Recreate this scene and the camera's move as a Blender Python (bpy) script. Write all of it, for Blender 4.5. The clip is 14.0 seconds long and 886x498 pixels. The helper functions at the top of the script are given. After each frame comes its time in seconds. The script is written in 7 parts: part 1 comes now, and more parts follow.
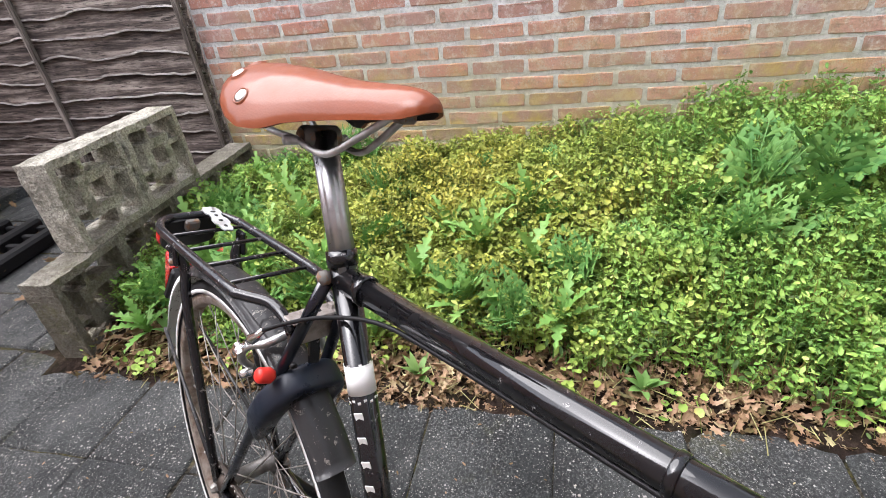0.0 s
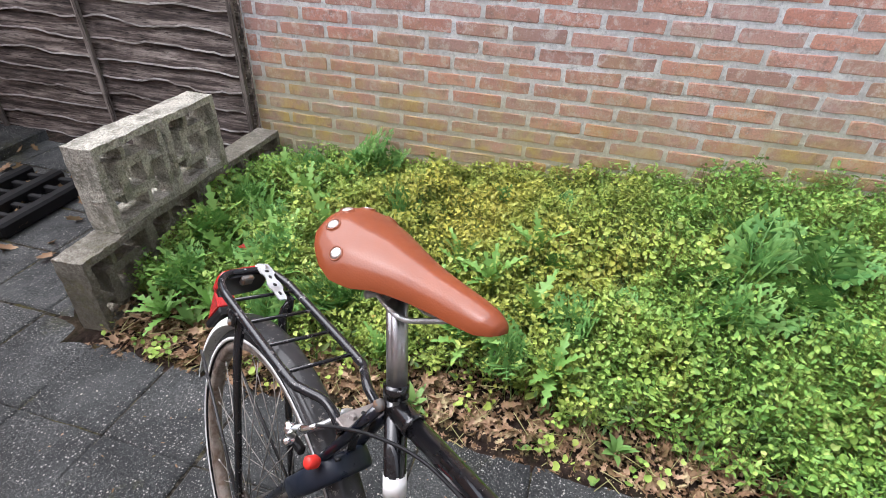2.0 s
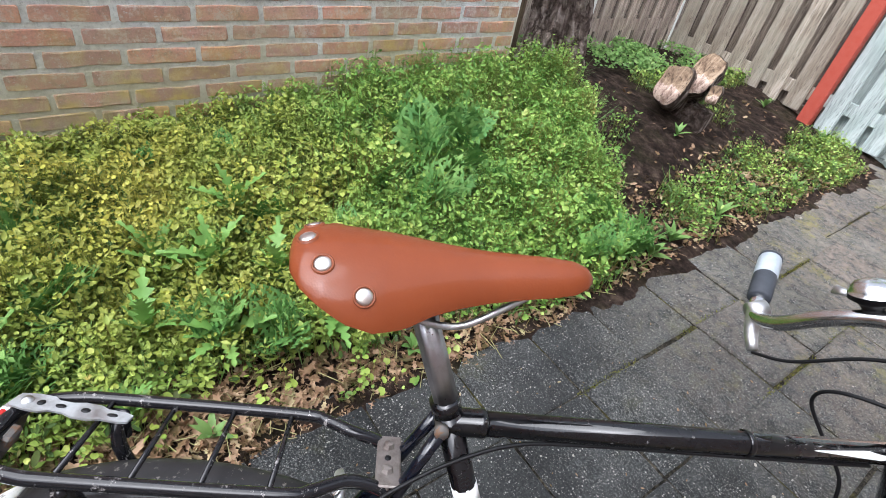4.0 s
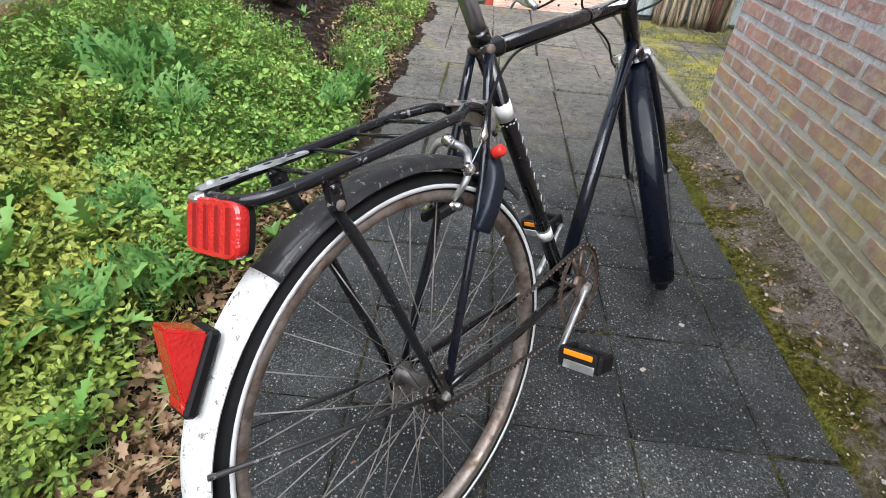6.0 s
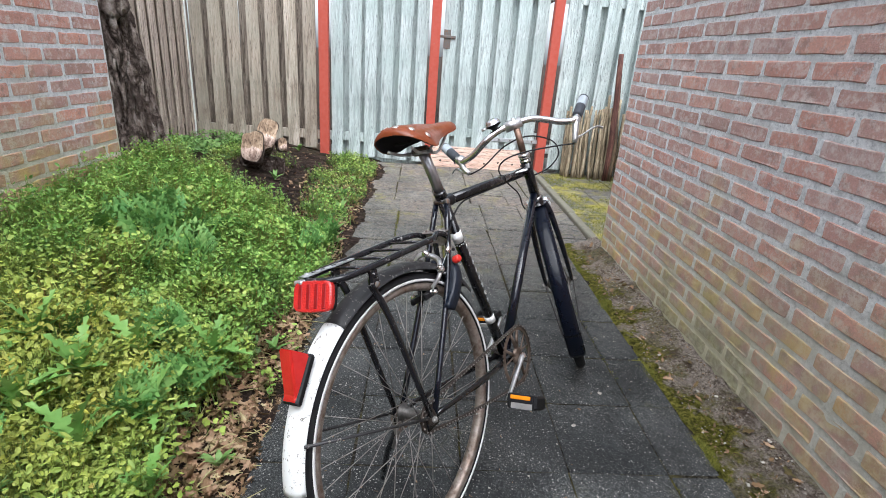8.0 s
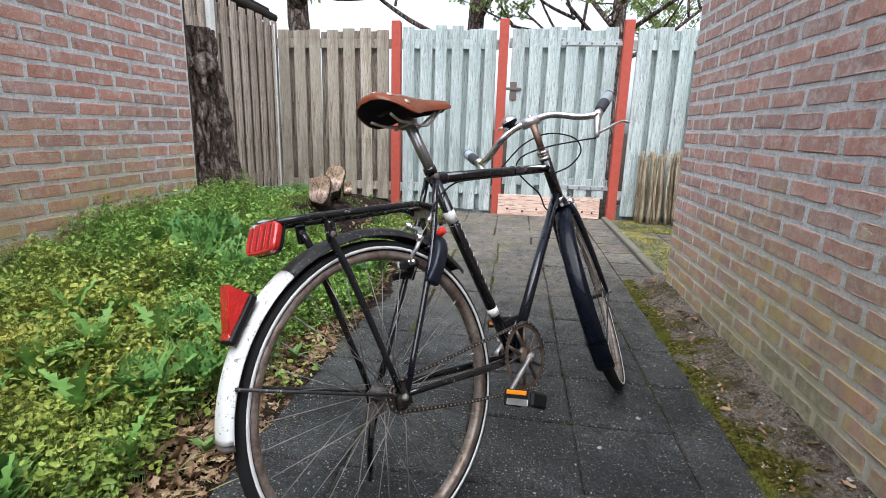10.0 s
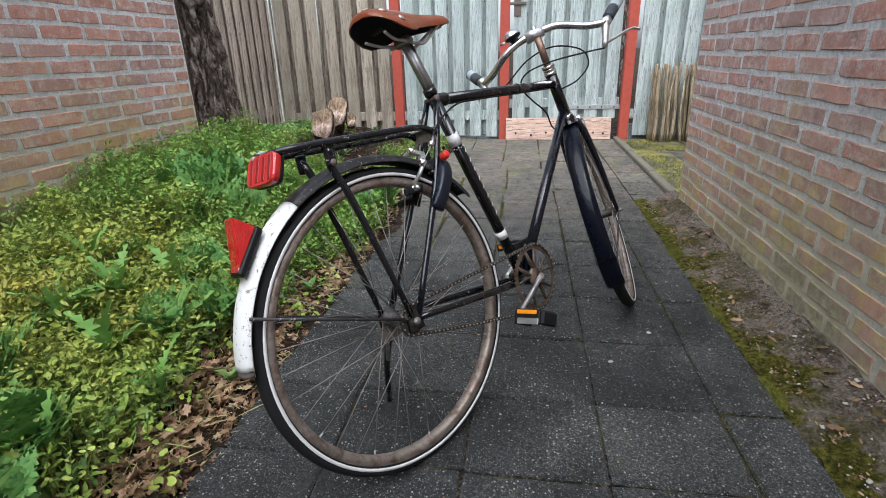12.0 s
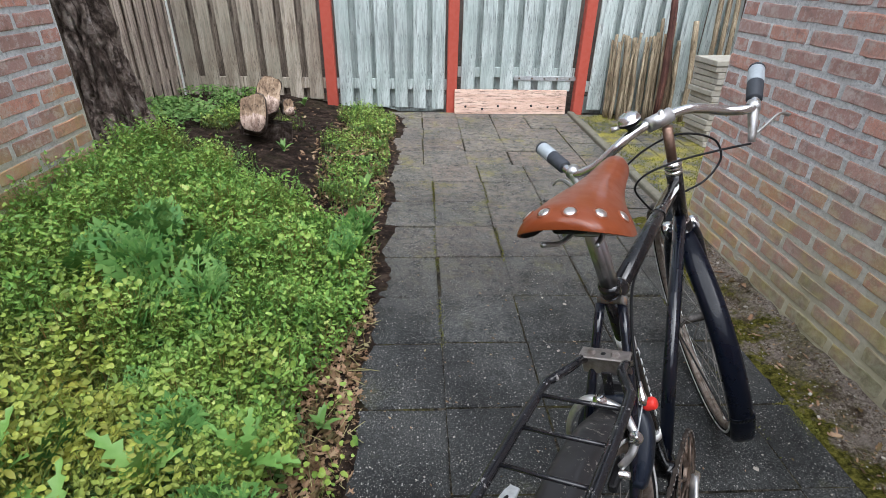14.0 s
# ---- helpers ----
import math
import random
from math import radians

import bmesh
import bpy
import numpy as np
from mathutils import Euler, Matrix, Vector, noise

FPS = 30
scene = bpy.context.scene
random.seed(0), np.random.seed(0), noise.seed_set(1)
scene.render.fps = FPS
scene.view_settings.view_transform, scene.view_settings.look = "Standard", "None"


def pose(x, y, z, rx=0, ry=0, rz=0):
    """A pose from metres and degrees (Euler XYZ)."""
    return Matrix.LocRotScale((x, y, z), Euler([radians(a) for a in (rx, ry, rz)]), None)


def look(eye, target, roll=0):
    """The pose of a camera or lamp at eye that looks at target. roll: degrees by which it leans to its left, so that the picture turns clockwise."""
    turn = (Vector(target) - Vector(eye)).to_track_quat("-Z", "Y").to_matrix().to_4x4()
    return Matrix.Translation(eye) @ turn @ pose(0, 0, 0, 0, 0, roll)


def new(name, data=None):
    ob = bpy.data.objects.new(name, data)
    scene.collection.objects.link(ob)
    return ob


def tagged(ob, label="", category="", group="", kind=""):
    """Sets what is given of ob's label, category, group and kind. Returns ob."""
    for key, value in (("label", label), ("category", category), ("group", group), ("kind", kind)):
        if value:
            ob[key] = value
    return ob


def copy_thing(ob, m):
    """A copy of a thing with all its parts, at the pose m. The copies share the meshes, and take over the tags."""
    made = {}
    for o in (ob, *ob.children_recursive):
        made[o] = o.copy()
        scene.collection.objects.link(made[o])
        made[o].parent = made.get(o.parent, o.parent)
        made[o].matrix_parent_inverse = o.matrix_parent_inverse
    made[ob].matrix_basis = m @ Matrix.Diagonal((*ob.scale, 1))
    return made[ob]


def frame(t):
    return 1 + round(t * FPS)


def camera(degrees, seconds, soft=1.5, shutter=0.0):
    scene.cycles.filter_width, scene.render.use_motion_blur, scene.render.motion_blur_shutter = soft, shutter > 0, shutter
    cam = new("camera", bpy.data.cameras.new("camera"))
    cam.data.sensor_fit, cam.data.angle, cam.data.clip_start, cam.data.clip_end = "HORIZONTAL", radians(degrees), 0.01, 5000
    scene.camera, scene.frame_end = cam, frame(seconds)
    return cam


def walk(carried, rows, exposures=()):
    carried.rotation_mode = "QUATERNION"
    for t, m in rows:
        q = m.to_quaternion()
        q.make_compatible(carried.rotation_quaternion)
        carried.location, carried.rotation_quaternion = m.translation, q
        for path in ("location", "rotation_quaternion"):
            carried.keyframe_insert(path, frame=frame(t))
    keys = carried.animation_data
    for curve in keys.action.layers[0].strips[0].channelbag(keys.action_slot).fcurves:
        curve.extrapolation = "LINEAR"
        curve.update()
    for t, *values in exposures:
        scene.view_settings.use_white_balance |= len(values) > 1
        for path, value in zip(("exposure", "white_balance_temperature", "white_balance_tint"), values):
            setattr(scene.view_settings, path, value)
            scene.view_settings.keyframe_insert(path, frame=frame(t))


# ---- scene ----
cam = camera(82.1, 14.0, soft=0.9)
PATH = [
    (0, (-0.025, 0.344, 1.065), (-1.671, -0.12, 0.029), -7.1),
    (0.5, (-0.021, 0.339, 1.134), (-1.718, -0.188, 0.217), -5.1),
    (1, (-0.028, 0.32, 1.177), (-1.72, -0.255, 0.28), -3.3),
    (1.5, (-0.031, 0.298, 1.246), (-1.683, -0.227, 0.248), -0.3),
    (2, (-0.038, 0.276, 1.302), (-1.633, -0.146, 0.172), 2.5),
    (2.5, (-0.084, 0.232, 1.31), (-1.703, -0.027, 0.164), 5.7),
    (3, (-0.192, 0.105, 1.293), (-1.793, 0.341, 0.118), 8.4),
    (3.5, (-0.218, -0.01, 1.272), (-1.638, 0.689, 0.05), 14.3),
    (4, (-0.216, -0.131, 1.258), (-1.391, 0.918, 0.025), 12.0),
    (6.5, (-0.505, -0.807, 0.971), (-0.381, 0.835, -0.164), 5.4),
    (7, (-0.553, -0.928, 0.978), (-0.327, 0.82, 0.032), 5.7),
    (7.5, (-0.521, -1.132, 1.093), (-0.337, 0.686, 0.279), 4.7),
    (8, (-0.489, -1.164, 1.126), (-0.388, 0.704, 0.419), 4.3),
    (10.5, (-0.197, -1.158, 0.829), (-0.518, 0.764, 0.379), 0.5),
    (11, (-0.196, -1.163, 0.787), (-0.543, 0.737, 0.266), -1.0),
    (11.5, (-0.187, -1.158, 0.777), (-0.535, 0.726, 0.206), -2.2),
    (12, (-0.21, -1.152, 0.878), (-0.511, 0.69, 0.16), -1.7),
    (12.5, (-0.291, -1.12, 1.125), (-0.55, 0.693, 0.322), -1.0),
    (13, (-0.438, -1.069, 1.306), (-0.645, 0.728, 0.453), -0.0),
    (13.5, (-0.583, -0.831, 1.256), (-0.679, 0.945, 0.341), 0.7),
    (14, (-0.729, -0.525, 1.215), (-0.637, 1.223, 0.248), 1.4),
]
EXPOSURES = [(0, 1.82, 6200, 15), (1, 1.68, 6150, 15), (2, 1.60, 6050, 15), (4, 1.38, 5900, 12), (6.5, 1.28, 5900, 10), (8, 1.22, 5900, 10), (10.5, 0.95, 5900, 10), (12, 0.85, 5900, 10), (14, 0.9, 5900, 10)]
walk(cam, [(t, look(eye, target, roll)) for t, eye, target, roll in PATH], EXPOSURES)

# ---- world and light ----
world = bpy.data.worlds.new("overcast_sky")
scene.world = world
world.use_nodes = True
wn, wl = world.node_tree.nodes, world.node_tree.links
sky = wn.new("ShaderNodeTexSky")
sky.sky_type, sky.sun_disc = "NISHITA", False
sky.sun_elevation, sky.sun_rotation = radians(58), radians(150)
sky.dust_density, sky.air_density = 3.0, 1.0
grey = wn.new("ShaderNodeHueSaturation")
grey.inputs["Saturation"].default_value = 0.22
wl.new(sky.outputs[0], grey.inputs["Color"])
wl.new(grey.outputs[0], wn["Background"].inputs["Color"])
wn["Background"].inputs["Strength"].default_value = 0.15
sun = new("sun", bpy.data.lights.new("sun", "SUN"))
sun.data.energy, sun.data.angle, sun.data.color = 1.5, radians(58), (1.0, 0.97, 0.92)
sun.matrix_world = look((-2.2, -3.6, 8), (0, 0, 0))


# ---- materials ----
class Mat:
    """A small node-tree builder round one principled material."""

    def __init__(self, name, rough=0.6, metal=0.0, color=(0.5, 0.5, 0.5)):
        self.m = bpy.data.materials.new(name)
        self.m.use_nodes = True
        self.t = self.m.node_tree
        self.b = self.t.nodes["Principled BSDF"]
        self.b.inputs["Roughness"].default_value = rough
        self.b.inputs["Metallic"].default_value = metal
        self.b.inputs["Base Color"].default_value = (*color, 1)

    def node(self, kind, **values):
        n = self.t.nodes.new(kind)
        for key, value in values.items():
            n.inputs[key.replace("_", " ")].default_value = value
        return n

    def link(self, a, b):
        self.t.links.new(a, b)

    def where(self, scale=(1, 1, 1), local=True):
        c = self.node("ShaderNodeTexCoord")
        g = self.node("ShaderNodeNewGeometry")
        mp = self.node("ShaderNodeMapping")
        mp.inputs["Scale"].default_value = scale
        self.link(c.outputs["Object"] if local else g.outputs["Position"], mp.inputs["Vector"])
        return mp.outputs[0]

    def noise(self, scale, detail=4, rough=0.6, stretch=(1, 1, 1), local=False):
        n = self.node("ShaderNodeTexNoise", Scale=scale, Detail=detail, Roughness=rough)
        self.link(self.where(stretch, local), n.inputs["Vector"])
        return n.outputs["Fac"]

    def cells(self, scale, local=False, stretch=(1, 1, 1), feature="F1"):
        n = self.node("ShaderNodeTexVoronoi", Scale=scale)
        n.feature = feature
        self.link(self.where(stretch, local), n.inputs["Vector"])
        return n

    def ramp(self, fac, stops):
        r = self.node("ShaderNodeValToRGB")
        e = r.color_ramp.elements
        while len(e) < len(stops):
            e.new(0.5)
        for el, (pos, col) in zip(e, stops):
            el.position = pos
            el.color = (*col, 1) if not isinstance(col, (int, float)) else (col, col, col, 1)
        self.link(fac, r.inputs[0])
        return r.outputs[0]

    def mix(self, fac, a, b, kind="MIX"):
        n = self.node("ShaderNodeMix")
        n.data_type, n.blend_type = "RGBA", kind
        for value, socket in ((fac, n.inputs[0]), (a, n.inputs[6]), (b, n.inputs[7])):
            if isinstance(value, (int, float)):
                socket.default_value = value
            elif isinstance(value, tuple):
                socket.default_value = (*value, 1)
            else:
                self.link(value, socket)
        return n.outputs[2]

    def math(self, op, a, b=0.0, clamp=False):
        n = self.node("ShaderNodeMath")
        n.operation, n.use_clamp = op, clamp
        for value, socket in ((a, n.inputs[0]), (b, n.inputs[1])):
            if isinstance(value, (int, float)):
                socket.default_value = value
            else:
                self.link(value, socket)
        return n.outputs[0]

    def axis(self, which):
        g = self.node("ShaderNodeNewGeometry")
        s = self.node("ShaderNodeSeparateXYZ")
        self.link(g.outputs["Position"], s.inputs[0])
        return s.outputs[which]

    def random(self, island=False):
        if island:
            return self.node("ShaderNodeNewGeometry").outputs["Random Per Island"]
        return self.node("ShaderNodeObjectInfo").outputs["Random"]

    def bump(self, height, strength=0.4, distance=0.01):
        n = self.node("ShaderNodeBump", Strength=strength, Distance=distance)
        self.link(height, n.inputs["Height"])
        self.link(n.outputs[0], self.b.inputs["Normal"])

    def color(self, c):
        self.link(c, self.b.inputs["Base Color"])

    def rough(self, r):
        self.link(r, self.b.inputs["Roughness"])


def brick_material(name, island=False, bloom=0.5, reach=(0.32, 0.88)):
    k = Mat(name, 0.9)
    pick = k.random(island)
    base = k.ramp(pick, [(0.0, (0.42, 0.27, 0.235)), (0.2, (0.62, 0.29, 0.22)), (0.4, (0.50, 0.31, 0.27)), (0.6, (0.70, 0.35, 0.26)), (0.8, (0.54, 0.35, 0.31)), (1.0, (0.46, 0.25, 0.205))])
    fine = k.ramp(k.noise(140, 5, 0.8), [(0.44, 0.0), (0.64, 0.5)])
    base = k.mix(fine, base, (0.28, 0.17, 0.145))
    dusk = k.ramp(k.noise(17, 6, 0.75), [(0.38, 0.6), (0.46, 0.0)])
    base = k.mix(dusk, base, (0.24, 0.16, 0.14))
    pale = k.ramp(k.noise(24, 7, 0.8), [(0.55 - 0.09 * bloom, 0.0), (0.63 - 0.02 * bloom, 0.5 + 0.3 * bloom)])
    base = k.mix(pale, base, (0.70, 0.63, 0.60))
    crumbs = k.ramp(k.noise(75, 5, 0.8), [(0.60, 0.0), (0.66, 0.8)])
    base = k.mix(crumbs, base, (0.66, 0.62, 0.58))
    if bloom > 0.6:
        base = k.mix(0.15, base, (0.60, 0.46, 0.43))
    z = k.axis(2)
    height = k.math("ADD", z, k.math("MULTIPLY", k.math("SUBTRACT", k.noise(2.2, 4), 0.5), 1.0))
    algae = k.math("MULTIPLY", k.ramp(height, [(reach[0], 1.0), (reach[1], 0.0)]), k.ramp(k.noise(12, 6, 0.7), [(0.38, 0.35), (0.58, 1.0)]))
    growth = [(0.42, (0.46, 0.40, 0.20)), (0.58, (0.55, 0.41, 0.11))] if bloom < 0.6 else [(0.42, (0.37, 0.315, 0.18)), (0.60, (0.58, 0.455, 0.125))]
    base = k.mix(k.math("MULTIPLY", algae, 0.85), base, k.ramp(k.noise(6, 4, 0.6), growth))
    foot = k.ramp(height, [(0.05, 1.0), (0.26, 0.0)])
    base = k.mix(k.math("MULTIPLY", foot, 0.75), base, k.ramp(k.noise(40, 5, 0.7), [(0.38, (0.17, 0.18, 0.125)), (0.62, (0.40, 0.40, 0.29))]))
    k.color(base)
    k.b.inputs["Specular IOR Level"].default_value = 0.3
    k.bump(k.mix(0.5, k.noise(190, 4, 0.75), k.noise(45, 6, 0.75)), 1.0, 0.014)
    return k.m


def mortar_material(name, reach):
    k = Mat(name, 0.95)
    base = k.ramp(k.noise(60, 7, 0.8), [(0.36, (0.46, 0.465, 0.475)), (0.48, (0.78, 0.78, 0.785)), (0.62, (0.90, 0.90, 0.90))])
    base = k.mix(k.ramp(k.noise(9, 5, 0.7), [(0.40, 0.5), (0.52, 0.0)]), base, (0.50, 0.49, 0.48))
    z = k.axis(2)
    height = k.math("ADD", z, k.math("MULTIPLY", k.math("SUBTRACT", k.noise(2.2, 4), 0.5), 1.0))
    base = k.mix(k.math("MULTIPLY", k.ramp(height, [(reach[0], 1.0), (reach[1], 0.0)]), 0.76), base, (0.54, 0.485, 0.27))
    k.color(base)
    k.b.inputs["Specular IOR Level"].default_value = 0.25
    k.bump(k.noise(120, 6, 0.85), 1.0, 0.012)
    return k.m


def tile_material(name, moss=0.0):
    k = Mat(name, 0.6)
    pick = k.random()
    base = k.ramp(k.noise(3.2, 6, 0.7), [(0.38, (0.013, 0.0146, 0.0155)), (0.5, (0.026, 0.0285, 0.0295)), (0.64, (0.054, 0.0575, 0.057))])
    base = k.mix(k.math("MULTIPLY", k.math("POWER", pick, 2.0), 0.25), base, (0.060, 0.060, 0.060))
    sand = k.noise(150, 5, 0.85)
    patch = k.ramp(k.noise(2.6, 4, 0.6), [(0.45, 0.25), (0.62, 1.0)])
    far = k.ramp(k.math("MULTIPLY", k.axis(1), 0.22), [(0.15, 0.0), (0.42, 1.0)])
    patch = k.math("ADD", patch, k.math("MULTIPLY", far, k.ramp(k.noise(2.1, 3), [(0.42, 0.2), (0.56, 1.0)])), True)
    base = k.mix(k.math("MULTIPLY", k.ramp(sand, [(0.52, 0.0), (0.60, 0.85)]), patch), base, k.mix(far, (0.21, 0.217, 0.210), (0.29, 0.290, 0.272)))
    base = k.mix(k.ramp(sand, [(0.36, 0.8), (0.46, 0.0)]), base, (0.006, 0.006, 0.006))
    for scale, part_lit, tone in ((120, 0.80, 0.42), (230, 0.64, 0.30)):
        chips = k.cells(scale)
        lit = k.ramp(chips.outputs["Distance"], [(0.20, 1.0), (0.34, 0.0)])
        sep = k.node("ShaderNodeSeparateColor")
        k.link(chips.outputs["Color"], sep.inputs[0])
        rare = k.ramp(k.math("ADD", sep.outputs[0], k.math("MULTIPLY", k.math("SUBTRACT", k.noise(3.7, 4), 0.5), 0.9)), [(part_lit, 0.0), (part_lit + 0.06, 1.0)])
        base = k.mix(k.math("MULTIPLY", lit, rare), base, (tone, 0.97 * tone, 0.9 * tone))
    far = k.ramp(k.math("MULTIPLY", k.axis(1), 0.22), [(0.22, 0.0), (0.60, 1.0)])
    far = k.math("MULTIPLY", far, 1.0 if moss == 0 else 0.3)
    brown = k.math("MULTIPLY", far, k.ramp(k.noise(22, 7, 0.8), [(0.40, 0.0), (0.58, 1.0)]))
    brown = k.math("MULTIPLY", brown, k.ramp(k.noise(2.0, 4, 0.6), [(0.36, 0.5), (0.56, 1.0)]))
    base = k.mix(brown, base, k.mix(pick, (0.225, 0.205, 0.168), (0.245, 0.195, 0.158)))
    green = k.ramp(k.noise(2.4, 6, 0.75), [(0.58 - 0.13 * moss, 0.0), (0.68 - 0.10 * moss, 0.22 + 0.70 * moss)])
    green = k.math("MULTIPLY", green, k.ramp(k.noise(60, 5, 0.8), [(0.38, 0.2), (0.58, 1.0)]))
    olive = k.math("MULTIPLY", k.math("MULTIPLY", far, k.ramp(k.noise(4.5, 6, 0.8), [(0.54, 0.0), (0.62, 0.6)])), k.ramp(k.noise(60, 4), [(0.4, 0.2), (0.55, 1.0)]))
    base = k.mix(olive, base, (0.26, 0.235, 0.06))
    base = k.mix(green, base, (0.17 + 0.22 * moss, 0.17 + 0.17 * moss, 0.035))
    k.color(base)
    k.b.inputs["Specular IOR Level"].default_value = 0.24
    k.rough(k.ramp(k.noise(7, 5, 0.7), [(0.35, 0.42), (0.65, 0.78)]))
    k.bump(k.mix(0.4, sand, k.noise(34, 6, 0.8)), 0.9, 0.009)
    return k.m


def joint_material():
    k = Mat("joint_fill", 0.95)
    base = k.ramp(k.noise(60, 6, 0.8), [(0.38, (0.007, 0.006, 0.005)), (0.50, (0.032, 0.029, 0.023)), (0.62, (0.12, 0.105, 0.080))])
    moss = k.ramp(k.noise(5.5, 6, 0.75), [(0.50, 0.0), (0.62, 0.8)])
    base = k.mix(moss, base, k.ramp(k.noise(50, 5, 0.8), [(0.4, (0.035, 0.033, 0.012)), (0.6, (0.15, 0.135, 0.035))]))
    k.color(base)
    k.b.inputs["Specular IOR Level"].default_value = 0.12
    k.bump(k.noise(120, 6, 0.8), 1.0, 0.012)
    return k.m


def block_material(name, dirt=0.0):
    """Coarse aggregate concrete, stained and mossy."""
    k = Mat(name, 0.95)
    base = k.ramp(k.noise(130, 6, 0.85), [(0.37, (0.23, 0.22, 0.18)), (0.5, (0.58, 0.55, 0.47)), (0.62, (0.82, 0.79, 0.70))])
    stain = k.ramp(k.noise(11, 6, 0.75), [(0.40, 0.7), (0.52, 0.0)])
    base = k.mix(stain, base, (0.17, 0.16, 0.12))
    wet = k.ramp(k.math("ADD", k.axis(2), k.math("MULTIPLY", k.math("SUBTRACT", k.noise(7, 5), 0.5), 0.35)), [(0.18, 0.65), (0.36, 0.0)])
    base = k.mix(wet, base, (0.20, 0.19, 0.13))
    base = k.mix(k.math("MULTIPLY", k.ramp(k.noise(16, 6, 0.8), [(0.36, 0.45), (0.60, 1.0)]), dirt), base, (0.10, 0.085, 0.062))
    moss = k.ramp(k.noise(6, 6, 0.75), [(0.56 - 0.05 * dirt, 0.0), (0.66, 0.6)])
    base = k.mix(moss, base, (0.17, 0.17, 0.06))
    k.color(base)
    k.bump(k.mix(0.5, k.noise(150, 5, 0.85), k.cells(120).outputs["Distance"]), 1.0, 0.02)
    return k.m


def soil_material():
    k = Mat("soil", 0.95)
    base = k.ramp(k.noise(14, 7, 0.75), [(0.38, (0.012, 0.008, 0.006)), (0.52, (0.040, 0.026, 0.020)), (0.66, (0.11, 0.078, 0.058))])
    base = k.mix(k.ramp(k.noise(5, 4), [(0.5, 0.0), (0.75, 0.4)]), base, (0.05, 0.055, 0.018))
    k.color(base)
    k.b.inputs["Specular IOR Level"].default_value = 0.12
    k.bump(k.noise(60, 7, 0.75), 1.0, 0.03)
    return k.m


def moss_material():
    """Broken moss patches along the outer edge, brown dirt and crumbled mortar towards the wall."""
    k = Mat("moss", 0.95)
    base = k.ramp(k.noise(46, 7, 0.8), [(0.38, (0.030, 0.031, 0.008)), (0.5, (0.125, 0.122, 0.020)), (0.62, (0.31, 0.285, 0.055))])
    inner = k.math("ADD", k.math("MULTIPLY", k.math("SUBTRACT", k.axis(0), 0.535), 3.4), k.noise(9, 6, 0.75))
    bare = k.math("MULTIPLY", k.math("SUBTRACT", k.noise(3.4, 5, 0.65), 0.50), 2.4)
    dirt = k.ramp(k.math("ADD", inner, bare), [(0.48, 0.0), (0.66, 1.0)])
    grit = k.ramp(k.noise(95, 6, 0.8), [(0.38, (0.060, 0.046, 0.036)), (0.47, (0.25, 0.205, 0.165)), (0.58, (0.52, 0.45, 0.385))])
    grit = k.mix(k.ramp(k.noise(16, 5, 0.7), [(0.44, 0.0), (0.60, 0.7)]), grit, (0.36, 0.305, 0.265))
    grit = k.mix(k.ramp(k.noise(24, 5, 0.7), [(0.36, 0.75), (0.43, 0.0)]), grit, (0.060, 0.042, 0.028))
    grit = k.mix(k.ramp(k.noise(6, 6, 0.75), [(0.47, 0.0), (0.57, 0.8)]), grit, k.ramp(k.noise(70, 5, 0.8), [(0.40, (0.045, 0.042, 0.018)), (0.60, (0.24, 0.215, 0.095))]))
    grit = k.mix(k.ramp(k.noise(13, 6, 0.8, (1, 0.5, 1)), [(0.52, 0.0), (0.60, 0.7)]), grit, (0.085, 0.058, 0.042))
    k.color(k.mix(dirt, base, grit))
    k.b.inputs["Specular IOR Level"].default_value = 0.12
    k.bump(k.noise(90, 7, 0.85), 1.0, 0.03)
    return k.m


def wood_material(name, dark, mid, light, stretch, scale=9.0, green=None, rough=0.8, vary=0.35):
    k = Mat(name, rough)
    grain = k.noise(scale, 7, 0.7, stretch, True)
    base = k.ramp(grain, [(0.39, dark), (0.5, mid), (0.61, light)])
    base = k.mix(k.math("MULTIPLY", k.random(), vary), base, dark)
    fibre = k.ramp(k.noise(scale * 7, 5, 0.75, stretch, True), [(0.40, 0.4), (0.47, 0.0)])
    base = k.mix(fibre, base, tuple(0.6 * c for c in dark))
    streak = k.ramp(k.noise(scale * 3, 5, 0.75, stretch, True), [(0.39, 0.9), (0.46, 0.0)])
    base = k.mix(streak, base, tuple(0.35 * c for c in dark))
    stain = k.ramp(k.noise(3.1, 5, 0.7, (1, 1, 0.5)), [(0.38, 0.35), (0.48, 0.0)])
    base = k.mix(stain, base, tuple(0.75 * c for c in dark))
    if green:
        base = k.mix(k.ramp(k.noise(2.6, 5, 0.7), [(0.42, 0.0), (0.68, 0.6)]), base, green)
    k.color(base)
    k.b.inputs["Specular IOR Level"].default_value = 0.3
    k.bump(k.mix(0.5, grain, k.noise(scale * 7, 5, 0.75, stretch, True)), 0.7, 0.008)
    return k.m


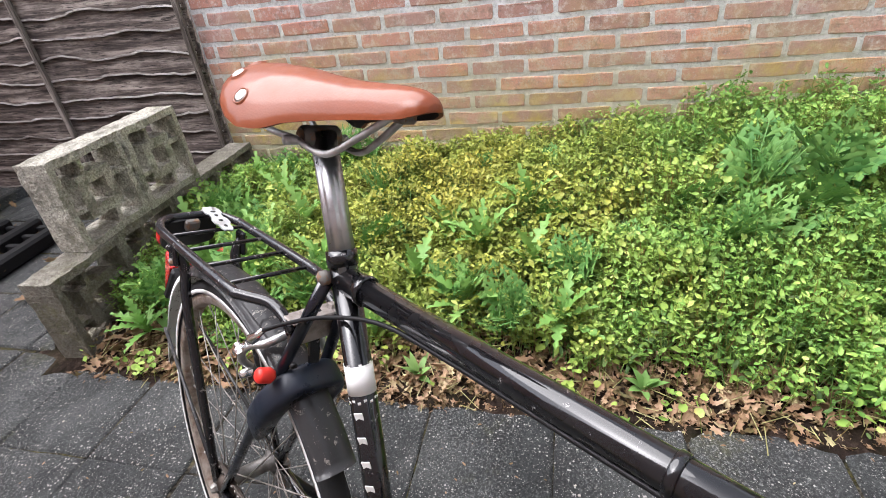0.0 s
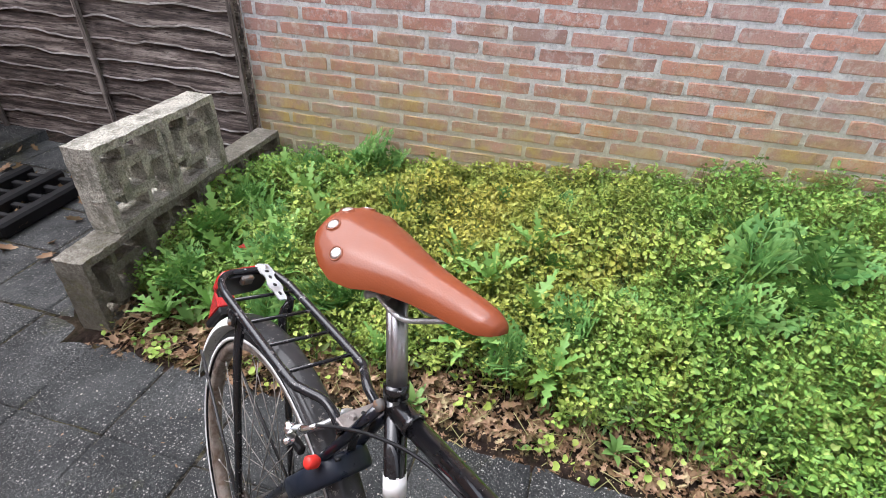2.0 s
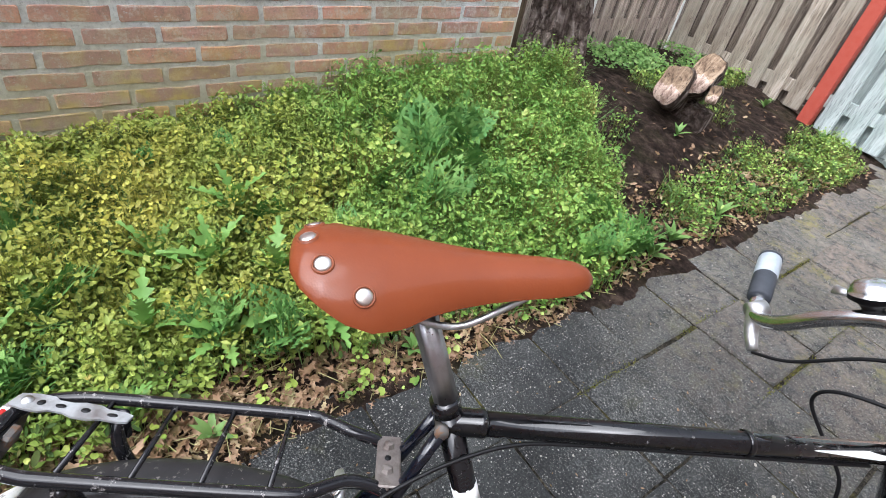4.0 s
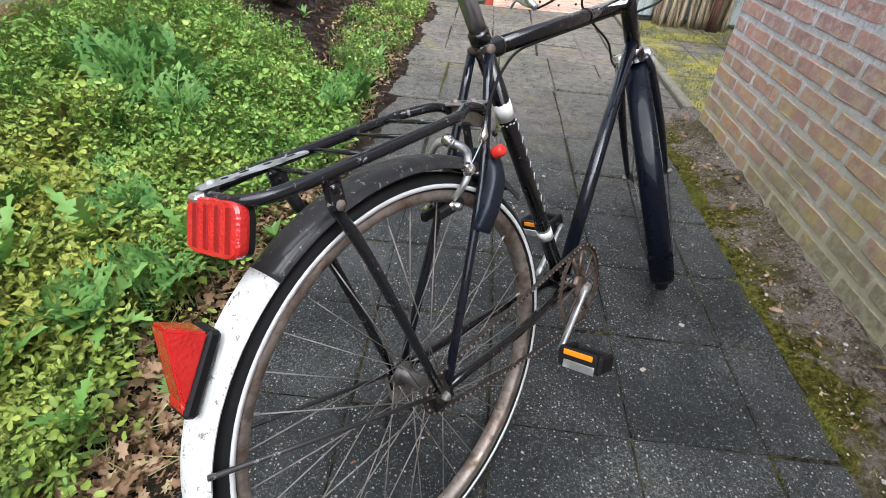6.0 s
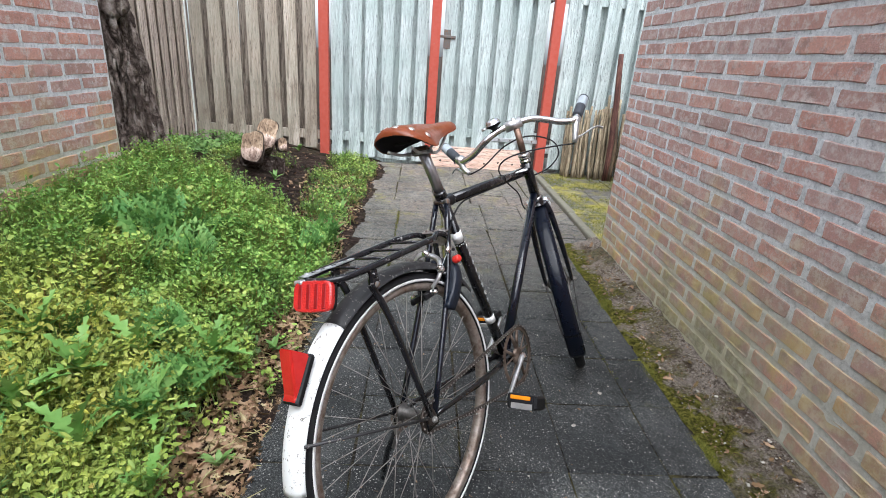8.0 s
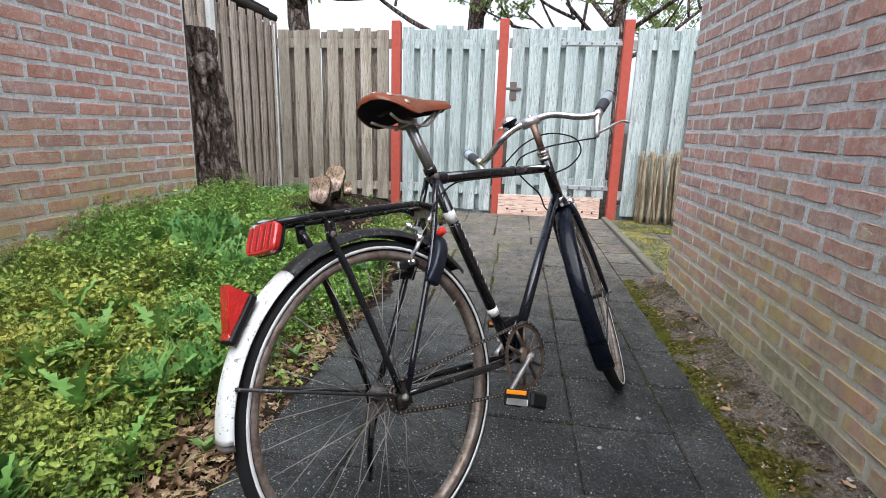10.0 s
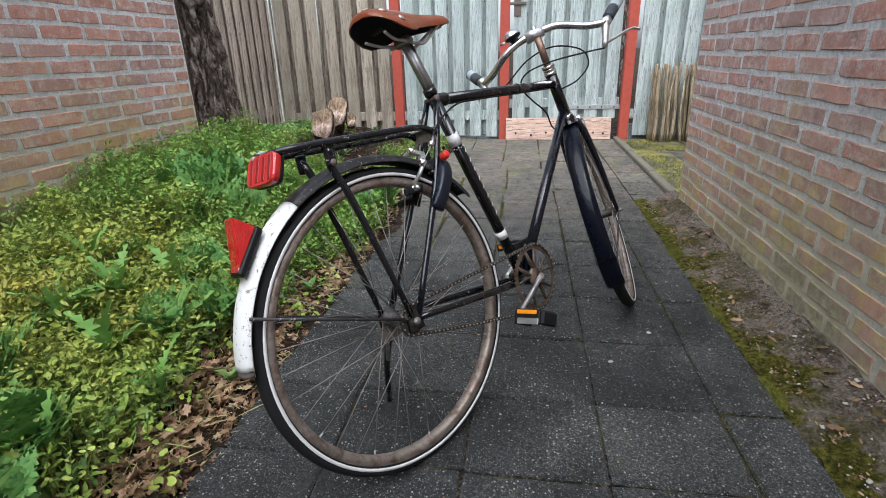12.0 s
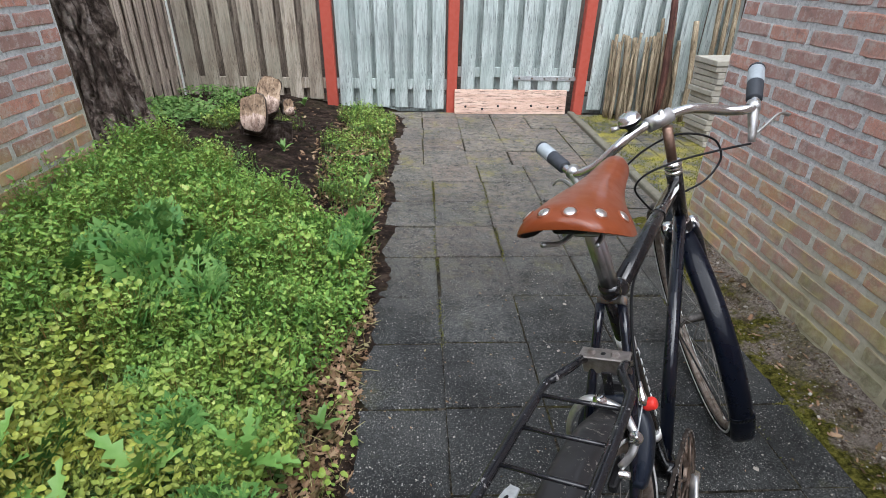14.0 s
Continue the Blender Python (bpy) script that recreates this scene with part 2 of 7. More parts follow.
def leaf_material(name, stops, rough=0.45, patch=None, trans=0.25):
    k = Mat(name, rough)
    clump = k.math("MULTIPLY", k.math("SUBTRACT", k.noise(7, 4, 0.6), 0.5), 1.5)
    base = k.ramp(k.math("ADD", k.math("ADD", k.math("MULTIPLY", k.random(True), 0.55), 0.225), clump, True), stops)
    if patch:
        g = k.node("ShaderNodeNewGeometry")
        far = k.node("ShaderNodeVectorMath")
        far.operation = "DISTANCE"
        k.link(g.outputs["Position"], far.inputs[0])
        far.inputs[1].default_value = (-1.75, -0.08, 0.2)
        reach = k.math("ADD", far.outputs["Value"], k.math("MULTIPLY", k.math("SUBTRACT", k.noise(5, 4), 0.5), 1.6))
        base = k.mix(k.ramp(reach, [(0.05, 0.72), (0.45, 0.42), (1.0, 0.0)]), base, patch)
    base = k.mix(k.math("MULTIPLY", k.noise(60, 3), 0.35), base, (0.14, 0.24, 0.04))
    k.color(base)
    k.b.inputs["Specular IOR Level"].default_value = 0.28
    out = k.t.nodes["Material Output"]
    see = k.node("ShaderNodeBsdfTranslucent")
    k.link(base, see.inputs["Color"])
    both = k.node("ShaderNodeMixShader")
    both.inputs[0].default_value = trans
    k.link(k.b.outputs[0], both.inputs[1])
    k.link(see.outputs[0], both.inputs[2])
    k.link(both.outputs[0], out.inputs["Surface"])
    return k.m


def paint_material(name, color, rough=0.3, worn=(0.25, 0.23, 0.21), wear=0.72, metal=0.0, coat=0.0):
    k = Mat(name, rough, metal)
    base = k.mix(k.ramp(k.noise(70, 7, 0.8, local=True), [(wear - 0.07, 0.0), (wear - 0.05, 0.9)]), color, worn)
    base = k.mix(k.math("MULTIPLY", k.noise(6, 4), 0.25), base, tuple(0.6 * c + 0.01 for c in color))
    k.color(base)
    k.rough(k.ramp(k.noise(24, 4), [(0.38, rough * 0.8), (0.66, min(1.0, rough * 1.9))]))
    k.b.inputs["Specular IOR Level"].default_value = 0.12 if coat else 0.38
    k.b.inputs["Coat Weight"].default_value, k.b.inputs["Coat Roughness"].default_value = coat, 0.04
    k.bump(k.noise(60, 4), 0.06, 0.002)
    return k.m


def metal_material(name, color, rough, dull=(0.25, 0.24, 0.22), amount=0.5):
    k = Mat(name, rough, 1.0)
    k.color(k.mix(k.math("MULTIPLY", k.ramp(k.noise(30, 5, 0.7), [(0.45, 0.0), (0.7, 1.0)]), amount), color, dull))
    k.rough(k.ramp(k.noise(40, 4), [(0.3, rough), (0.7, min(1, rough * 2.2))]))
    return k.m


def plain_material(name, color, rough=0.5, scale=40, spread=0.3, bump=0.15):
    k = Mat(name, rough)
    k.color(k.mix(k.noise(scale, 5, 0.7), tuple(c * (1 - spread) for c in color), tuple(min(1, c * (1 + spread)) for c in color)))
    k.b.inputs["Specular IOR Level"].default_value = 0.3
    k.bump(k.noise(scale * 3, 4), bump, 0.002)
    return k.m


def bark_material():
    k = Mat("bark", 0.95)
    bend = k.noise(9, 4, 0.6)
    plates = k.node("ShaderNodeTexVoronoi", Scale=14.0)
    plates.feature = "DISTANCE_TO_EDGE"
    shift = k.node("ShaderNodeVectorMath")
    shift.operation = "ADD"
    k.link(k.where((1, 1, 0.34), False), shift.inputs[0])
    spread = k.node("ShaderNodeCombineXYZ")
    k.link(k.math("MULTIPLY", bend, 0.10), spread.inputs[0])
    k.link(k.math("MULTIPLY", k.noise(14, 4), 0.10), spread.inputs[1])
    k.link(k.math("MULTIPLY", k.noise(11, 4), 0.12), spread.inputs[2])
    k.link(spread.outputs[0], shift.inputs[1])
    k.link(shift.outputs[0], plates.inputs["Vector"])
    ridge = k.math("ADD", plates.outputs["Distance"], k.math("MULTIPLY", k.math("SUBTRACT", k.noise(45, 6, 0.8, (1, 1, 0.4)), 0.5), 0.35))
    base = k.ramp(ridge, [(0.0, (0.055, 0.040, 0.033)), (0.10, (0.14, 0.106, 0.088)), (0.24, (0.29, 0.235, 0.20)), (0.45, (0.52, 0.45, 0.40))])
    base = k.mix(k.ramp(k.noise(5, 4), [(0.40, 0.45), (0.54, 0.0)]), base, (0.10, 0.072, 0.06))
    k.color(base)
    k.b.inputs["Specular IOR Level"].default_value = 0.12
    k.bump(ridge, 1.0, 0.08)
    return k.m


def leather_material():
    k = Mat("tan_leather", 0.36)
    base = k.mix(k.noise(9, 5, 0.6, local=True), (0.145, 0.030, 0.007), (0.225, 0.052, 0.014))
    k.color(base)
    k.b.inputs["Coat Weight"].default_value = 0.5
    k.b.inputs["Coat Roughness"].default_value = 0.12
    k.b.inputs["Specular IOR Level"].default_value = 0.18
    k.rough(k.ramp(k.noise(60, 4), [(0.3, 0.45), (0.7, 0.60)]))
    k.bump(k.cells(420, True).outputs["Distance"], 0.10, 0.001)
    return k.m


M_BRICK_B, M_BRICK_B_ISL = brick_material("bloomed_brick", False, 0.8, (0.12, 0.66)), brick_material("bloomed_brick_far", True, 0.8, (0.12, 0.66))
M_BRICK, M_BRICK_ISL, M_MORTAR = brick_material("red_brick"), brick_material("red_brick_far", True), mortar_material("mortar", (0.32, 0.88))
M_MORTAR_B = mortar_material("house_mortar", (0.08, 0.60))
M_TILE, M_TILE_MOSS = tile_material("dark_concrete_tile"), tile_material("mossy_tile", 0.95)
M_SOIL, M_MOSS, M_BARK = soil_material(), moss_material(), bark_material()
M_JOINT = joint_material()
M_KERB = plain_material("kerb_concrete", (0.16, 0.15, 0.115), 0.85, 24, 0.5, 0.5)
M_BLOCK, M_BLOCK_DIRTY = block_material("weathered_block_concrete"), block_material("soil_stained_block", 0.75)
M_SLAB = plain_material("grey_slab", (0.36, 0.34, 0.29), 0.9, 20, 0.4, 0.5)
UPRIGHT, ALONG_Y = (7, 7, 0.5), (6, 0.6, 9)
M_BOARD_PALE = wood_material("pale_weathered_board", (0.33, 0.37, 0.355), (0.54, 0.61, 0.59), (0.70, 0.76, 0.74), UPRIGHT, 5, (0.40, 0.49, 0.46))
M_BOARD_GREY = wood_material("grey_brown_board", (0.24, 0.195, 0.15), (0.47, 0.395, 0.31), (0.65, 0.57, 0.475), UPRIGHT, 5, (0.36, 0.34, 0.27), 0.8, 0.6)
# Darker copy of the fence wood: paints the shade on recessed back boards.
M_BOARD_SHADE = wood_material("painted_shade_board", (0.11, 0.088, 0.068), (0.27, 0.22, 0.175), (0.42, 0.355, 0.285), UPRIGHT, 5)
M_BOARD_BROWN = wood_material("brown_board", (0.22, 0.17, 0.14), (0.47, 0.385, 0.315), (0.66, 0.56, 0.47), UPRIGHT, 5, None, 0.8, 0.5)
M_LAP = wood_material("dark_lap_board", (0.040, 0.030, 0.027), (0.14, 0.112, 0.098), (0.36, 0.31, 0.275), ALONG_Y, 4)
# Pale copy of the lap wood: a painted highlight for the board edges.
M_LAP_LIT_EDGE = wood_material("lap_board_lit_edge", (0.20, 0.18, 0.16), (0.48, 0.45, 0.42), (0.70, 0.67, 0.64), ALONG_Y, 5)
M_BATTEN = wood_material("grey_batten", (0.07, 0.058, 0.05), (0.19, 0.165, 0.145), (0.33, 0.29, 0.26), UPRIGHT, 5)
M_POST_BROWN = wood_material("brown_post", (0.045, 0.030, 0.018), (0.10, 0.068, 0.042), (0.16, 0.115, 0.07), UPRIGHT, 6)
M_RED = paint_material("faded_red_paint", (0.46, 0.085, 0.055), 0.6, (0.30, 0.17, 0.12), 0.70)
M_STAKE = wood_material("reddish_brown_stake", (0.05, 0.022, 0.018), (0.12, 0.05, 0.038), (0.20, 0.095, 0.07), UPRIGHT, 6)
M_PLANK = wood_material("fresh_pinkish_plank", (0.58, 0.38, 0.29), (0.70, 0.49, 0.39), (0.78, 0.60, 0.49), (0.6, 6, 6), 5, None, 0.7, 0.1)
M_TAIL = paint_material("chipped_white_enamel", (0.76, 0.77, 0.75), 0.35, (0.10, 0.085, 0.06), 0.645)
M_WHITE = paint_material("white_paint", (0.72, 0.73, 0.70), 0.45, (0.30, 0.24, 0.15), 0.66)
M_STICK = wood_material("peeled_stick", (0.16, 0.12, 0.075), (0.36, 0.29, 0.19), (0.55, 0.47, 0.33), UPRIGHT, 8)
M_CUT = wood_material("cut_wood", (0.13, 0.085, 0.055), (0.33, 0.23, 0.15), (0.52, 0.39, 0.27), (3, 3, 1.2), 9, None, 0.85, 0.3)
M_SPLIT = wood_material("fresh_split_wood", (0.20, 0.13, 0.10), (0.47, 0.35, 0.28), (0.66, 0.53, 0.44), (3, 3, 1.2), 9, None, 0.85, 0.2)
M_IRON = paint_material("dull_iron", (0.14, 0.13, 0.12), 0.6, (0.20, 0.10, 0.05), 0.6)
M_PLATE = metal_material("dull_rusty_plate", (0.34, 0.31, 0.29), 0.38, (0.10, 0.06, 0.04), 0.7)
M_GALV = metal_material("galvanised_steel", (0.55, 0.57, 0.58), 0.4)
M_DARK = plain_material("black_plastic", (0.006, 0.006, 0.007), 0.55, 30, 0.4, 0.2)
M_ROOF = plain_material("dark_eave", (0.035, 0.026, 0.022), 0.7, 20, 0.4, 0.2)
M_CLAY = leaf_material("claytonia_leaf", [(0.0, (0.035, 0.085, 0.016)), (0.2, (0.11, 0.215, 0.04)), (0.45, (0.25, 0.40, 0.075)), (0.7, (0.40, 0.56, 0.125)), (0.9, (0.58, 0.68, 0.23)), (1.0, (0.58, 0.44, 0.16))], 0.5, (0.70, 0.58, 0.10), 0.2)
M_STEM = leaf_material("weed_stem", [(0.0, (0.12, 0.20, 0.035)), (0.6, (0.25, 0.30, 0.07)), (1.0, (0.38, 0.24, 0.09))], 0.5, None, 0.2)
M_REDSTEM = leaf_material("reddish_stem", [(0.0, (0.28, 0.22, 0.06)), (0.5, (0.42, 0.26, 0.09)), (1.0, (0.46, 0.20, 0.09))], 0.5, None, 0.2)
M_FERN = leaf_material("feathery_leaf", [(0.0, (0.05, 0.18, 0.05)), (0.5, (0.13, 0.29, 0.075)), (1.0, (0.25, 0.42, 0.12))], 0.6, None, 0.15)
M_SPRIG = leaf_material("sprig_leaf", [(0.0, (0.07, 0.18, 0.04)), (0.4, (0.18, 0.36, 0.075)), (0.75, (0.34, 0.53, 0.12)), (1.0, (0.56, 0.68, 0.21))], 0.45, (0.52, 0.40, 0.08), 0.25)
# Low leaves: the shade in the weed gaps is put into this dark green.
M_LOW_SHADE = leaf_material("low_leaf_painted_shade", [(0.0, (0.022, 0.055, 0.014)), (0.6, (0.065, 0.12, 0.032)), (1.0, (0.17, 0.14, 0.05))], 0.5, None, 0.2)
M_BROAD = leaf_material("broad_leaf", [(0.0, (0.09, 0.20, 0.055)), (0.5, (0.17, 0.31, 0.09)), (1.0, (0.30, 0.43, 0.14))], 0.45, None, 0.25)
M_LOBED = leaf_material("lobed_leaf", [(0.0, (0.09, 0.22, 0.05)), (0.5, (0.19, 0.38, 0.09)), (1.0, (0.34, 0.53, 0.16))], 0.45, None, 0.25)
M_LITTER = leaf_material("fallen_leaf", [(0.0, (0.05, 0.024, 0.017)), (0.3, (0.15, 0.068, 0.046)), (0.5, (0.30, 0.15, 0.105)), (0.72, (0.46, 0.285, 0.205)), (0.9, (0.55, 0.46, 0.27)), (1.0, (0.30, 0.10, 0.06))], 0.7, None, 0.12)
M_TUFT = leaf_material("moss_shoot", [(0.0, (0.06, 0.062, 0.010)), (0.5, (0.16, 0.15, 0.026)), (1.0, (0.36, 0.32, 0.07))], 0.9, None, 0.2)
M_GRIT = plain_material("pale_grit", (0.42, 0.39, 0.34), 0.9, 90, 0.6, 0.3)
M_STRAW = leaf_material("dry_grass", [(0.0, (0.36, 0.31, 0.14)), (1.0, (0.50, 0.45, 0.24))], 0.6, None, 0.2)
M_CROWN = leaf_material("spring_leaf", [(0.0, (0.22, 0.32, 0.08)), (1.0, (0.46, 0.54, 0.20))], 0.5, None, 0.4)
M_BLACK = paint_material("black_enamel", (0.003, 0.003, 0.004), 0.20, (0.30, 0.29, 0.28), 0.70, coat=1.0)
M_RACK = paint_material("worn_black_rack", (0.011, 0.011, 0.013), 0.16, (0.30, 0.28, 0.27), 0.672, coat=0.6)
M_RIB = plain_material("dark_red_lens", (0.24, 0.010, 0.010), 0.25, 60, 0.4, 0.2)
M_GUARD = paint_material("scuffed_black_mudguard", (0.030, 0.029, 0.030), 0.42, (0.22, 0.20, 0.18), 0.66, coat=0.3)
M_NAVY = paint_material("dark_navy_enamel", (0.002, 0.0035, 0.009), 0.22, (0.2, 0.2, 0.2), 0.76, coat=1.0)
M_FENDER = paint_material("dark_mudguard_enamel", (0.002, 0.0035, 0.009), 0.26, (0.10, 0.08, 0.06), 0.74, coat=0.25)
M_LOCK = paint_material("black_lock_shell", (0.006, 0.010, 0.020), 0.30, (0.12, 0.12, 0.12), 0.76)
M_BRAKE = metal_material("weathered_cast_aluminium", (0.66, 0.66, 0.66), 0.30, (0.22, 0.20, 0.18), 0.6)
M_RUBBER = plain_material("tyre_rubber", (0.011, 0.011, 0.012), 0.75, 60, 0.4, 0.4)
M_STRIPE = plain_material("reflective_stripe", (0.72, 0.72, 0.71), 0.4, 30, 0.15, 0.05)
M_RIM = metal_material("dirty_rim", (0.40, 0.35, 0.31), 0.42, (0.17, 0.10, 0.06), 0.85)
M_HUB = metal_material("grimy_hub", (0.20, 0.19, 0.18), 0.42, (0.05, 0.045, 0.04), 0.8)
M_NUT = metal_material("grimy_nut", (0.34, 0.33, 0.31), 0.4, (0.12, 0.10, 0.08), 0.6)
M_SPOKE = metal_material("spoke_steel", (0.38, 0.36, 0.34), 0.4, (0.15, 0.11, 0.08), 0.6)
M_CHROME = metal_material("chrome", (0.78, 0.78, 0.77), 0.12, (0.40, 0.36, 0.32), 0.35)
M_RIVET = metal_material("dull_steel_rivet", (0.74, 0.70, 0.67), 0.20, (0.42, 0.32, 0.25), 0.5)
M_ALU = metal_material("aluminium", (0.66, 0.66, 0.66), 0.32)
M_STEMPOST = metal_material("tarnished_stem", (0.30, 0.20, 0.155), 0.34, (0.12, 0.07, 0.05), 0.7)
M_POSTM = metal_material("grey_seat_post", (0.46, 0.46, 0.47), 0.24, (0.20, 0.18, 0.165), 0.5)
M_CHAIN = metal_material("oily_chain", (0.10, 0.085, 0.075), 0.4, (0.04, 0.03, 0.025), 0.7)
M_CHAINRING = metal_material("brown_chainring", (0.20, 0.155, 0.125), 0.42, (0.06, 0.04, 0.03), 0.7)
M_LEATHER = leather_material()
M_CREASE = plain_material("creased_leather", (0.185, 0.050, 0.019), 0.4)
M_EDGE = plain_material("cut_leather_edge", (0.16, 0.05, 0.022), 0.7)
M_UNDER = plain_material("black_underside", (0.012, 0.012, 0.013), 0.7)
M_GRIP_D = plain_material("dark_grip_rubber", (0.045, 0.05, 0.06), 0.6)
M_GRIP_L = plain_material("light_grip_rubber", (0.34, 0.38, 0.41), 0.55)
M_AMBER = plain_material("amber_reflector", (0.75, 0.25, 0.01), 0.2)
# White of the seat tube decals, also of the painted top tube glint.
M_LETTER_GLINT = plain_material("white_decal_and_glint", (0.75, 0.75, 0.74), 0.35, 40, 0.1, 0.0)


def red_lens_material():
    k = Mat("red_lens", 0.12)
    k.color(k.mix(k.noise(26, 3, local=True), (0.36, 0.008, 0.008), (0.62, 0.03, 0.024)))
    k.b.inputs["Coat Weight"].default_value = 0.6
    k.bump(k.cells(260, True).outputs["Distance"], 0.5, 0.002)
    return k.m


M_LENS = red_lens_material()
M_KNOB = plain_material("red_plastic", (0.62, 0.035, 0.025), 0.35, 30, 0.2, 0.05)


# ---- mesh helpers ----
def mesh(name, verts, faces, mat, smooth=False):
    me = bpy.data.meshes.new(name)
    me.from_pydata([tuple(v) for v in verts], [], [tuple(f) for f in faces])
    me.update()
    for m in mat if isinstance(mat, (list, tuple)) else [mat]:
        me.materials.append(m)
    if smooth:
        me.polygons.foreach_set("use_smooth", [True] * len(me.polygons))
        me.update()
    return me


def part(name, shape, mat, parent, label="", m=None, smooth=True):
    """One mesh object under a thing or under a part."""
    ob = new(name, shape if isinstance(shape, bpy.types.Mesh) else mesh(name, shape[0], shape[1], mat, smooth))
    ob.parent = parent
    if m is not None:
        ob.matrix_basis = m
    return tagged(ob, label)


def thing(name, label, category, m=None, group="", kind="", data=None):
    ob = new(name, data)
    if m is not None:
        ob.matrix_basis = m
    return tagged(ob, label, category, group, kind)


def join(*shapes):
    verts, faces = [], []
    for v, f in shapes:
        n = len(verts)
        verts += [tuple(p) for p in v]
        faces += [tuple(i + n for i in q) for q in f]
    return verts, faces


def moved(shape, m):
    return [tuple(m @ Vector(v)) for v in shape[0]], shape[1]


def box(x0, x1, y0, y1, z0, z1, c=0.004):
    """A block with chamfered edges."""
    c = min(c, 0.45 * min(x1 - x0, y1 - y0, z1 - z0))
    bm = bmesh.new()
    bmesh.ops.create_cube(bm, size=1)
    for v in bm.verts:
        v.co = Vector((x0 if v.co.x < 0 else x1, y0 if v.co.y < 0 else y1, z0 if v.co.z < 0 else z1))
    if c > 0:
        bmesh.ops.bevel(bm, geom=list(bm.edges), offset=c, segments=1, affect="EDGES")
    bm.verts.index_update()
    out = [tuple(v.co) for v in bm.verts], [tuple(v.index for v in f.verts) for f in bm.faces]
    bm.free()
    return out


def curve_points(points, per=6, closed=False):
    """Points along a smooth line through the given ones."""
    p = [Vector(q) for q in points]
    if len(p) < 3:
        return p
    out, n = [], len(p)
    for i in range(n if closed else n - 1):
        a = p[(i - 1) % n] if closed or i > 0 else p[0] * 2 - p[1]
        b, c = p[i], p[(i + 1) % n]
        d = p[(i + 2) % n] if closed or i + 2 < n else c * 2 - b
        for j in range(per):
            t = j / per
            out.append(0.5 * (2 * b + (c - a) * t + (2 * a - 5 * b + 4 * c - d) * t * t + (3 * b - a - 3 * c + d) * t ** 3))
    if not closed:
        out.append(p[-1])
    return out


def tube(points, r, seg=10, per=0, closed=False, flat=1.0):
    """A round bar along points; r is a radius or one radius for each point."""
    p = curve_points(points, per, closed) if per else [Vector(q) for q in points]
    n = len(p)
    if isinstance(r, (int, float)):
        radii = [r] * n
    else:
        radii = [float(np.interp(i / (n - 1) * (len(r) - 1), range(len(r)), r)) for i in range(n)]
    verts, faces, side = [], [], None
    for i, q in enumerate(p):
        if closed:
            way = (p[(i + 1) % n] - p[i - 1]).normalized()
        else:
            way = (p[min(i + 1, n - 1)] - p[max(i - 1, 0)]).normalized()
        if side is None:
            side = way.orthogonal().normalized()
        side = (side - way * side.dot(way)).normalized()
        up = way.cross(side)
        for j in range(seg):
            t = 2 * math.pi * j / seg
            verts.append(q + radii[i] * (math.cos(t) * side + flat * math.sin(t) * up))
    for i in range(n if closed else n - 1):
        for j in range(seg):
            a, b = i * seg + j, i * seg + (j + 1) % seg
            c, d = ((i + 1) % n) * seg + (j + 1) % seg, ((i + 1) % n) * seg + j
            faces.append((a, b, c, d))
    if not closed:
        faces.append(tuple(range(seg))[::-1])
        faces.append(tuple((n - 1) * seg + j for j in range(seg)))
    return verts, faces


def lathe(profile, seg=24, axis="z", closed=False):
    """Turns (radius, height) pairs round an axis."""
    verts, faces, n = [], [], len(profile)
    for j in range(seg):
        t = 2 * math.pi * j / seg
        for r, h in profile:
            a, b = r * math.cos(t), r * math.sin(t)
            verts.append({"z": (a, b, h), "x": (h, a, b), "y": (b, h, a)}[axis])
    for j in range(seg):
        for i in range(n if closed else n - 1):
            a, b = j * n + i, j * n + (i + 1) % n
            c, d = ((j + 1) % seg) * n + (i + 1) % n, ((j + 1) % seg) * n + i
            faces.append((a, d, c, b))
    if not closed:
        if profile[0][0] > 1e-6:
            faces.append(tuple(j * n for j in range(seg)))
        if profile[-1][0] > 1e-6:
            faces.append(tuple(j * n + n - 1 for j in range(seg))[::-1])
    return verts, faces


def wobble(shape, amount, scale, seed=0.0):
    off = Vector((seed, seed * 1.7, seed * 0.6))
    return [tuple(Vector(v) + amount * noise.noise_vector(Vector(v) * scale + off)) for v in shape[0]], shape[1]


# ---- ground ----
WALL_A, WALL_B, FENCE_Y, LEFT_X = -2.235, 0.680, 4.42, -2.93


def smooth(a, b, x):
    t = min(1.0, max(0.0, (x - a) / (b - a)))
    return t * t * (3 - 2 * t)


def soil_height(x, y):
    """The bed rises from the paving towards the garden wall."""
    if x > -0.86:
        return -0.03
    d = smooth(-0.90, -2.2, x)
    edge = smooth(-0.88, -1.0, x)
    back = 0.09 + 0.065 * max(0.0, min(1.9, y + 1.25))
    back = back + (0.13 - back) * smooth(2.9, 4.2, y)
    back += 0.09 * math.exp(-((x + 2.42) ** 2 + (y - 2.42) ** 2) / 0.12)
    if y < -1.2:
        back *= smooth(-1.7, -1.2, y)
        edge *= smooth(-1.7, -1.2, y)
    bumps = 0.022 * noise.noise(Vector((x * 4, y * 4, 0.3))) + 0.010 * noise.noise(Vector((x * 15, y * 15, 1.3)))
    return -0.03 + edge * 0.035 + d * back + edge * bumps


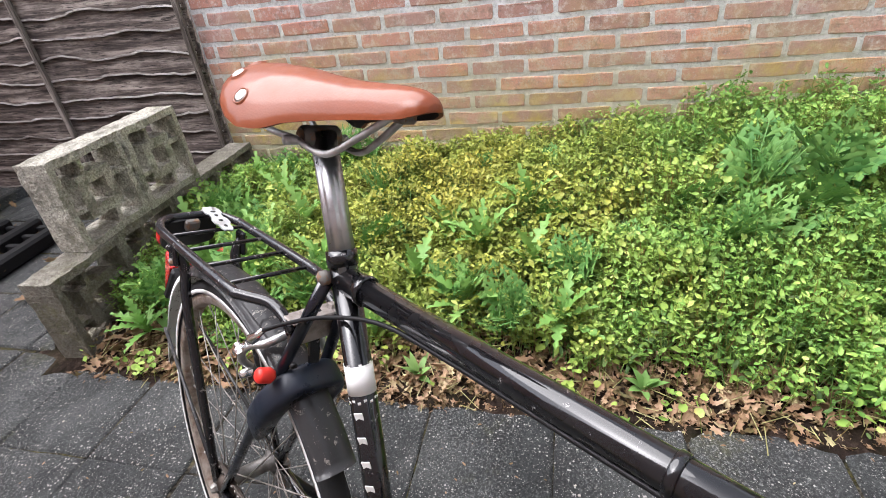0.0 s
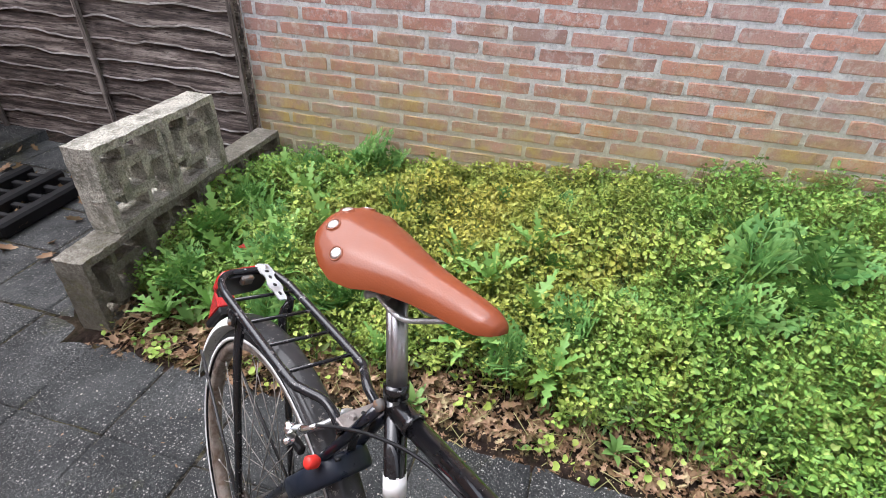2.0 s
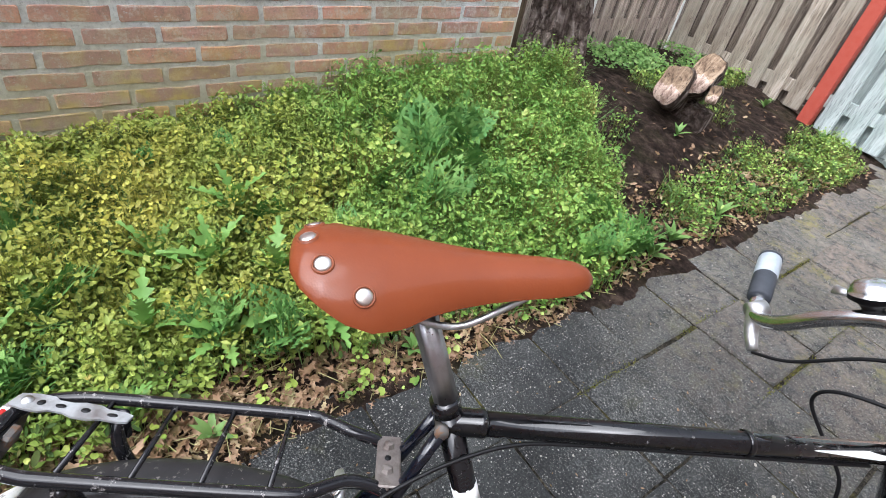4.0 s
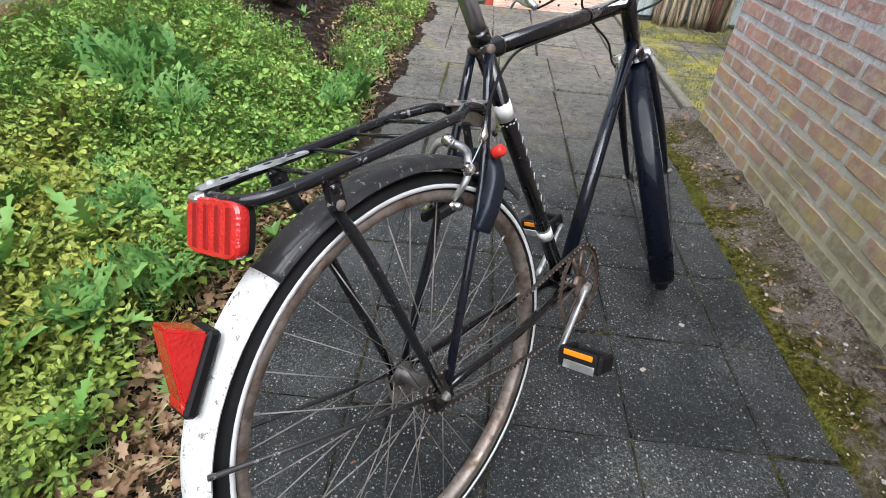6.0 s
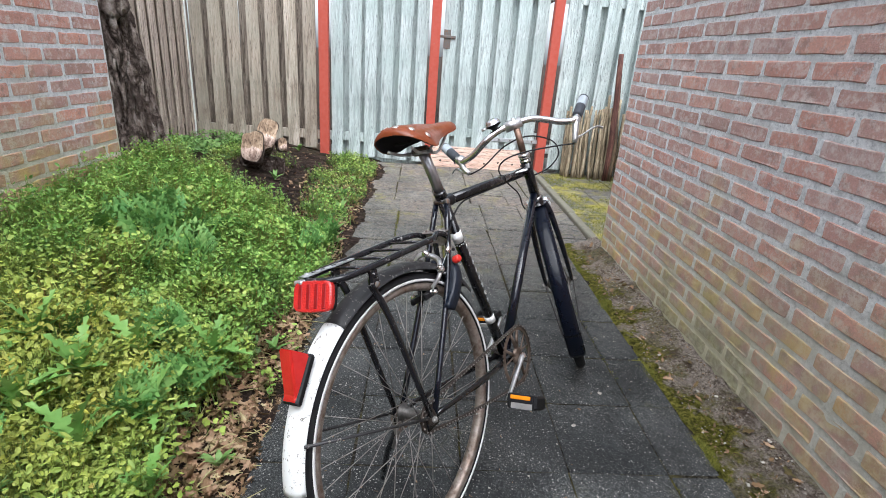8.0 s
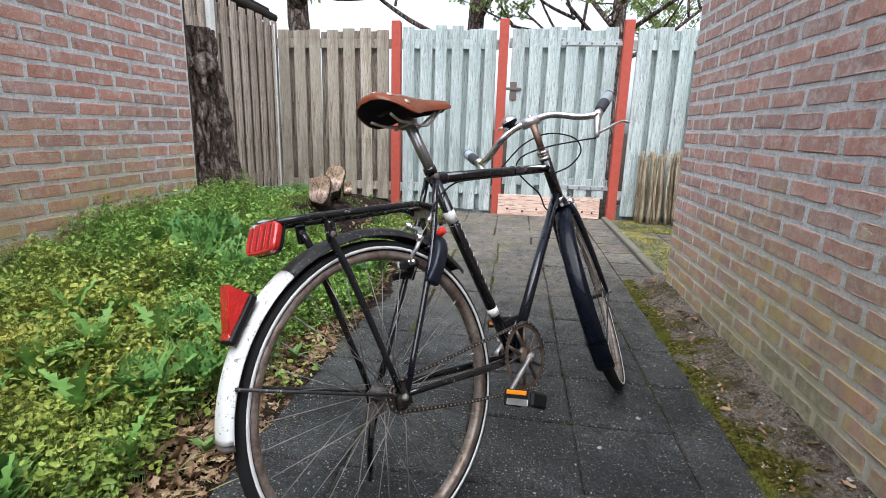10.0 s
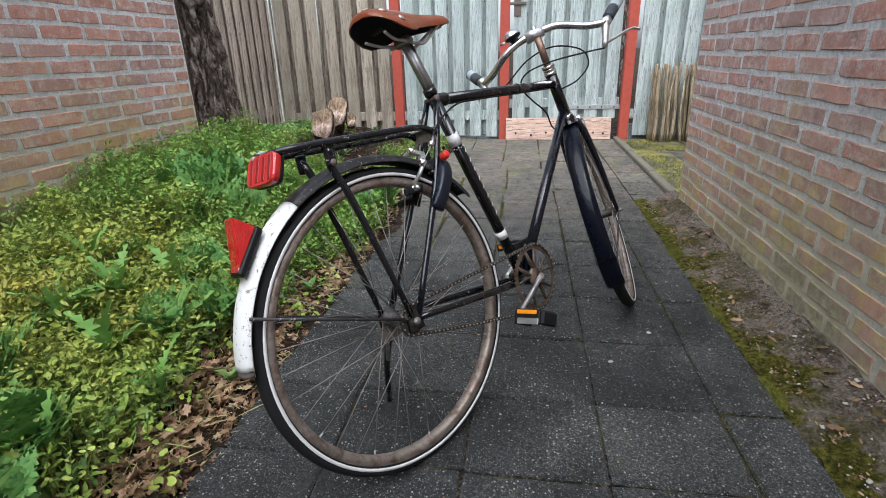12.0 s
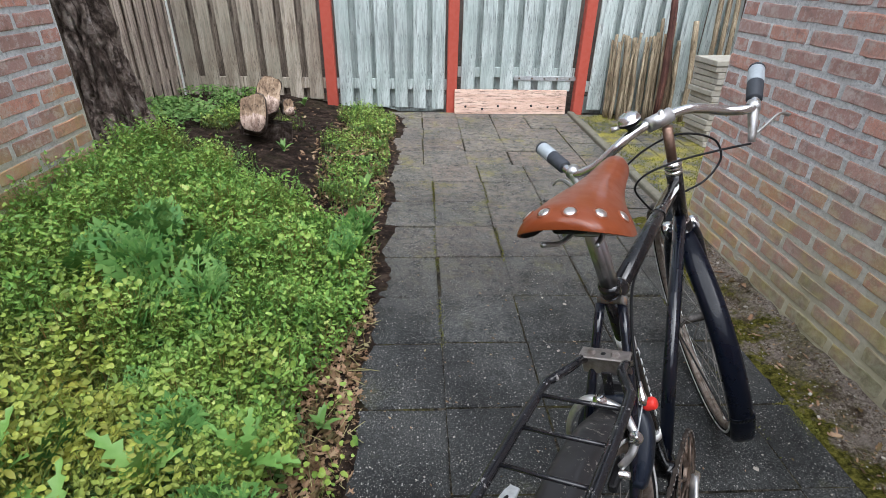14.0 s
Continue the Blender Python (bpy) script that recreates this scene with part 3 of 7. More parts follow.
def ground_sheet():
    xs = [-900, -200, -60, -20, -8, -5, -4, -3.5] + [-3.1 + 0.035 * i for i in range(66)] + [-0.6, 0, 0.6, 1.5, 3, 6, 12, 30, 80, 250, 900]
    ys = [-900, -200, -60, -20, -8, -5, -4, -3, -2.4] + [-2.0 + 0.04 * i for i in range(165)] + [5, 6, 8, 12, 25, 60, 150, 400, 900]
    verts = [(x, y, soil_height(x, y) if -3.2 < x < -0.5 and -2.1 < y < 4.7 else -0.03) for x in xs for y in ys]
    n = len(ys)
    faces = [(i * n + j, (i + 1) * n + j, (i + 1) * n + j + 1, i * n + j + 1) for i in range(len(xs) - 1) for j in range(n - 1)]
    ob = new("ground", mesh("ground", verts, faces, M_SOIL, True))
    tagged(ob, "dark crumbly garden soil rising gently towards the wall", "ground", kind="structure")


ground_sheet()


def foot_height(x):
    """The dirt banked up against the house wall."""
    t = (x - 0.445) / 0.255
    return -0.012 + 0.016 * smooth(-0.15, 0.35, t) + 0.070 * smooth(0.35, 1.1, t)


def moss_strip():
    """Moss, grit and crumbled mortar along the foot of the house wall."""
    rng = random.Random(5)
    verts, faces, n = [], [], 15
    rows = [-3.4 + 0.03 * i for i in range(182)]
    for y in rows:
        wave = 0.075 * noise.noise(Vector((0, y * 2.3, 4))) + 0.045 * noise.noise(Vector((0, y * 11, 4))) + 0.015 * noise.noise(Vector((0, y * 35, 4)))
        for i in range(n):
            t = i / (n - 1)
            x = 0.450 + wave + t * (0.70 - 0.450 - wave)
            lump = 0.016 * noise.noise(Vector((x * 16, y * 16, 2))) + 0.010 * noise.noise(Vector((x * 40, y * 40, 2)))
            z = foot_height(x) + smooth(0.0, 0.25, t) * lump
            verts.append((x, y, z))
    for j in range(len(rows) - 1):
        for i in range(n - 1):
            a = j * n + i
            faces.append((a, a + 1, a + n + 1, a + n))
    ob = new("moss_strip", mesh("moss_strip", verts, faces, M_MOSS, True))
    tagged(ob, "yellow-green moss, grit and crumbs along the wall foot", "moss", kind="stuff")


moss_strip()


# ---- walls ----
PITCH, COURSE = 0.2375, 0.0712


def tile_shape(w, d, rng):
    """A paving tile with crumbled, uneven edges."""
    a, b, k = w / 2, d / 2, 7
    ring = [(-a + w * i / k, -b) for i in range(k)] + [(a, -b + d * i / k) for i in range(k)] + [(a - w * i / k, b) for i in range(k)] + [(-a, b - d * i / k) for i in range(k)]
    ring = [(x * (1 - abs(rng.gauss(0, 0.009))), y * (1 - abs(rng.gauss(0, 0.009)))) for x, y in ring]
    n = len(ring)
    verts = [(x, y, -0.045) for x, y in ring] + [(x, y, -0.006) for x, y in ring] + [(x * 0.962, y * 0.962, rng.uniform(-0.0015, 0.0)) for x, y in ring]
    faces = [(r * n + i, r * n + (i + 1) % n, (r + 1) * n + (i + 1) % n, (r + 1) * n + i) for r in (0, 1) for i in range(n)]
    return verts, faces + [tuple(2 * n + i for i in range(n))]


def brick_shape(length, height, rng, depth=0.03):
    """One fired brick with a ragged, worn outline; x is its face normal."""
    a, b = length / 2, height / 2
    ring = [(-a, -b * 0.78), (-a * 0.965, -b), (-a * 0.5, -b), (0, -b), (a * 0.55, -b), (a * 0.965, -b), (a, -b * 0.75), (a, b * 0.78), (a * 0.965, b), (a * 0.5, b), (0, b), (-a * 0.55, b), (-a * 0.965, b), (-a, b * 0.8)]
    ring = [(y + rng.gauss(0, 0.0014), z + rng.gauss(0, 0.0011)) for y, z in ring]
    n, c = len(ring), 0.0045
    verts = [(0.0, y, z) for y, z in ring] + [(depth - c, y, z) for y, z in ring]
    verts += [(depth + rng.uniform(-0.0012, 0.0012), y - math.copysign(min(abs(y), c), y), z - math.copysign(min(abs(z), c), z)) for y, z in ring]
    faces = [(r * n + i, r * n + (i + 1) % n, (r + 1) * n + (i + 1) % n, (r + 1) * n + i) for r in (0, 1) for i in range(n)]
    return verts, faces + [tuple(2 * n + i for i in range(n))]


def build_wall(name, label, x_face, towards, y0, y1, z_top, z_row, phases, near, mats, gap=0.0):
    """A running-bond wall whose face looks along +x or -x."""
    back = x_face - towards * 0.22
    lo, hi = sorted((x_face - towards * 0.0020, back))
    wall = new(name, mesh(name, *box(lo, hi, y0, y1, -0.1, z_top, 0.0), mats[2]))
    tagged(wall, label, "wall", kind="structure")
    rng = random.Random(len(name) + int(100 * z_row))
    shapes = []
    for i in range(16):
        s = brick_shape(PITCH - 0.0165 - 2 * gap, COURSE - 0.0150 - gap, rng)
        shapes.append(mesh("brick", *wobble(s, 0.0018, 14, i * 3.1), mats[0]))
    spare_v, spare_f, count = [], [], 0
    row = -int((z_row + 0.05) / COURSE)
    while z_row + row * COURSE < z_top - 0.03:
        z = z_row + row * COURSE
        y = phases[row % 2] - 40 * PITCH
        while y < y1 + PITCH:
            a, b = y + 0.0070, y + PITCH - 0.0070
            y += PITCH
            a, b = max(a, y0 + 0.004), min(b, y1 - 0.004)
            if b - a < 0.03:
                continue
            mid = (a + b) / 2
            out = x_face - towards * (0.030 - rng.uniform(-0.0004, 0.0014))
            turn = 0 if towards > 0 else 180
            m = pose(out, mid, z + rng.uniform(-0.0022, 0.0022), rng.uniform(-0.7, 0.7), 0, turn + rng.uniform(-0.25, 0.25))
            if near(mid, z) and count < 300 and b - a > 0.2:
                brick = new("brick", rng.choice(shapes))
                brick.parent, brick.matrix_basis = wall, m
                count += 1
            else:
                v, f = moved(brick_shape(b - a - 0.0025 - 2 * gap, COURSE - 0.0150 - gap, rng), m)
                n = len(spare_v)
                spare_v += v
                spare_f += [tuple(i + n for i in q) for q in f]
        row += 1
    rest = part("brick_field", (spare_v, spare_f), mats[1], wall, smooth=False)
    tagged(rest, kind="stuff")
    return wall


# ---- fences ----
def upright_board(width, height, thick, seed):
    s = box(-width / 2, width / 2, -thick / 2, thick / 2, 0, height, 0.003)
    return wobble(s, 0.002, 3, seed)


def board_on_board(parent, xs, y_front, z0, z1, mat, front_w, back_w, rng, back_mat=None):
    """Overlapping uprights: wide boards in front, narrow ones seen in the gaps."""
    for i, x in enumerate(xs):
        w = front_w + rng.uniform(-0.006, 0.006)
        part("board", upright_board(w, z1 - z0 + rng.uniform(-0.02, 0.02), 0.018, rng.uniform(0, 50)), mat, parent,
             m=pose(x + rng.uniform(-0.006, 0.006), y_front, z0 + rng.uniform(-0.012, 0.012), 0, rng.uniform(-0.35, 0.35), rng.uniform(-1, 1)), smooth=False)
        if i + 1 < len(xs):
            gap = (x + xs[i + 1]) / 2
            part("back_board", upright_board(back_w, z1 - z0, 0.018, rng.uniform(0, 50)), back_mat or mat, parent,
                 m=pose(gap, y_front + 0.068, z0 + rng.uniform(-0.01, 0.01)), smooth=False)


def span(a, b, n):
    return [a + (b - a) * (i + 0.5) / n for i in range(n)]


def back_fence():
    rng = random.Random(11)
    fence = thing("fence", "weathered grey board fence with faded red posts", "fence", pose(0, 0, 0), kind="structure")
    y = FENCE_Y
    # Back boards take the dark copy, so the gap shade is in their colour.
    board_on_board(fence, span(-2.90, -1.60, 7), y, 0.10, 1.88, M_BOARD_GREY, 0.122, 0.115, rng, M_BOARD_SHADE)
    board_on_board(fence, span(-1.49, -0.47, 6), y, 0.03, 1.90, M_BOARD_PALE, 0.122, 0.11, rng)
    board_on_board(fence, span(0.86, 2.62, 9), y, 0.03, 1.90, M_BOARD_PALE, 0.136, 0.12, rng)
    for x0, x1, mat in ((-2.92, -1.59, M_BOARD_GREY), (-1.50, -0.47, M_BOARD_PALE), (0.85, 2.65, M_BOARD_PALE)):
        for z in (0.20, 1.70):
            part("rail", box(x0, x1, y + 0.011, y + 0.037, z, z + 0.095, 0.003), mat, fence, smooth=False)
        part("foot_board", box(x0, x1, y + 0.07, y + 0.09, -0.02, 0.14, 0.003), mat, fence, smooth=False)
    for x, top in ((-1.545, 1.965), (-0.425, 1.985), (0.795, 1.975)):
        part("post", wobble(box(x - 0.047, x + 0.047, y - 0.055, y + 0.04, -0.05, top, 0.005), 0.002, 5, x), M_RED, fence, "faded red painted post", smooth=False)
    part("post", box(-2.912, -2.888, y - 0.03, y - 0.012, 0, 1.93, 0.003), M_WHITE, fence, "thin whitish corner strip", smooth=False)


def garden_gate():
    rng = random.Random(12)
    gate = thing("garden_gate", "closed pale weathered board gate with iron strap hinges", "gate", pose(0, 0, 0))
    y = FENCE_Y + 0.01
    board_on_board(gate, span(-0.36, 0.73, 6), y, 0.20, 1.90, M_BOARD_PALE, 0.128, 0.10, rng)
    for z in (0.32, 1.72):
        part("rail", box(-0.37, 0.74, y + 0.012, y + 0.038, z, z + 0.09, 0.003), M_BOARD_PALE, gate, smooth=False)
    for z in (0.30, 1.74):
        strap = part("strap_hinge", box(0.16, 0.75, y - 0.018, y - 0.010, z, z + 0.042, 0.002), M_GALV, gate, "galvanised strap hinge", smooth=False)
        for i in range(5):
            part("bolt", lathe([(0.0, -0.008), (0.008, -0.006), (0.010, 0.0)], 8, "y"), M_IRON, strap, m=pose(0.21 + 0.12 * i, y - 0.017, z + 0.021))
    latch = part("latch", box(-0.385, -0.22, y - 0.030, y - 0.011, 1.30, 1.325, 0.003), M_IRON, gate, "rusty iron sliding latch", smooth=False)
    part("latch_plate", box(-0.34, -0.27, y - 0.018, y - 0.010, 1.20, 1.38, 0.002), M_IRON, latch, smooth=False)


def plank_by_gate():
    s = box(-0.535, 0.535, -0.014, 0.014, 0, 0.225, 0.005)
    plank = thing("plank", "bare pinkish plank leaning against the gate foot", "plank", pose(0.135, FENCE_Y - 0.075, 0.0, -6, 0, 1.5), data=mesh("plank", *wobble(s, 0.004, 2.5), M_PLANK))
    for i, (x, z) in enumerate(((-0.43, 0.07), (-0.27, 0.05), (-0.12, 0.075), (0.05, 0.06), (0.2, 0.08), (0.36, 0.07), (0.46, 0.06))):
        part("nail_hole", lathe([(0.0, -0.002), (0.011, -0.001), (0.012, 0.004)], 8, "y"), M_DARK, plank, m=pose(x, -0.0145, z))


def left_fence():
    rng = random.Random(14)
    fence = thing("side_fence", "brown upright board fence behind the old trunk", "fence", pose(0, 0, 0), kind="structure")
    holder = pose(LEFT_X, 0, 0, 0, 0, 90)
    ys = [1.95 + 0.165 * i for i in range(16)]
    for y in ys:
        part("board", upright_board(0.108, 1.88 + rng.uniform(-0.01, 0.02), 0.018, rng.uniform(0, 50)), M_BOARD_BROWN, fence,
             m=pose(LEFT_X + 0.02, y, 0.08, 0, 0, 90 + rng.uniform(-1, 1)), smooth=False)
        # Same wood as in front, coloured darker for the shade in the gaps.
        part("back_board", upright_board(0.12, 1.86, 0.018, rng.uniform(0, 50)), M_BOARD_SHADE, fence,
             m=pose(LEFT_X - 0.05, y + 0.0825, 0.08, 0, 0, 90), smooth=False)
    for z in (0.3, 1.66):
        part("rail", box(LEFT_X - 0.018, LEFT_X + 0.008, 1.9, 4.50, z, z + 0.09, 0.003), M_BOARD_BROWN, fence, smooth=False)
    part("post", box(LEFT_X + 0.03, LEFT_X + 0.075, 3.14, 3.21, 0.05, 2.05, 0.004), M_WHITE, fence, "whitish painted post", smooth=False)


def lap_fence():
    """Dark overlapping larch boards with wavy lower edges, on upright battens."""
    rng = random.Random(15)
    fence = thing("lap_fence", "dark stained overlapping board fence with wavy edges", "fence", pose(0, 0, 0), kind="structure")
    y0, y1, n = -3.74, -1.328, 61
    for row in range(20):
        z = 0.08 + row * 0.097
        verts, faces = [], []
        low = [z - 0.010 + 0.024 * noise.noise(Vector((row * 7.7, i * 0.16, 0))) + 0.010 * noise.noise(Vector((row * 3.7, i * 0.6, 5))) for i in range(n)]
        for i in range(n):
            y = y0 + (y1 - y0) * i / (n - 1)
            x = WALL_A - 0.005
            w = 0.007 * noise.noise(Vector((row * 5.0, i * 0.25, 9)))
            for dx, zz in ((0.034 + w, low[i]), (0.033 + w, low[i] + 0.009), (0.006 + w, z + 0.118), (-0.006, z + 0.118), (0.014 + w, low[i] - 0.002)):
                verts.append((x + dx, y, zz))
        for i in range(n - 1):
            for j in range(5):
                a, b = i * 5 + j, i * 5 + (j + 1) % 5
                faces.append((a, a + 5, b + 5, b))
        faces += [tuple(range(5)), tuple((n - 1) * 5 + j for j in range(5))[::-1]]
        me = mesh("lap_board", verts, faces, [M_LAP, M_LAP_LIT_EDGE])
        # Lower edges get the pale wood, painting the light they catch.
        for k, p in enumerate(me.polygons):
            if k < (n - 1) * 5 and k % 5 in (0, 4):
                p.material_index = 1
        part("lap_board", me, None, fence)
    for y in (-3.10, -2.24, -1.342):
        part("batten", wobble(box(WALL_A + 0.03, WALL_A + 0.052, y - 0.014, y + 0.014, 0.03, 1.98, 0.003), 0.003, 4, y), M_BATTEN, fence, smooth=False)


back_fence()
garden_gate()
plank_by_gate()
left_fence()
lap_fence()


# ---- closing walls and what stands beyond ----
def plain_brick_wall(name, x0, x1, y0, y1, z1):
    ob = new(name, mesh(name, *box(x0, x1, y0, y1, -0.1, z1, 0.004), M_BRICK_ISL))
    tagged(ob, "plain dark red brick wall closing the yard", "wall", kind="structure")


plain_brick_wall("wall_south", -3.2, 3.0, -3.95, -3.75, 2.4)
plain_brick_wall("wall_east", 2.7, 2.9, 1.9, 4.6, 1.9)


def eave():
    ob = thing("shed_eave", "dark sloping shed eave behind the side fence", "roof", pose(-3.27, 3.75, 2.07, -4, 0, -6))
    part("fascia", box(-0.35, 0.22, -1.2, 0.75, -0.03, 0.09, 0.01), M_ROOF, ob, smooth=False)
    part("gutter", tube([(0.24, -1.2, 0.0), (0.24, 0.8, 0.0)], 0.045, 10), M_ROOF, ob, "dark round gutter")
    part("support", box(-0.3, -0.2, -1.1, -1.0, -2.1, -0.02, 0.005), M_ROOF, ob, smooth=False)


eave()


# ---- trees beyond the fence ----
def bare_tree(x, y, height, girth, seed, label):
    rng = random.Random(seed)
    tree = thing("tree", label, "tree", pose(x, y, -0.04))
    limbs, tips = [], []
    top = Vector((rng.uniform(-0.2, 0.2), rng.uniform(-0.2, 0.2), height * 0.55))
    trunk = tube([(0, 0, 0), (0.03, 0, height * 0.18), top * 0.6, top], [girth, girth * 0.8, girth * 0.62, girth * 0.45], 12, 4)
    part("trunk", wobble(trunk, 0.02, 3, seed), M_BARK, tree)

    def grow(start, way, length, r, level):
        mid = start + way * length * 0.5 + Vector((rng.uniform(-1, 1), rng.uniform(-1, 1), rng.uniform(0, 1))) * length * 0.09
        end = start + way * length + Vector((0, 0, length * 0.12))
        limbs.append(tube([start, mid, end], [r, r * 0.75, r * 0.45], 6 if level < 2 else 4, 3))
        if level < 3:
            for _ in range(3 if level else 4):
                turn = Vector((rng.uniform(-1, 1), rng.uniform(-1, 1), rng.uniform(-0.25, 0.9))).normalized()
                at = start.lerp(end, rng.uniform(0.45, 1.0))
                grow(at, (way * 0.5 + turn * 0.75).normalized(), length * rng.uniform(0.5, 0.75), r * 0.5, level + 1)
        if level >= 2:
            tips.append((start, end))

    for i in range(6):
        a = i * 1.05 + rng.uniform(-0.3, 0.3)
        z = height * rng.uniform(0.24, 0.55)
        grow(Vector((0.02, 0, z)), Vector((math.cos(a), math.sin(a), rng.uniform(0.15, 0.8))).normalized(), height * rng.uniform(0.2, 0.3), girth * 0.24, 0)
    part("branch_crown", join(*limbs), M_BARK, tree, "spreading thin bare branches")
    verts, faces = [], []
    for a, b in tips:
        for _ in range(26):
            c = a.lerp(b, rng.uniform(0.2, 1.1)) + Vector((rng.gauss(0, 0.05), rng.gauss(0, 0.05), rng.gauss(0, 0.05)))
            u = Vector((rng.gauss(0, 1), rng.gauss(0, 1), rng.gauss(0, 1))).normalized() * rng.uniform(0.03, 0.065)
            w = u.cross(Vector((rng.gauss(0, 1), rng.gauss(0, 1), rng.gauss(0, 1)))).normalized() * u.length * 0.55
            n = len(verts)
            verts += [c - u, c + w, c + u, c - w]
            faces.append((n, n + 1, n + 2, n + 3))
    part("foliage", (verts, faces), M_CROWN, tree, "sparse fresh spring leaves")


bare_tree(-3.5, 6.6, 7.5, 0.25, 21, "slender tree in first leaf behind the fence")
bare_tree(-1.2, 8.6, 8.0, 0.24, 22, "spreading bare tree in first leaf behind the fence")
bare_tree(1.2, 8.2, 7.5, 0.2, 23, "spreading bare tree in first leaf behind the gate")
bare_tree(3.8, 9.5, 8.0, 0.22, 24, "bare tree in first leaf beyond the yard")


# ---- old trunk, brown post, logs ----
def old_trunk():
    rng = random.Random(31)
    levels, seg = 170, 110
    verts, faces = [], []
    for i in range(levels):
        t = i / (levels - 1)
        z = -0.12 + t * 1.45
        r = 0.140 + 0.10 * math.exp(-max(0.0, z) * 4.5) + 0.012 * math.sin(z * 4)
        cx, cy = 0.03 - 0.12 * t, 0.02 * math.sin(t * 3)
        for j in range(seg):
            a = 2 * math.pi * j / seg
            flare = 1 + 0.22 * math.exp(-max(0.0, z) * 5) * math.cos(5 * a + 0.6)
            p = Vector((math.cos(a) * 2.2, math.sin(a) * 2.2, z * 3.0))
            sway = 0.25 * noise.noise(Vector((math.cos(a) * 2, math.sin(a) * 2, z * 7)))
            ridge = abs(noise.noise(Vector((math.cos(a + sway) * 4.2, math.sin(a + sway) * 4.2, z * 2.6))))
            plate = noise.noise(Vector((math.cos(a) * 7, math.sin(a) * 7, z * 7.5)))
            q = r * flare + 0.020 * noise.noise(p) - 0.16 * (0.22 - min(0.22, ridge)) + 0.030 * plate + 0.007 * noise.noise(Vector((math.cos(a) * 17, math.sin(a) * 17, z * 16)))
            verts.append((cx + q * math.cos(a), cy + q * math.sin(a), z))
    for i in range(levels - 1):
        for j in range(seg):
            faces.append((i * seg + j, i * seg + (j + 1) % seg, (i + 1) * seg + (j + 1) % seg, (i + 1) * seg + j))
    faces.append(tuple((levels - 1) * seg + j for j in range(seg)))
    tree = thing("tree_stump", "tall dead trunk with rough flaking bark", "tree stump", pose(-2.44, 2.39, 0.20), data=mesh("tree_stump", verts, faces, M_BARK, False))
    scar = lathe([(0.0, -0.012), (0.045, -0.014), (0.066, -0.010), (0.076, 0.002), (0.084, 0.04)], 18, "y")
    part("sawn_knot", wobble(scar, 0.016, 24), M_BARK, tree, "weathered sawn-off branch stub", pose(0.035, -0.092, 1.08, 6, 0, 28))


def corner_post():
    ob = thing("corner_post", "dark brown wooden post at the wall end", "post", pose(-2.315, 1.885, 0.05, 0, 0, 12))
    part("timber", wobble(box(-0.045, 0.045, -0.03, 0.03, 0, 1.92, 0.005), 0.003, 4), M_POST_BROWN, ob, smooth=False)


def log(name, m, length, r, seed, label, tall=1.0):
    """A split log: rough bark round an irregular section, and a cracked pale end."""
    rng = random.Random(seed)
    ob = thing(name, label, "log", m, group="cut logs")
    seg = 28
    out = []
    for i in range(seg):
        a = 2 * math.pi * i / seg
        k = (abs(math.cos(a)) ** 3.2 + abs(math.sin(a)) ** 3.2) ** (-1 / 3.2) * (1 + 0.20 * noise.noise(Vector((math.cos(a) * 1.3, math.sin(a) * 1.3, seed * 3.3))) + 0.06 * noise.noise(Vector((math.cos(a) * 5, math.sin(a) * 5, seed))))
        out.append((r * k * math.cos(a), r * k * tall * math.sin(a)))
    verts, faces = [], []
    for y, k in ((0.004, 0.98), (0.02, 1.05), (length * 0.35, 1.07), (length * 0.7, 1.04), (length, 0.95)):
        verts += [(x * k, y, z * k) for x, z in out]
    for q in range(4):
        faces += [(q * seg + i, q * seg + (i + 1) % seg, (q + 1) * seg + (i + 1) % seg, (q + 1) * seg + i) for i in range(seg)]
    faces.append(tuple(4 * seg + i for i in range(seg)))
    part("bark", wobble((verts, faces), 0.012, 18, seed), M_BARK, ob, smooth=False)
    verts, faces = [(0, -0.004, 0)], []
    for k in (0.25, 0.5, 0.75, 1.0):
        for i, (x, z) in enumerate(out):
            crack = 0.012 if i in (5, 13, 20) and k > 0.3 else 0.0
            bulge = -0.030 * max(0.0, min(1.0, -z * k / (0.45 * r * tall))) * (1.0 if k < 0.9 else 0.35)
            verts.append((x * k, bulge + 0.010 * noise.noise(Vector((x * k * 16, z * k * 9, seed))) + 0.3 * crack, z * k))
    faces += [(0, 1 + i, 1 + (i + 1) % seg) for i in range(seg)]
    for q in range(3):
        faces += [(1 + q * seg + i, 1 + (q + 1) * seg + i, 1 + (q + 1) * seg + (i + 1) % seg, 1 + q * seg + (i + 1) % seg) for i in range(seg)]
    me = mesh("cut_face", verts, faces, [M_CUT, M_SPLIT], True)
    for p in me.polygons:
        p.material_index = 1 if p.center.z < -0.12 * r * tall + 0.02 * noise.noise(p.center * 30) else 0
    part("cut_face", me, None, ob, "pale cracked cut end")
    return ob


old_trunk()
corner_post()
log("log", pose(-1.775, 2.74, 0.392, -22, 4, 14), 0.34, 0.080, 1, "pale split log propped on dark soil", 1.42)
log("log", pose(-1.715, 2.92, 0.465, -24, 14, 16), 0.36, 0.076, 2, "split log propped on another log", 1.6)
log("log", pose(-1.585, 2.88, 0.395, -12, 0, 22), 0.22, 0.034, 4, "short thin log beside the others", 1.5)
log("log", pose(-1.96, 3.0, 0.20, -4, 0, -80), 0.34, 0.075, 5, "dark log under the split logs")


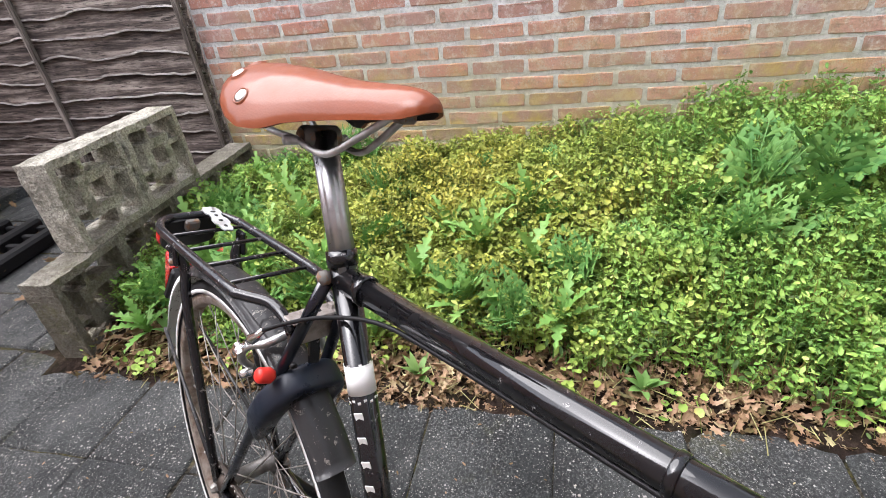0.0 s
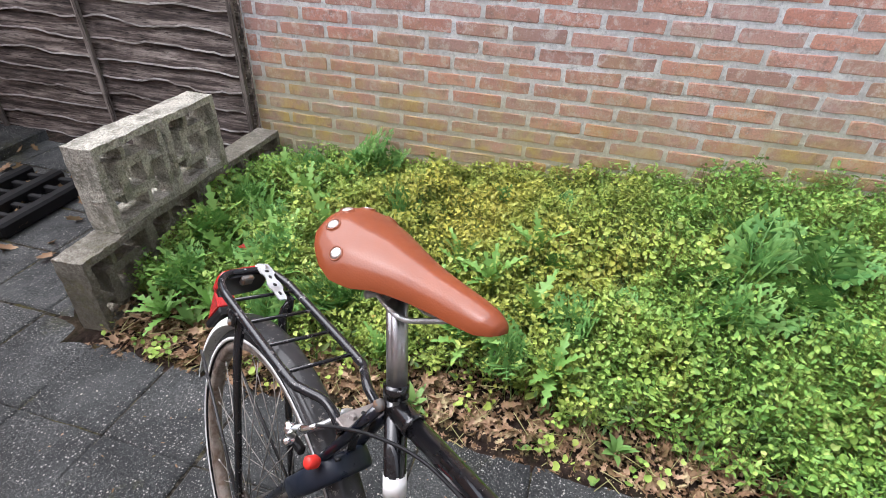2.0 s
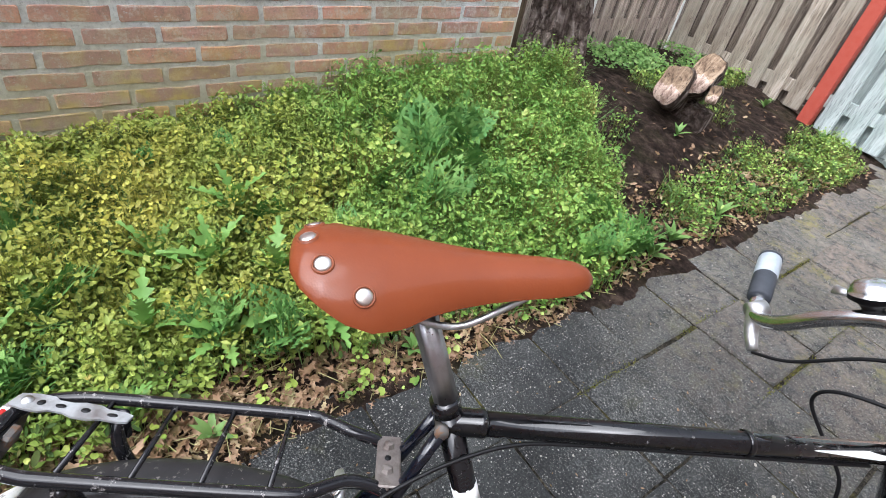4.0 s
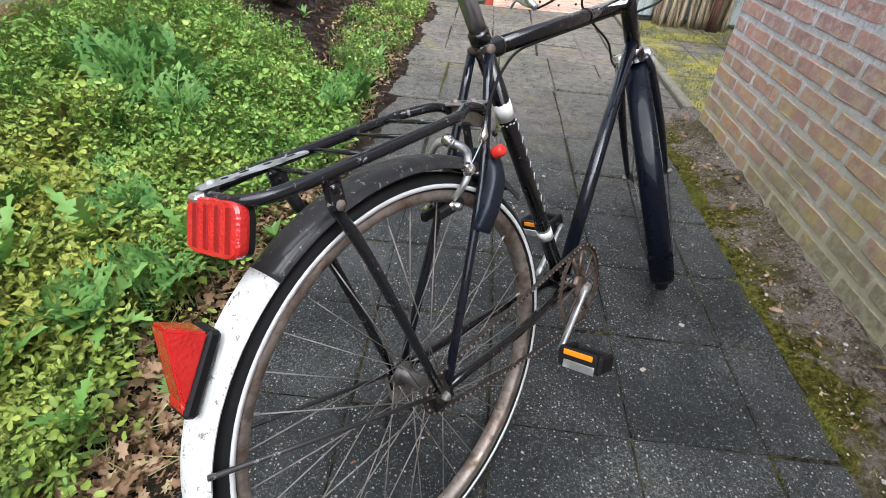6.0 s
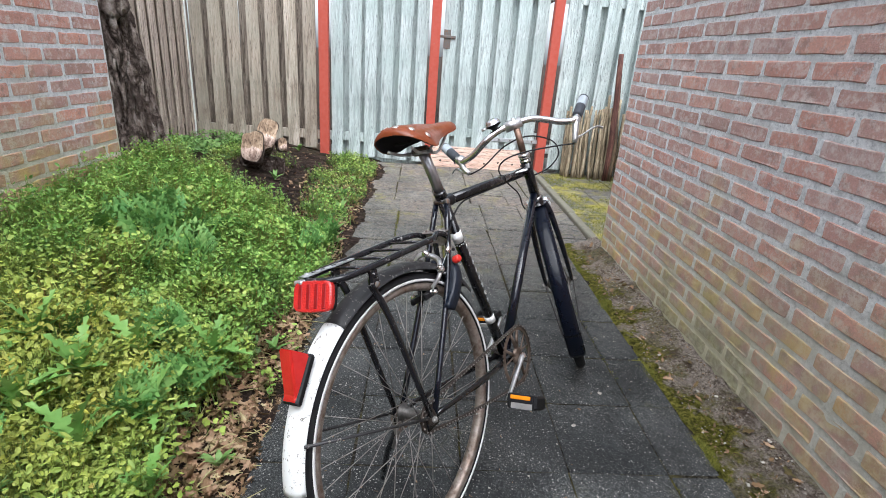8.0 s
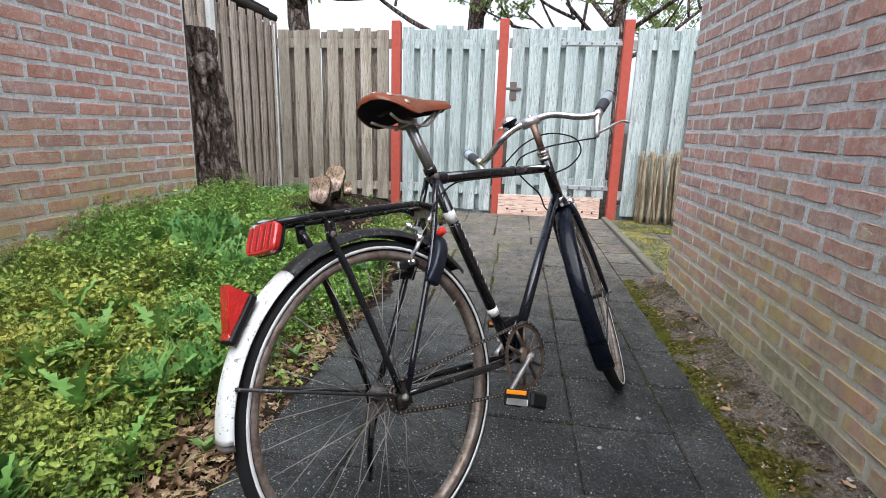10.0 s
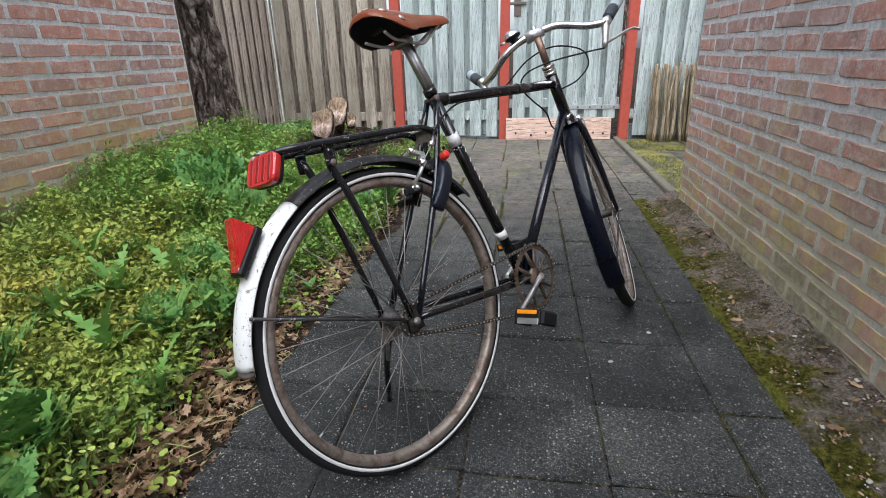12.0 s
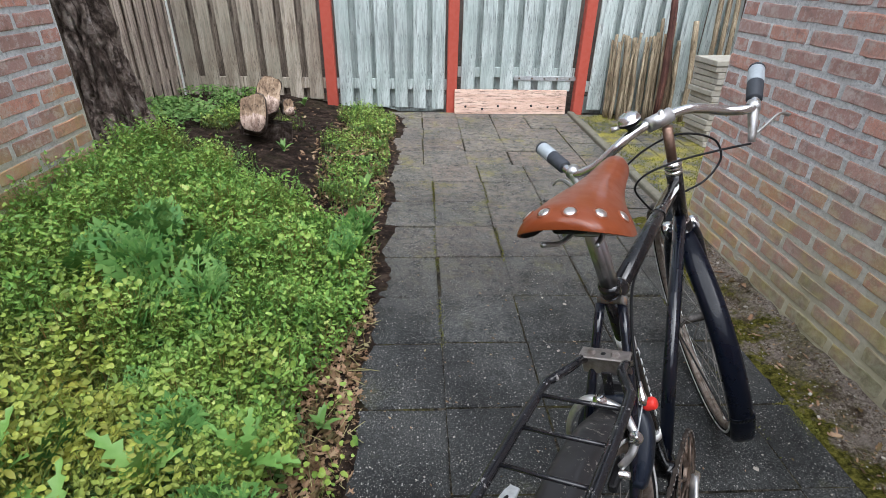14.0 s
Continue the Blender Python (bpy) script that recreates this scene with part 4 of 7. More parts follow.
# ---- sticks, stacked slabs, kerb ----
def stick_bundle():
    rng = random.Random(41)
    for i in range(30):
        x = 1.02 + 0.62 * (i + rng.uniform(-0.4, 0.4)) / 30
        h = rng.uniform(0.66, 0.76) + (0.16 if i in (20, 26) else 0)
        r = rng.uniform(0.012, 0.023)
        y = FENCE_Y - 0.20 + rng.uniform(-0.06, 0.05)
        bend = rng.uniform(-0.02, 0.02)
        s = tube([(0, 0, 0), (bend, 0, h * 0.4), (bend * 0.4, 0.01, h * 0.75), (rng.uniform(-0.02, 0.02), 0.03, h)], [r, r * 0.95, r * 0.85, r * 0.8], 7, 3)
        thing("stick", "peeled pale garden stick leaning on the fence", "stick", pose(x, y, 0.0, -6, 0, rng.uniform(0, 360) * 0), group="bundle of sticks", data=mesh("stick", *wobble(s, 0.006, 9, i), M_STICK, True))
    for x, h, r, mat in ((1.50, 0.70, 0.030, M_POST_BROWN), (1.46, 1.28, 0.030, M_STAKE), (1.70, 0.86, 0.026, M_STICK)):
        s = tube([(0, 0, 0), (0.01, 0.0, h * 0.5), (-0.01, 0.04, h)], [r, r, r * 0.9], 9, 3)
        thing("stake", "thick upright stake leaning beside the sticks", "stake", pose(x, FENCE_Y - 0.30, 0.0, -5), data=mesh("stake", *wobble(s, 0.008, 7, x), mat, True))
    for i in range(9):
        x = 1.85 + 0.075 * i
        s = tube([(0, 0, 0), (0.01, 0, 0.7), (0, 0.05, 1.5 + 0.15 * math.sin(i * 2.3))], 0.022, 7, 3)
        thing("pole", "tall brown pole leaning on the fence", "pole", pose(x, FENCE_Y - 0.28, 0.0, -3), group="leaning poles", data=mesh("pole", *wobble(s, 0.006, 6, i), rng.choice((M_STICK, M_POST_BROWN)), True))


def slab_stack():
    rng = random.Random(42)
    s = mesh("slab", *wobble(box(-0.15, 0.15, -0.15, 0.15, 0, 0.040, 0.004), 0.002, 12), M_SLAB)
    for i in range(15):
        tagged(new("slab", s), "grey concrete slab in a leaning stack", "slab", "stacked slabs").matrix_basis = pose(1.66 + rng.uniform(-0.012, 0.012) - 0.003 * i, 3.52 + rng.uniform(-0.012, 0.012), 0.0 + 0.044 * i, 0, 0, 8 + rng.uniform(-3, 3))


def kerb():
    y = 1.92
    ob = thing("kerb", "thin worn mossy concrete edging stones", "kerb", pose(0, 0, 0), kind="structure")
    for i in range(3):
        part("kerb_stone", wobble(box(0.705, 0.765, y + 0.83 * i, y + 0.83 * i + 0.815, -0.1, 0.026, 0.008), 0.005, 6, i), M_KERB, ob, smooth=False)


stick_bundle()
slab_stack()
kerb()


# ---- concrete screen blocks ----
def screen_block(w, h, d):
    """A pierced block: an outer frame, a square ring, and a web from the ring to each side, set like a pinwheel."""
    cuts = [0, 0.085, 0.26, 0.375, 0.43, 0.57, 0.625, 0.74, 0.915, 1]
    last = len(cuts) - 2
    solid = [[True] * (last + 1) for _ in range(last + 1)]
    for i in range(1, last):
        for j in range(1, last):
            ring = 2 <= i <= 6 and 2 <= j <= 6 and not (3 <= i <= 5 and 3 <= j <= 5)
            web = (i, j) in ((5, 7), (7, 3), (3, 1), (1, 5))
            solid[i][j] = ring or web
    verts, faces = [], []

    def quad(*p):
        n = len(verts)
        verts.extend(p)
        faces.append((n, n + 1, n + 2, n + 3))

    for i in range(last + 1):
        for j in range(last + 1):
            if not solid[i][j]:
                continue
            x0, x1, z0, z1 = w * cuts[i], w * cuts[i + 1], h * cuts[j], h * cuts[j + 1]
            inner = 0 if i in (0, last) or j in (0, last) else 0.010
            y0, y1 = inner, d - inner
            quad((x0, y0, z0), (x1, y0, z0), (x1, y0, z1), (x0, y0, z1))
            quad((x1, y1, z0), (x0, y1, z0), (x0, y1, z1), (x1, y1, z1))
            for di, dj, p, q in ((-1, 0, (x0, z1), (x0, z0)), (1, 0, (x1, z0), (x1, z1)), (0, -1, (x0, z0), (x1, z0)), (0, 1, (x1, z1), (x0, z1))):
                a, b = i + di, j + dj
                if not (0 <= a <= last and 0 <= b <= last) or not solid[a][b] or inner == 0:
                    quad((p[0], y0, p[1]), (p[0], y1, p[1]), (q[0], y1, q[1]), (q[0], y0, q[1]))
    bm = bmesh.new()
    for v in verts:
        bm.verts.new(v)
    bm.verts.ensure_lookup_table()
    for f in faces:
        bm.faces.new([bm.verts[i] for i in f])
    bmesh.ops.remove_doubles(bm, verts=bm.verts, dist=1e-5)
    bmesh.ops.subdivide_edges(bm, edges=[e for e in bm.edges if e.calc_length() > 0.035], cuts=2, use_grid_fill=True)
    for v in bm.verts:
        v.co += 0.0045 * noise.noise_vector(v.co * 23) + 0.002 * noise.noise_vector(v.co * 70)
    bm.verts.index_update()
    out = [tuple(v.co) for v in bm.verts], [tuple(v.index for v in f.verts) for f in bm.faces]
    bm.free()
    return out


def screen_blocks():
    shape = screen_block(0.303, 0.306, 0.118)
    me, low = mesh("screen_block", *shape, M_BLOCK, False), mesh("screen_block", *shape, M_BLOCK_DIRTY, False)
    for x, turn in ((-1.272, 3.4), (-1.578, 1.2), (-1.884, 1.6), (-2.19, 1.0)):
        ob = tagged(new("screen_block", low), "soil-stained pierced concrete block standing on the ground", "concrete block", "stacked screen blocks")
        ob.matrix_basis = pose(x, -1.305 if x < -1.3 else -1.290, 0.0, 0, 0, turn)
    for x, turn in ((-1.461, 1.4), (-1.767, 1.9)):
        ob = tagged(new("screen_block", me), "weathered pierced concrete block stacked on lower ones", "concrete block", "stacked screen blocks")
        ob.matrix_basis = pose(x, -1.303, 0.309, 0, 0, turn)


screen_blocks()


def back_corner():
    """Black slatted grate, a low slab and leaves behind the blocks."""
    grate = thing("grate", "black heavy rubber grate lying on the paving", "grate", pose(-1.56, -2.28, 0.0, 0, 0, 4))
    for y in (-0.19, 0.0, 0.19):
        part("bar", wobble(box(-0.27, 0.27, y - 0.032, y + 0.032, 0, 0.07, 0.012), 0.004, 8, y), M_DARK, grate, smooth=False)
    for i in range(6):
        x = -0.23 + 0.092 * i
        part("slat", box(x - 0.014, x + 0.014, -0.18, 0.18, 0.004, 0.040, 0.004), M_RUBBER, grate, smooth=False)
    thing("slab", "dark wet slab lying on the ground", "slab", pose(-1.72, -3.02, -0.01, 0, 0, 6), data=mesh("slab", *wobble(box(-0.5, 0.5, -0.22, 0.22, 0, 0.075, 0.01), 0.006, 6), M_TILE))


back_corner()


def soil_spill():
    """Dark soil washed from the bed onto the first tiles."""
    verts, faces, n = [], [], 12
    rows = [-1.3 + 0.03 * i for i in range(186)]
    for y in rows:
        reach = 0.04 + 0.05 * smooth(0.9, 1.6, y) + 0.06 * noise.noise(Vector((3.0, y * 3.3, 1))) + 0.025 * noise.noise(Vector((3.0, y * 7, 1)))
        for i in range(n):
            t = i / (n - 1)
            x = -0.98 + t * (0.04 + max(0.02, reach))
            verts.append((x, y, 0.010 - 0.0155 * t ** 1.5 + 0.004 * noise.noise(Vector((x * 25, y * 25, 3)))))
    for j in range(len(rows) - 1):
        for i in range(n - 1):
            a = j * n + i
            faces.append((a, a + 1, a + n + 1, a + n))
    tagged(new("soil_spill", mesh("soil_spill", verts, faces, M_SOIL, True)), "dark soil washed over the tile edges", "soil", kind="stuff")


soil_spill()


# ---- weeds, fallen leaves ----
def grown(x, y):
    """How thickly the bed is overgrown at a place, from 0 to 1."""
    edge = -0.945 + 0.045 * noise.noise(Vector((0.0, y * 2.3, 7.0)))
    if x > edge or x < WALL_A + 0.015 or y < -1.21 or y > 4.36:
        return 0.0
    near = smooth(edge, edge - 0.30, x)
    border = 1.66 + 0.50 * max(0.0, -1.05 - x) + 0.10 * noise.noise(Vector((x * 3, y * 3, 2)))
    clump = noise.noise(Vector((x * 2.6, y * 2.6, 11.0)))
    if y < border:
        thick = 0.16 + 0.84 * near + 0.25 * clump
        if y < 1.2:
            thick -= 0.78 * smooth(1.1, 0.3, y) * smooth(-1.40, -1.05, x) * (0.75 + 0.8 * noise.noise(Vector((x * 5, y * 5, 31))))
        return max(0.0, min(1.0, thick))
    if x > -1.42:
        return max(0.0, 0.42 * smooth(-1.42, -1.22, x) * smooth(1.9, 2.3, y) + 0.9 * clump - 0.05)
    if x < -2.05 and y > 2.95:
        return max(0.0, 0.55 + 0.8 * clump)
    return max(0.0, 0.8 * (clump - 0.42))


def tallness(x, y):
    t = 0.062 + 0.085 * smooth(-0.95, -1.35, x) + 0.05 * smooth(0.25, 1.3, y)
    t -= 0.05 * smooth(-1.75, -2.15, x) * smooth(0.9, 0.0, y)
    if y > 2.2:
        t = 0.075
    return t * (1 + 0.5 * noise.noise(Vector((x * 5, y * 5, 21))) + 0.45 * noise.noise(Vector((x * 16, y * 16, 2))))


def spots(count, rng, x0, x1, y0, y1, weight):
    out = []
    while len(out) < count:
        x, y = rng.uniform(x0, x1), rng.uniform(y0, y1)
        if rng.random() < weight(x, y):
            out.append((x, y))
    return out


def leaf_field(name, label, mat, places, rng, outline, size, rise, tilt, cup, lift=0.0, stems=None, stem_mat=None):
    """Many leaves in one mesh: each is a cupped fan of triangles on its own spot."""
    k, n = len(outline), len(places)
    verts = np.zeros((n, k + 1, 3))
    stem_v = np.zeros((n, 6, 3))
    for i, (x, y) in enumerate(places):
        ground = soil_height(x, y)
        z = ground + rise(x, y, rng) + lift
        r = size(rng)
        a = rng.uniform(0, 2 * math.pi)
        normal = Vector((rng.gauss(0, tilt), rng.gauss(0, tilt), 1)).normalized()
        u = normal.orthogonal().normalized()
        v = normal.cross(u)
        u, v = math.cos(a) * u + math.sin(a) * v, math.cos(a) * v - math.sin(a) * u
        c = Vector((x, y, z))
        verts[i, 0] = c - normal * cup * r
        for j, (p, q) in enumerate(outline):
            lift_j = cup * r * rng.uniform(-0.2, 0.6)
            verts[i, j + 1] = c + r * (p * u + q * v) + normal * lift_j
        if stems is not None:
            foot = Vector((x + rng.gauss(0, 0.018), y + rng.gauss(0, 0.018), ground - 0.004))
            w = rng.uniform(0.0008, 0.0014)
            for j in range(3):
                b = 2.094 * j + a
                d = Vector((math.cos(b) * w, math.sin(b) * w, 0))
                stem_v[i, j] = foot + d
                stem_v[i, 3 + j] = Vector(verts[i, 0]) + d * 0.7
    fan = np.array([(0, 1 + j, 1 + (j + 1) % k) for j in range(k)])
    faces = (fan[None] + (np.arange(n) * (k + 1))[:, None, None]).reshape(-1, 3)
    ob = new(name, mesh(name, verts.reshape(-1, 3).tolist(), faces.tolist(), mat, True))
    tagged(ob, label, "weeds" if stems is not None else "leaves", kind="stuff")
    if stems is not None:
        quads = np.array([(0, 1, 4, 3), (1, 2, 5, 4), (2, 0, 3, 5)])
        sf = (quads[None] + (np.arange(n) * 6)[:, None, None]).reshape(-1, 4)
        so = new(stems, mesh(stems, stem_v.reshape(-1, 3).tolist(), sf.tolist(), stem_mat or M_STEM, True))
        tagged(so, "thin pale green weed stems crowding the bed", "weeds", kind="stuff")


ROUND = [(k * math.cos(a), k * math.sin(a)) for k, a in zip((0.55, 1.0, 1.05, 0.98, 1.0, 0.95, 1.06, 1.0), [2 * math.pi * i / 8 for i in range(8)])]
OVAL = [(1.45 * math.cos(a), 0.62 * math.sin(a)) for a in [2 * math.pi * i / 8 for i in range(8)]]
POINTED = [(1.75, 0.0), (0.7, 0.55), (-0.4, 0.62), (-1.1, 0.2), (-1.1, -0.2), (-0.4, -0.62), (0.7, -0.55)]
OAK = [((1.5 if i % 2 else 0.95) * math.cos(2 * math.pi * i / 14) * 1.15, (0.85 if i % 2 else 0.45) * math.sin(2 * math.pi * i / 14)) for i in range(14)]


def weeds():
    rng = random.Random(51)
    bed = spots(30000, rng, -2.24, -0.90, -1.21, 4.36, grown)
    leaf_field("round_leaved_weeds", "dense bright round-leaved weeds filling the bed", M_CLAY, bed, rng, ROUND,
               lambda g: g.uniform(0.0036, 0.0086) * (1.5 if g.random() < 0.08 else 1.0), lambda x, y, g: tallness(x, y) * (1.25 - 1.0 * g.random() ** 1.2), 0.6, 0.32, 0.0, "weed_stems")
    fine = spots(30000, rng, -2.24, -0.94, -1.21, 2.6, lambda x, y: grown(x, y) * (0.35 + 0.65 * smooth(-0.2, 0.25, noise.noise(Vector((x * 3.3, y * 3.3, 41))))))
    leaf_field("pointed_weed_leaves", "small pointed green weed leaves among the round ones", M_SPRIG, fine, rng, POINTED,
               lambda g: g.uniform(0.0045, 0.0105), lambda x, y, g: tallness(x, y) * (1.3 - 1.05 * g.random() ** 1.2), 0.95, 0.3)
    tall = spots(1500, rng, -1.75, -0.96, 0.25, 1.62, lambda x, y: grown(x, y) * smooth(-0.1, 0.3, noise.noise(Vector((x * 4, y * 4, 61))) + 0.15))
    leaf_field("long_stalked_weeds", "large round leaves on long reddish stalks", M_CLAY, tall, rng, ROUND,
               lambda g: g.uniform(0.0075, 0.0130), lambda x, y, g: tallness(x, y) * g.uniform(0.85, 1.3), 0.7, 0.3, 0.0, "reddish_weed_stems", M_REDSTEM)
    edge = spots(700, rng, -1.35, -0.90, -1.18, 1.7, lambda x, y: smooth(0.22, 0.45, noise.noise(Vector((x * 7, y * 7, 3))) + 0.2) if x < -0.93 + 0.05 * noise.noise(Vector((0, y * 5, 1))) else 0)
    leaf_field("edge_seedlings", "pale yellow-green seedlings along the bed edge", M_CLAY, edge, rng, ROUND,
               lambda g: g.uniform(0.005, 0.014), lambda x, y, g: 0.015 + 0.05 * g.random(), 0.6, 0.25, 0.0, "seedling_stems")
    # Lower leaf layer, its colour darkened to paint shade between the weeds.
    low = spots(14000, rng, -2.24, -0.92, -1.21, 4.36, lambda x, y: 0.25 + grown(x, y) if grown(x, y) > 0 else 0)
    leaf_field("small_leaved_weeds", "small low leaves coloured dark as shade between the weeds", M_LOW_SHADE, low, rng, OVAL,
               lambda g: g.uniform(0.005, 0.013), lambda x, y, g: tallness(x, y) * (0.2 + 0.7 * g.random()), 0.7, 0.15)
    left = spots(3000, rng, -2.92, -2.2, 2.1, 4.36, lambda x, y: max(0.0, 0.35 * smooth(2.6, 3.2, y) + 1.1 * noise.noise(Vector((x * 2.6, y * 2.6, 11.0)))))
    leaf_field("side_weeds", "green weeds under the side fence", M_BROAD, left, rng, ROUND,
               lambda g: g.uniform(0.007, 0.015), lambda x, y, g: 0.10 * (1.0 - 0.7 * g.random()), 0.5, 0.2)


def blades():
    """Thin upright blades of grass among the weeds."""
    rng = random.Random(52)
    verts, faces = [], []
    for x, y in spots(17000, rng, -2.24, -0.90, -1.21, 2.4, lambda x, y: grown(x, y)):
        z, h = soil_height(x, y), tallness(x, y) * rng.uniform(0.6, 1.45)
        a, w = rng.uniform(0, 6.283), rng.uniform(0.0012, 0.003)
        lean = Vector((rng.gauss(0, 0.3), rng.gauss(0, 0.3), 1)).normalized() * h
        bend = Vector((rng.gauss(0, 0.2), rng.gauss(0, 0.2), -0.1)) * h
        side = Vector((math.cos(a), math.sin(a), 0)) * w
        p = Vector((x, y, z))
        n = len(verts)
        verts += [p - side, p + side, p + lean * 0.55 - side * 0.8, p + lean * 0.55 + side * 0.8, p + lean + bend]
        faces += [(n, n + 1, n + 3, n + 2), (n + 2, n + 3, n + 4)]
    tagged(new("grass_blades", mesh("grass_blades", verts, faces, M_BROAD)), "thin green grass blades among the weeds", "grass", kind="stuff")


def sprigs():
    """Upright weed shoots: a thin stalk with narrow leaves set round it."""
    rng = random.Random(56)
    verts, faces, stalk_v, stalk_f = [], [], [], []
    for x, y in spots(13500, rng, -2.22, -0.96, -1.2, 2.1, lambda x, y: grown(x, y) * (0.25 + 0.75 * smooth(-0.05, 0.25, noise.noise(Vector((x * 3.1, y * 3.1, 17)))))):
        z, h = soil_height(x, y), tallness(x, y) * rng.uniform(0.8, 1.3)
        foot, lean = Vector((x, y, z)), Vector((rng.gauss(0, 0.16), rng.gauss(0, 0.16), 1)) * h
        n = len(stalk_v)
        for q, w in ((foot, 0.0013), (foot + lean, 0.0006)):
            for j in range(3):
                stalk_v.append(q + Vector((math.cos(2.094 * j), math.sin(2.094 * j), 0)) * w)
        stalk_f += [(n, n + 1, n + 4, n + 3), (n + 1, n + 2, n + 5, n + 4), (n + 2, n, n + 3, n + 5)]
        big = rng.random() < 0.22
        many, turn = rng.randint(8, 14), rng.uniform(0, 6.283)
        for i in range(many):
            t = 0.25 + 0.75 * (i + 0.5) / many
            a = turn + 2.4 * i
            out = Vector((math.cos(a), math.sin(a), rng.uniform(-0.15, 0.7) + 0.5 * t)).normalized()
            side = out.cross(Vector((0, 0, 1))).normalized()
            ln = rng.uniform(0.013, 0.030) * (1.7 if big else 1.0) * (1.15 - 0.5 * t)
            w = ln * rng.uniform(0.16, 0.30)
            p = foot + lean * t
            n = len(verts)
            verts += [p, p + out * ln * 0.5 + side * w, p + out * ln - Vector((0, 0, 0.2 * ln)), p + out * ln * 0.5 - side * w, p + out * ln * 0.5 - Vector((0, 0, 0.25 * w))]
            faces += [(n, n + 1, n + 4), (n + 1, n + 2, n + 4), (n + 2, n + 3, n + 4), (n + 3, n, n + 4)]
    tagged(new("weed_shoots", mesh("weed_shoots", verts, faces, M_SPRIG, True)), "upright narrow-leaved weed shoots above the bed", "weeds", kind="stuff")
    tagged(new("shoot_stalks", mesh("shoot_stalks", stalk_v, stalk_f, M_STEM, True)), "thin greenish brown stalks of the weed shoots", "weeds", kind="stuff")


def frond(length, rng, droop):
    """A feathery leaf: a stalk with lobed leaflets in pairs."""
    verts, faces = [], []

    def blade(base, way, up, size, width):
        side = way.cross(up).normalized()
        n = len(verts)
        verts.extend([base, base + way * size * 0.45 + side * width, base + way * size, base + way * size * 0.45 - side * width, base + way * size * 0.5 + up * width * 0.35])
        faces.extend([(n, n + 1, n + 4), (n + 1, n + 2, n + 4), (n + 2, n + 3, n + 4), (n + 3, n, n + 4)])

    last = Vector((0, 0, 0))
    pairs = 7
    for i in range(pairs):
        t = (i + 1) / pairs
        p = Vector((length * t, 0, droop * length * (0.9 * t - 0.75 * t * t)))
        way = (p - last).normalized()
        side = Vector((0, 1, 0))
        n = len(verts)
        verts.extend([last + side * 0.0014, last - side * 0.0014, p - side * 0.001, p + side * 0.001])
        faces.append((n, n + 1, n + 2, n + 3))
        if t > 0.25:
            size = length * (0.34 * math.sin(math.pi * (0.15 + 0.8 * t)) + 0.05)
            for s in (-1, 1):
                d = (way * 0.55 + side * s * 0.85 + Vector((0, 0, rng.uniform(-0.1, 0.25)))).normalized()
                up = Vector((0, 0, 1))
                blade(p, d, up, size, size * 0.11)
                for q in (0.38, 0.72):
                    for e in (-1, 1):
                        dd = (d * 0.6 + e * d.cross(up).normalized() * 0.8).normalized()
                        blade(p + d * size * q, dd, up, size * 0.46 * (1.1 - 0.5 * q), size * 0.10)
        last = p
    blade(last, Vector((1, 0, -0.1)).normalized(), Vector((0, 0, 1)), length * 0.14, length * 0.035)
    return verts, faces


def rosette(maker, count, rng, low, high):
    parts = []
    for i in range(count):
        rise = rng.uniform(low, high)
        parts.append(moved(maker(), Matrix.Rotation(2.4 * i + rng.uniform(-0.3, 0.3), 4, "Z") @ Matrix.Rotation(-radians(rise), 4, "Y")))
    return join(*parts)


def broad_leaf(length, width):
    verts, faces = [], []
    for i in range(7):
        t = i / 6
        w = width * (math.sin(math.pi * min(1.0, 0.06 + t * 0.97)) ** 0.8) * (1.0 if t > 0.25 else 0.35 + t)
        z = length * (0.35 * t - 0.45 * t * t)
        for s in (-1, 0, 1):
            verts.append((length * t, s * w, z + (0.22 * w if s else 0.0)))
    for i in range(6):
        for j in range(2):
            a = i * 3 + j
            faces.append((a, a + 1, a + 4, a + 3))
    return verts, faces


def lobed_leaf(length, rng):
    """A long leaf with deep blunt lobes on both sides of a raised rib."""
    rows, verts, faces = 13, [], []
    droop = rng.uniform(0.25, 0.6)
    for i in range(rows):
        t = i / (rows - 1)
        env = math.sin(math.pi * min(1.0, 0.10 + 0.90 * t ** 0.8)) ** 0.7
        w = length * 0.17 * env * (1.0 if i % 2 else 0.34) * rng.uniform(0.85, 1.15)
        z = length * (0.25 * t - droop * t * t)
        for side in (-1, 0, 1):
            ahead = length * 0.05 * abs(side) * (1 if i % 2 else 0)
            verts.append((length * t + ahead, side * w, z + (0.25 * w if side else 0.0) + rng.gauss(0, 0.001)))
    for i in range(rows - 1):
        for j in range(2):
            a = i * 3 + j
            faces.append((a, a + 1, a + 4, a + 3))
    return verts, faces


